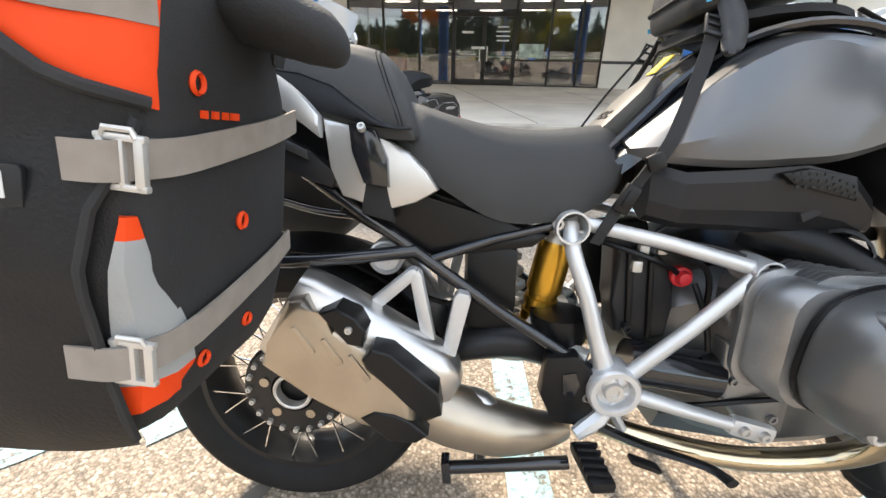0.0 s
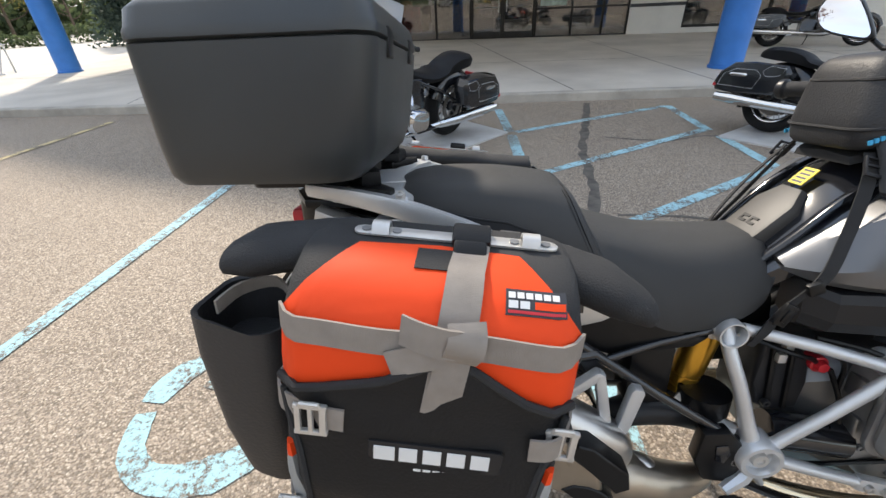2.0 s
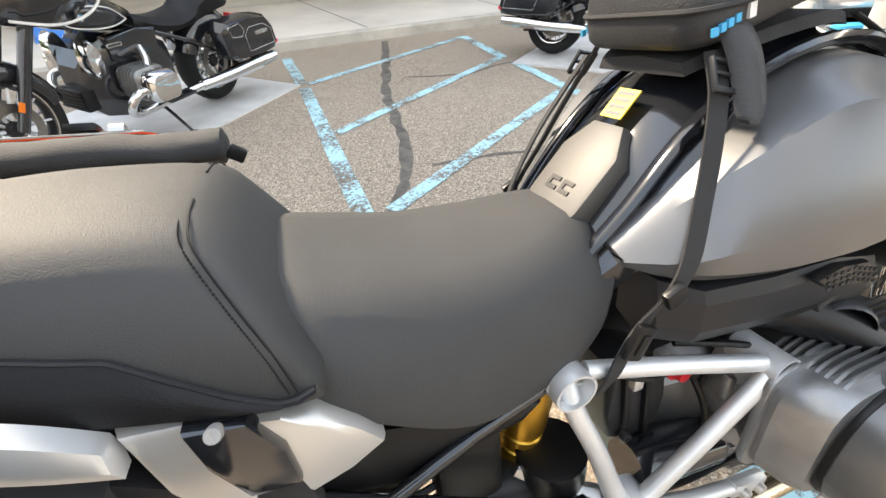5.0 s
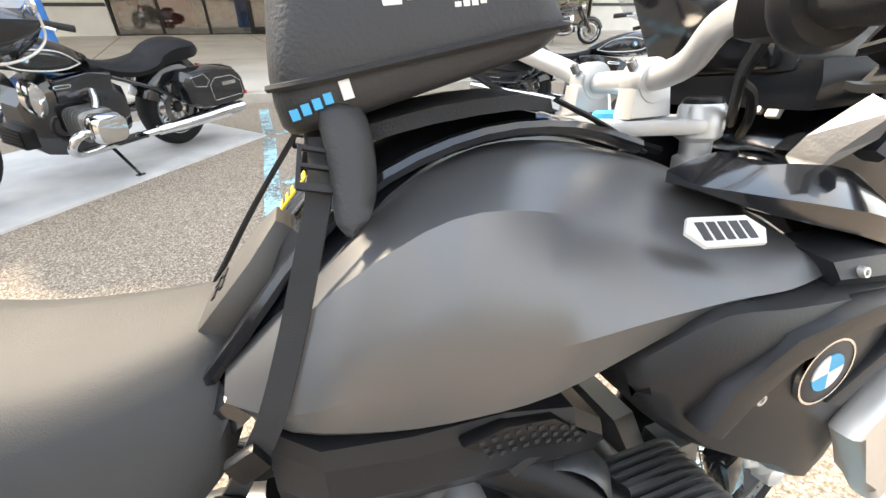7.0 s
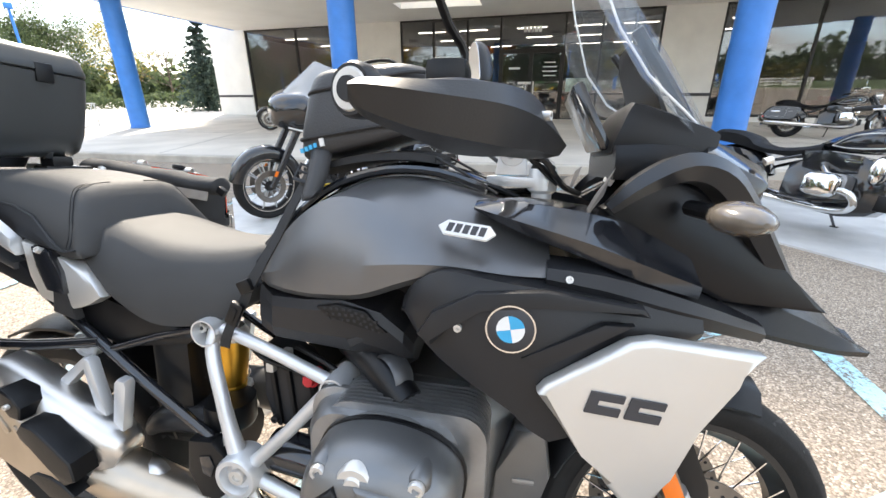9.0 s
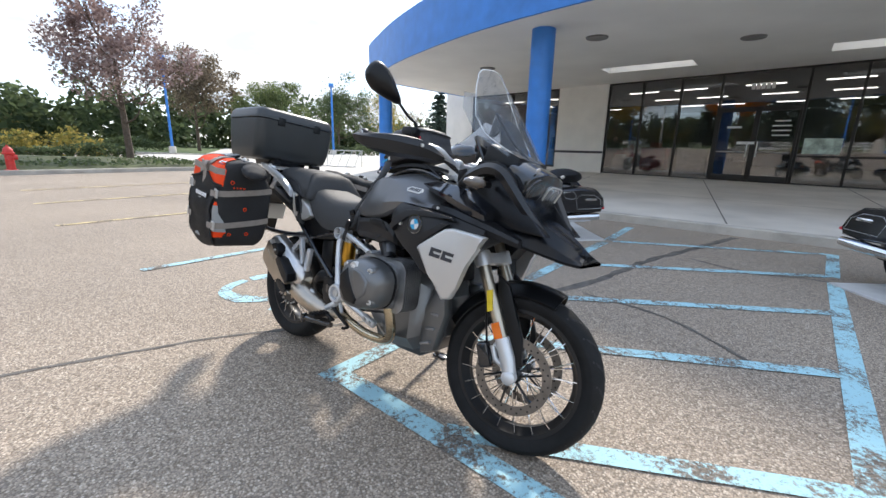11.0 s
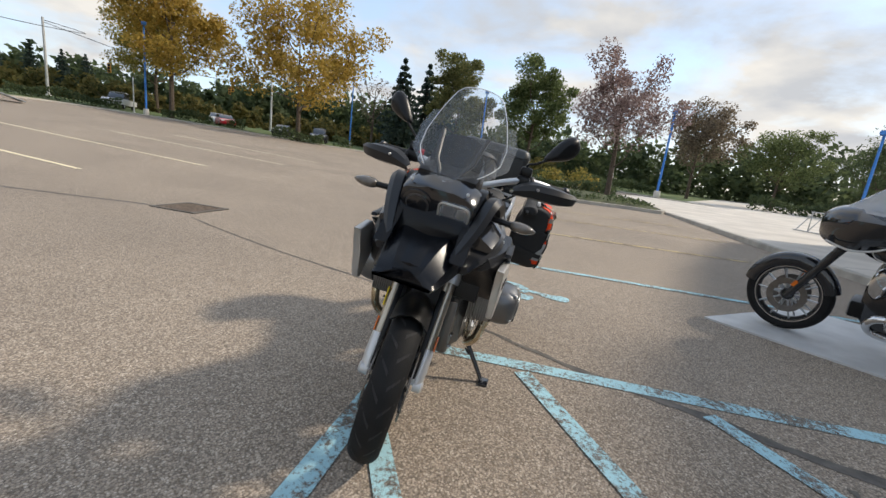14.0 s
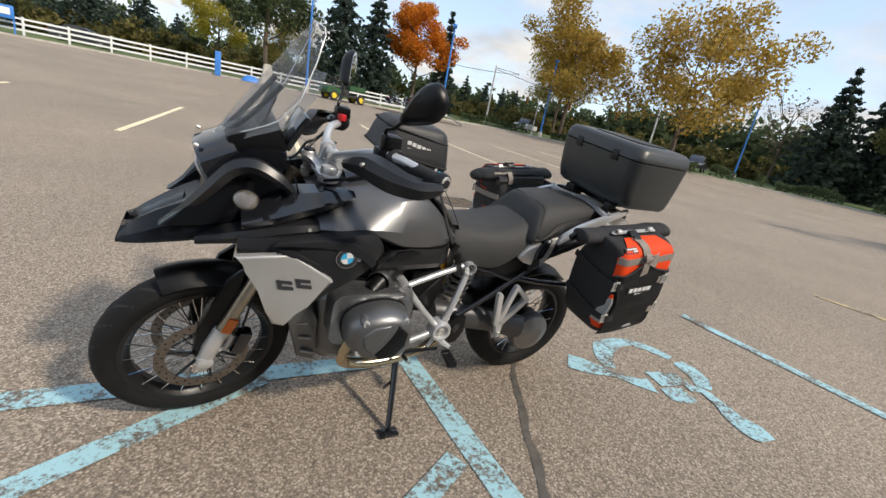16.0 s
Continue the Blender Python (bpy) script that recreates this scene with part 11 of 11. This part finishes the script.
# flatbed trailer
TRM = Matrix.Translation((-14.6, -34.9, ground_z(-14.6, -34.9))) @ Matrix.Rotation(radians(155), 4, "Z")
tr = thing("flatbed_trailer", "silver twin-axle flatbed trailer carrying motorcycles", "trailer", at=TRM)
bm = bmesh.new()
box(bm, (-0.2, 0, 0.55), (6.4, 2.0, 0.10), bevel=0.01)
part("deck", bm, M_WHITE, tr)
for sy in (-1.0, 1.0):
    bm = bmesh.new()
    box(bm, (-0.2, sy, 0.60), (6.4, 0.06, 0.16))
    part("side_rail", bm, M_WHITE, tr)
    bm = bmesh.new()
    box(bm, (1.3, sy * 1.12, 0.76), (1.75, 0.26, 0.03), bevel=0.01)
    box(bm, (2.1, sy * 1.12, 0.66), (0.14, 0.26, 0.2))
    box(bm, (0.5, sy * 1.12, 0.66), (0.14, 0.26, 0.2))
    part("mudguard", bm, M_WHITE, tr)
    for sx in (0.92, 1.68):
        car_wheel(tr, sx, sy * 1.12, 0.34, 0.22)
bm = bmesh.new()
tube(bm, [(-3.4, -0.8, 0.55), (-4.8, 0, 0.5)], 0.05, 8)
tube(bm, [(-3.4, 0.8, 0.55), (-4.8, 0, 0.5)], 0.05, 8)
tube(bm, [(-4.6, 0, 0.5), (-4.6, 0, 0.0)], 0.04, 8)
part("drawbar", bm, M_ALLOY, tr)
bm = bmesh.new()
loft(bm, [[(3.0, y, 0.55), (3.0, y, 0.62), (4.6, y, 0.06), (4.6, y, 0.0)] for y in (-0.9, 0.9)])
part("ramp", bm, M_ALLOY, tr)
for k, sx in enumerate((-2.3, -0.7, 0.9)):
    copy_thing(cl2, TRM @ Matrix.Translation((sx, 0.4 - 0.4 * (k % 2), 0.605)) @ Matrix.Rotation(radians(70 + 30 * k), 4, "Z"))

# traffic lights hung from a span wire, poles and cables
M_SIGNAL = mat("signal_yellow", (0.65, 0.30, 0.03), 0.5)
M_POLE = mat("galvanised_pole", (0.55, 0.55, 0.54), 0.6, metal=0.3)


def pole(x, y, h, r, material, label, category="pole"):
    bm = bmesh.new()
    tube(bm, [(0, 0, -0.2), (0, 0, h)], [r, r * 0.7], 10)
    lathe(bm, [(0, 0), (r * 1.8, 0), (r * 1.8, 0.08), (r * 1.2, 0.25), (0, 0.25)], 10, UPY)
    return solo("pole", bm, material, label, category, at=Matrix.Translation((x, y, ground_z(x, y))))


pole(-36.9, -56.9, 8.6, 0.16, M_POLE, "grey steel strain pole beside the road")
pole(-58.0, -42.0, 8.0, 0.16, M_POLE, "grey steel strain pole beside the road")
pole(-33.5, -40.8, 3.6, 0.07, M_POLE, "slim white marker pole at the hedge")
bm = bmesh.new()
tube(bm, [(-16, -44, 11.2), (-25.5, -52.2, 9.4), (-39.9, -54.7, 10.7), (-36.9, -56.9, 11.2)], 0.035, 5, curve=4)
solo("overhead_cable", bm, M_TYRE2, "black overhead cable between poles", "cable", group="cables")
bm = bmesh.new()
tube(bm, [(-36.9, -56.9, 11.0), (-46, -50, 8.9), (-52, -46, 8.7), (-58.0, -42.0, 9.6)], 0.035, 5, curve=4)
solo("overhead_cable", bm, M_TYRE2, "black span wire carrying the traffic lights", "cable", group="cables")
for x, y, z in ((-51.5, -43.8, 8.3), (-41.5, -53.4, 8.0), (-46.4, -49.0, 8.0), (-53.6, -46.0, 8.1)):
    tl = thing("traffic_light", "yellow hanging traffic light over the road", "traffic light", group="traffic lights", at=Matrix.Translation((x, y, z)) @ Matrix.Rotation(radians(40), 4, "Z"))
    bm = bmesh.new()
    box(bm, (0, 0, -0.7), (0.34, 0.36, 1.10), bevel=0.03)
    part("housing", bm, M_SIGNAL, tl)
    bm = bmesh.new()
    tube(bm, [(0, 0, -0.16), (0, 0, 0.8)], 0.02, 5)
    part("hanger", bm, M_TYRE2, tl)
    for k in range(3):
        bm = bmesh.new()
        tube(bm, [(0.15, 0, -0.36 - 0.34 * k), (0.34, 0, -0.38 - 0.34 * k)], 0.14, 12)
        part("visor", bm, M_TYRE2, tl)

# open steel rack at the walk's end, blue post and signs
rack = thing("bike_rack", "low galvanised tube bicycle rack on the walk", "bike rack", at=Matrix.Translation((-14.2, 10.9, walk_z(10.9))) @ Matrix.Rotation(radians(20), 4, "Z"))
for k in range(5):
    bm = bmesh.new()
    tube(bm, [(-0.9 + 0.45 * k, -0.3, 0.03), (-0.9 + 0.45 * k, 0.3, 0.75)], 0.018, 6)
    part("bar", bm, M_POLE, rack)
for y, z in ((-0.3, 0.03), (0.3, 0.75)):
    bm = bmesh.new()
    tube(bm, [(-1.0, y, z), (1.0, y, z)], 0.022, 6)
    part("rail", bm, M_POLE, rack)
for sx in (-0.95, 0.95):
    bm = bmesh.new()
    tube(bm, [(sx, 0.3, 0.0), (sx, 0.3, 0.75)], 0.022, 6)
    part("leg", bm, M_POLE, rack)
bm = bmesh.new()
box(bm, (0, 0, 0.95), (0.45, 0.45, 1.9), bevel=0.05)
solo("blue_post", bm, M_BLUE, "blue painted square post at the fence", "post", at=Matrix.Translation((1.2, -40.6, ground_z(1.2, -40.6))))
sg = thing("road_sign", "blue and white sign board on blue posts", "sign", at=Matrix.Translation((14.4, -41.4, ground_z(14.4, -41.4))) @ Matrix.Rotation(radians(10), 4, "Z"))
for sx in (-0.6, 0.6):
    bm = bmesh.new()
    box(bm, (sx, 0, 0.9), (0.09, 0.09, 1.8))
    part("post", bm, M_BLUE, sg)
bm = bmesh.new()
box(bm, (0, 0.06, 1.45), (1.3, 0.03, 0.85), bevel=0.01)
part("board", bm, M_BLUE, sg)
bm = bmesh.new()
box(bm, (0, 0.08, 1.5), (0.9, 0.02, 0.45))
part("panel", bm, M_WHITE, sg)
st = thing("stone_monument", "rough grey stone marker in the grass", "monument", at=Matrix.Translation((-2.6, -40.3, ground_z(-2.6, -40.3))))
bm = bmesh.new()
loft(bm, [[(x, y, z) for x, y in rrect(0, 0, 2 * a, 1.6 * a, 0.3 * a, 3)] for z, a in ((0, 0.75), (0.4, 0.6), (0.8, 0.42), (1.5, 0.36), (1.7, 0.28), (1.75, 0.1))])
part("stone", bm, M_CURB, st)
bm = bmesh.new()
loft(bm, [[(x + 1.3, y, z) for x, y in rrect(0, 0, 2 * a, 1.6 * a, 0.3 * a, 3)] for z, a in ((0, 0.7), (0.3, 0.6), (0.5, 0.3))])
part("plinth", bm, M_BLUE, st)
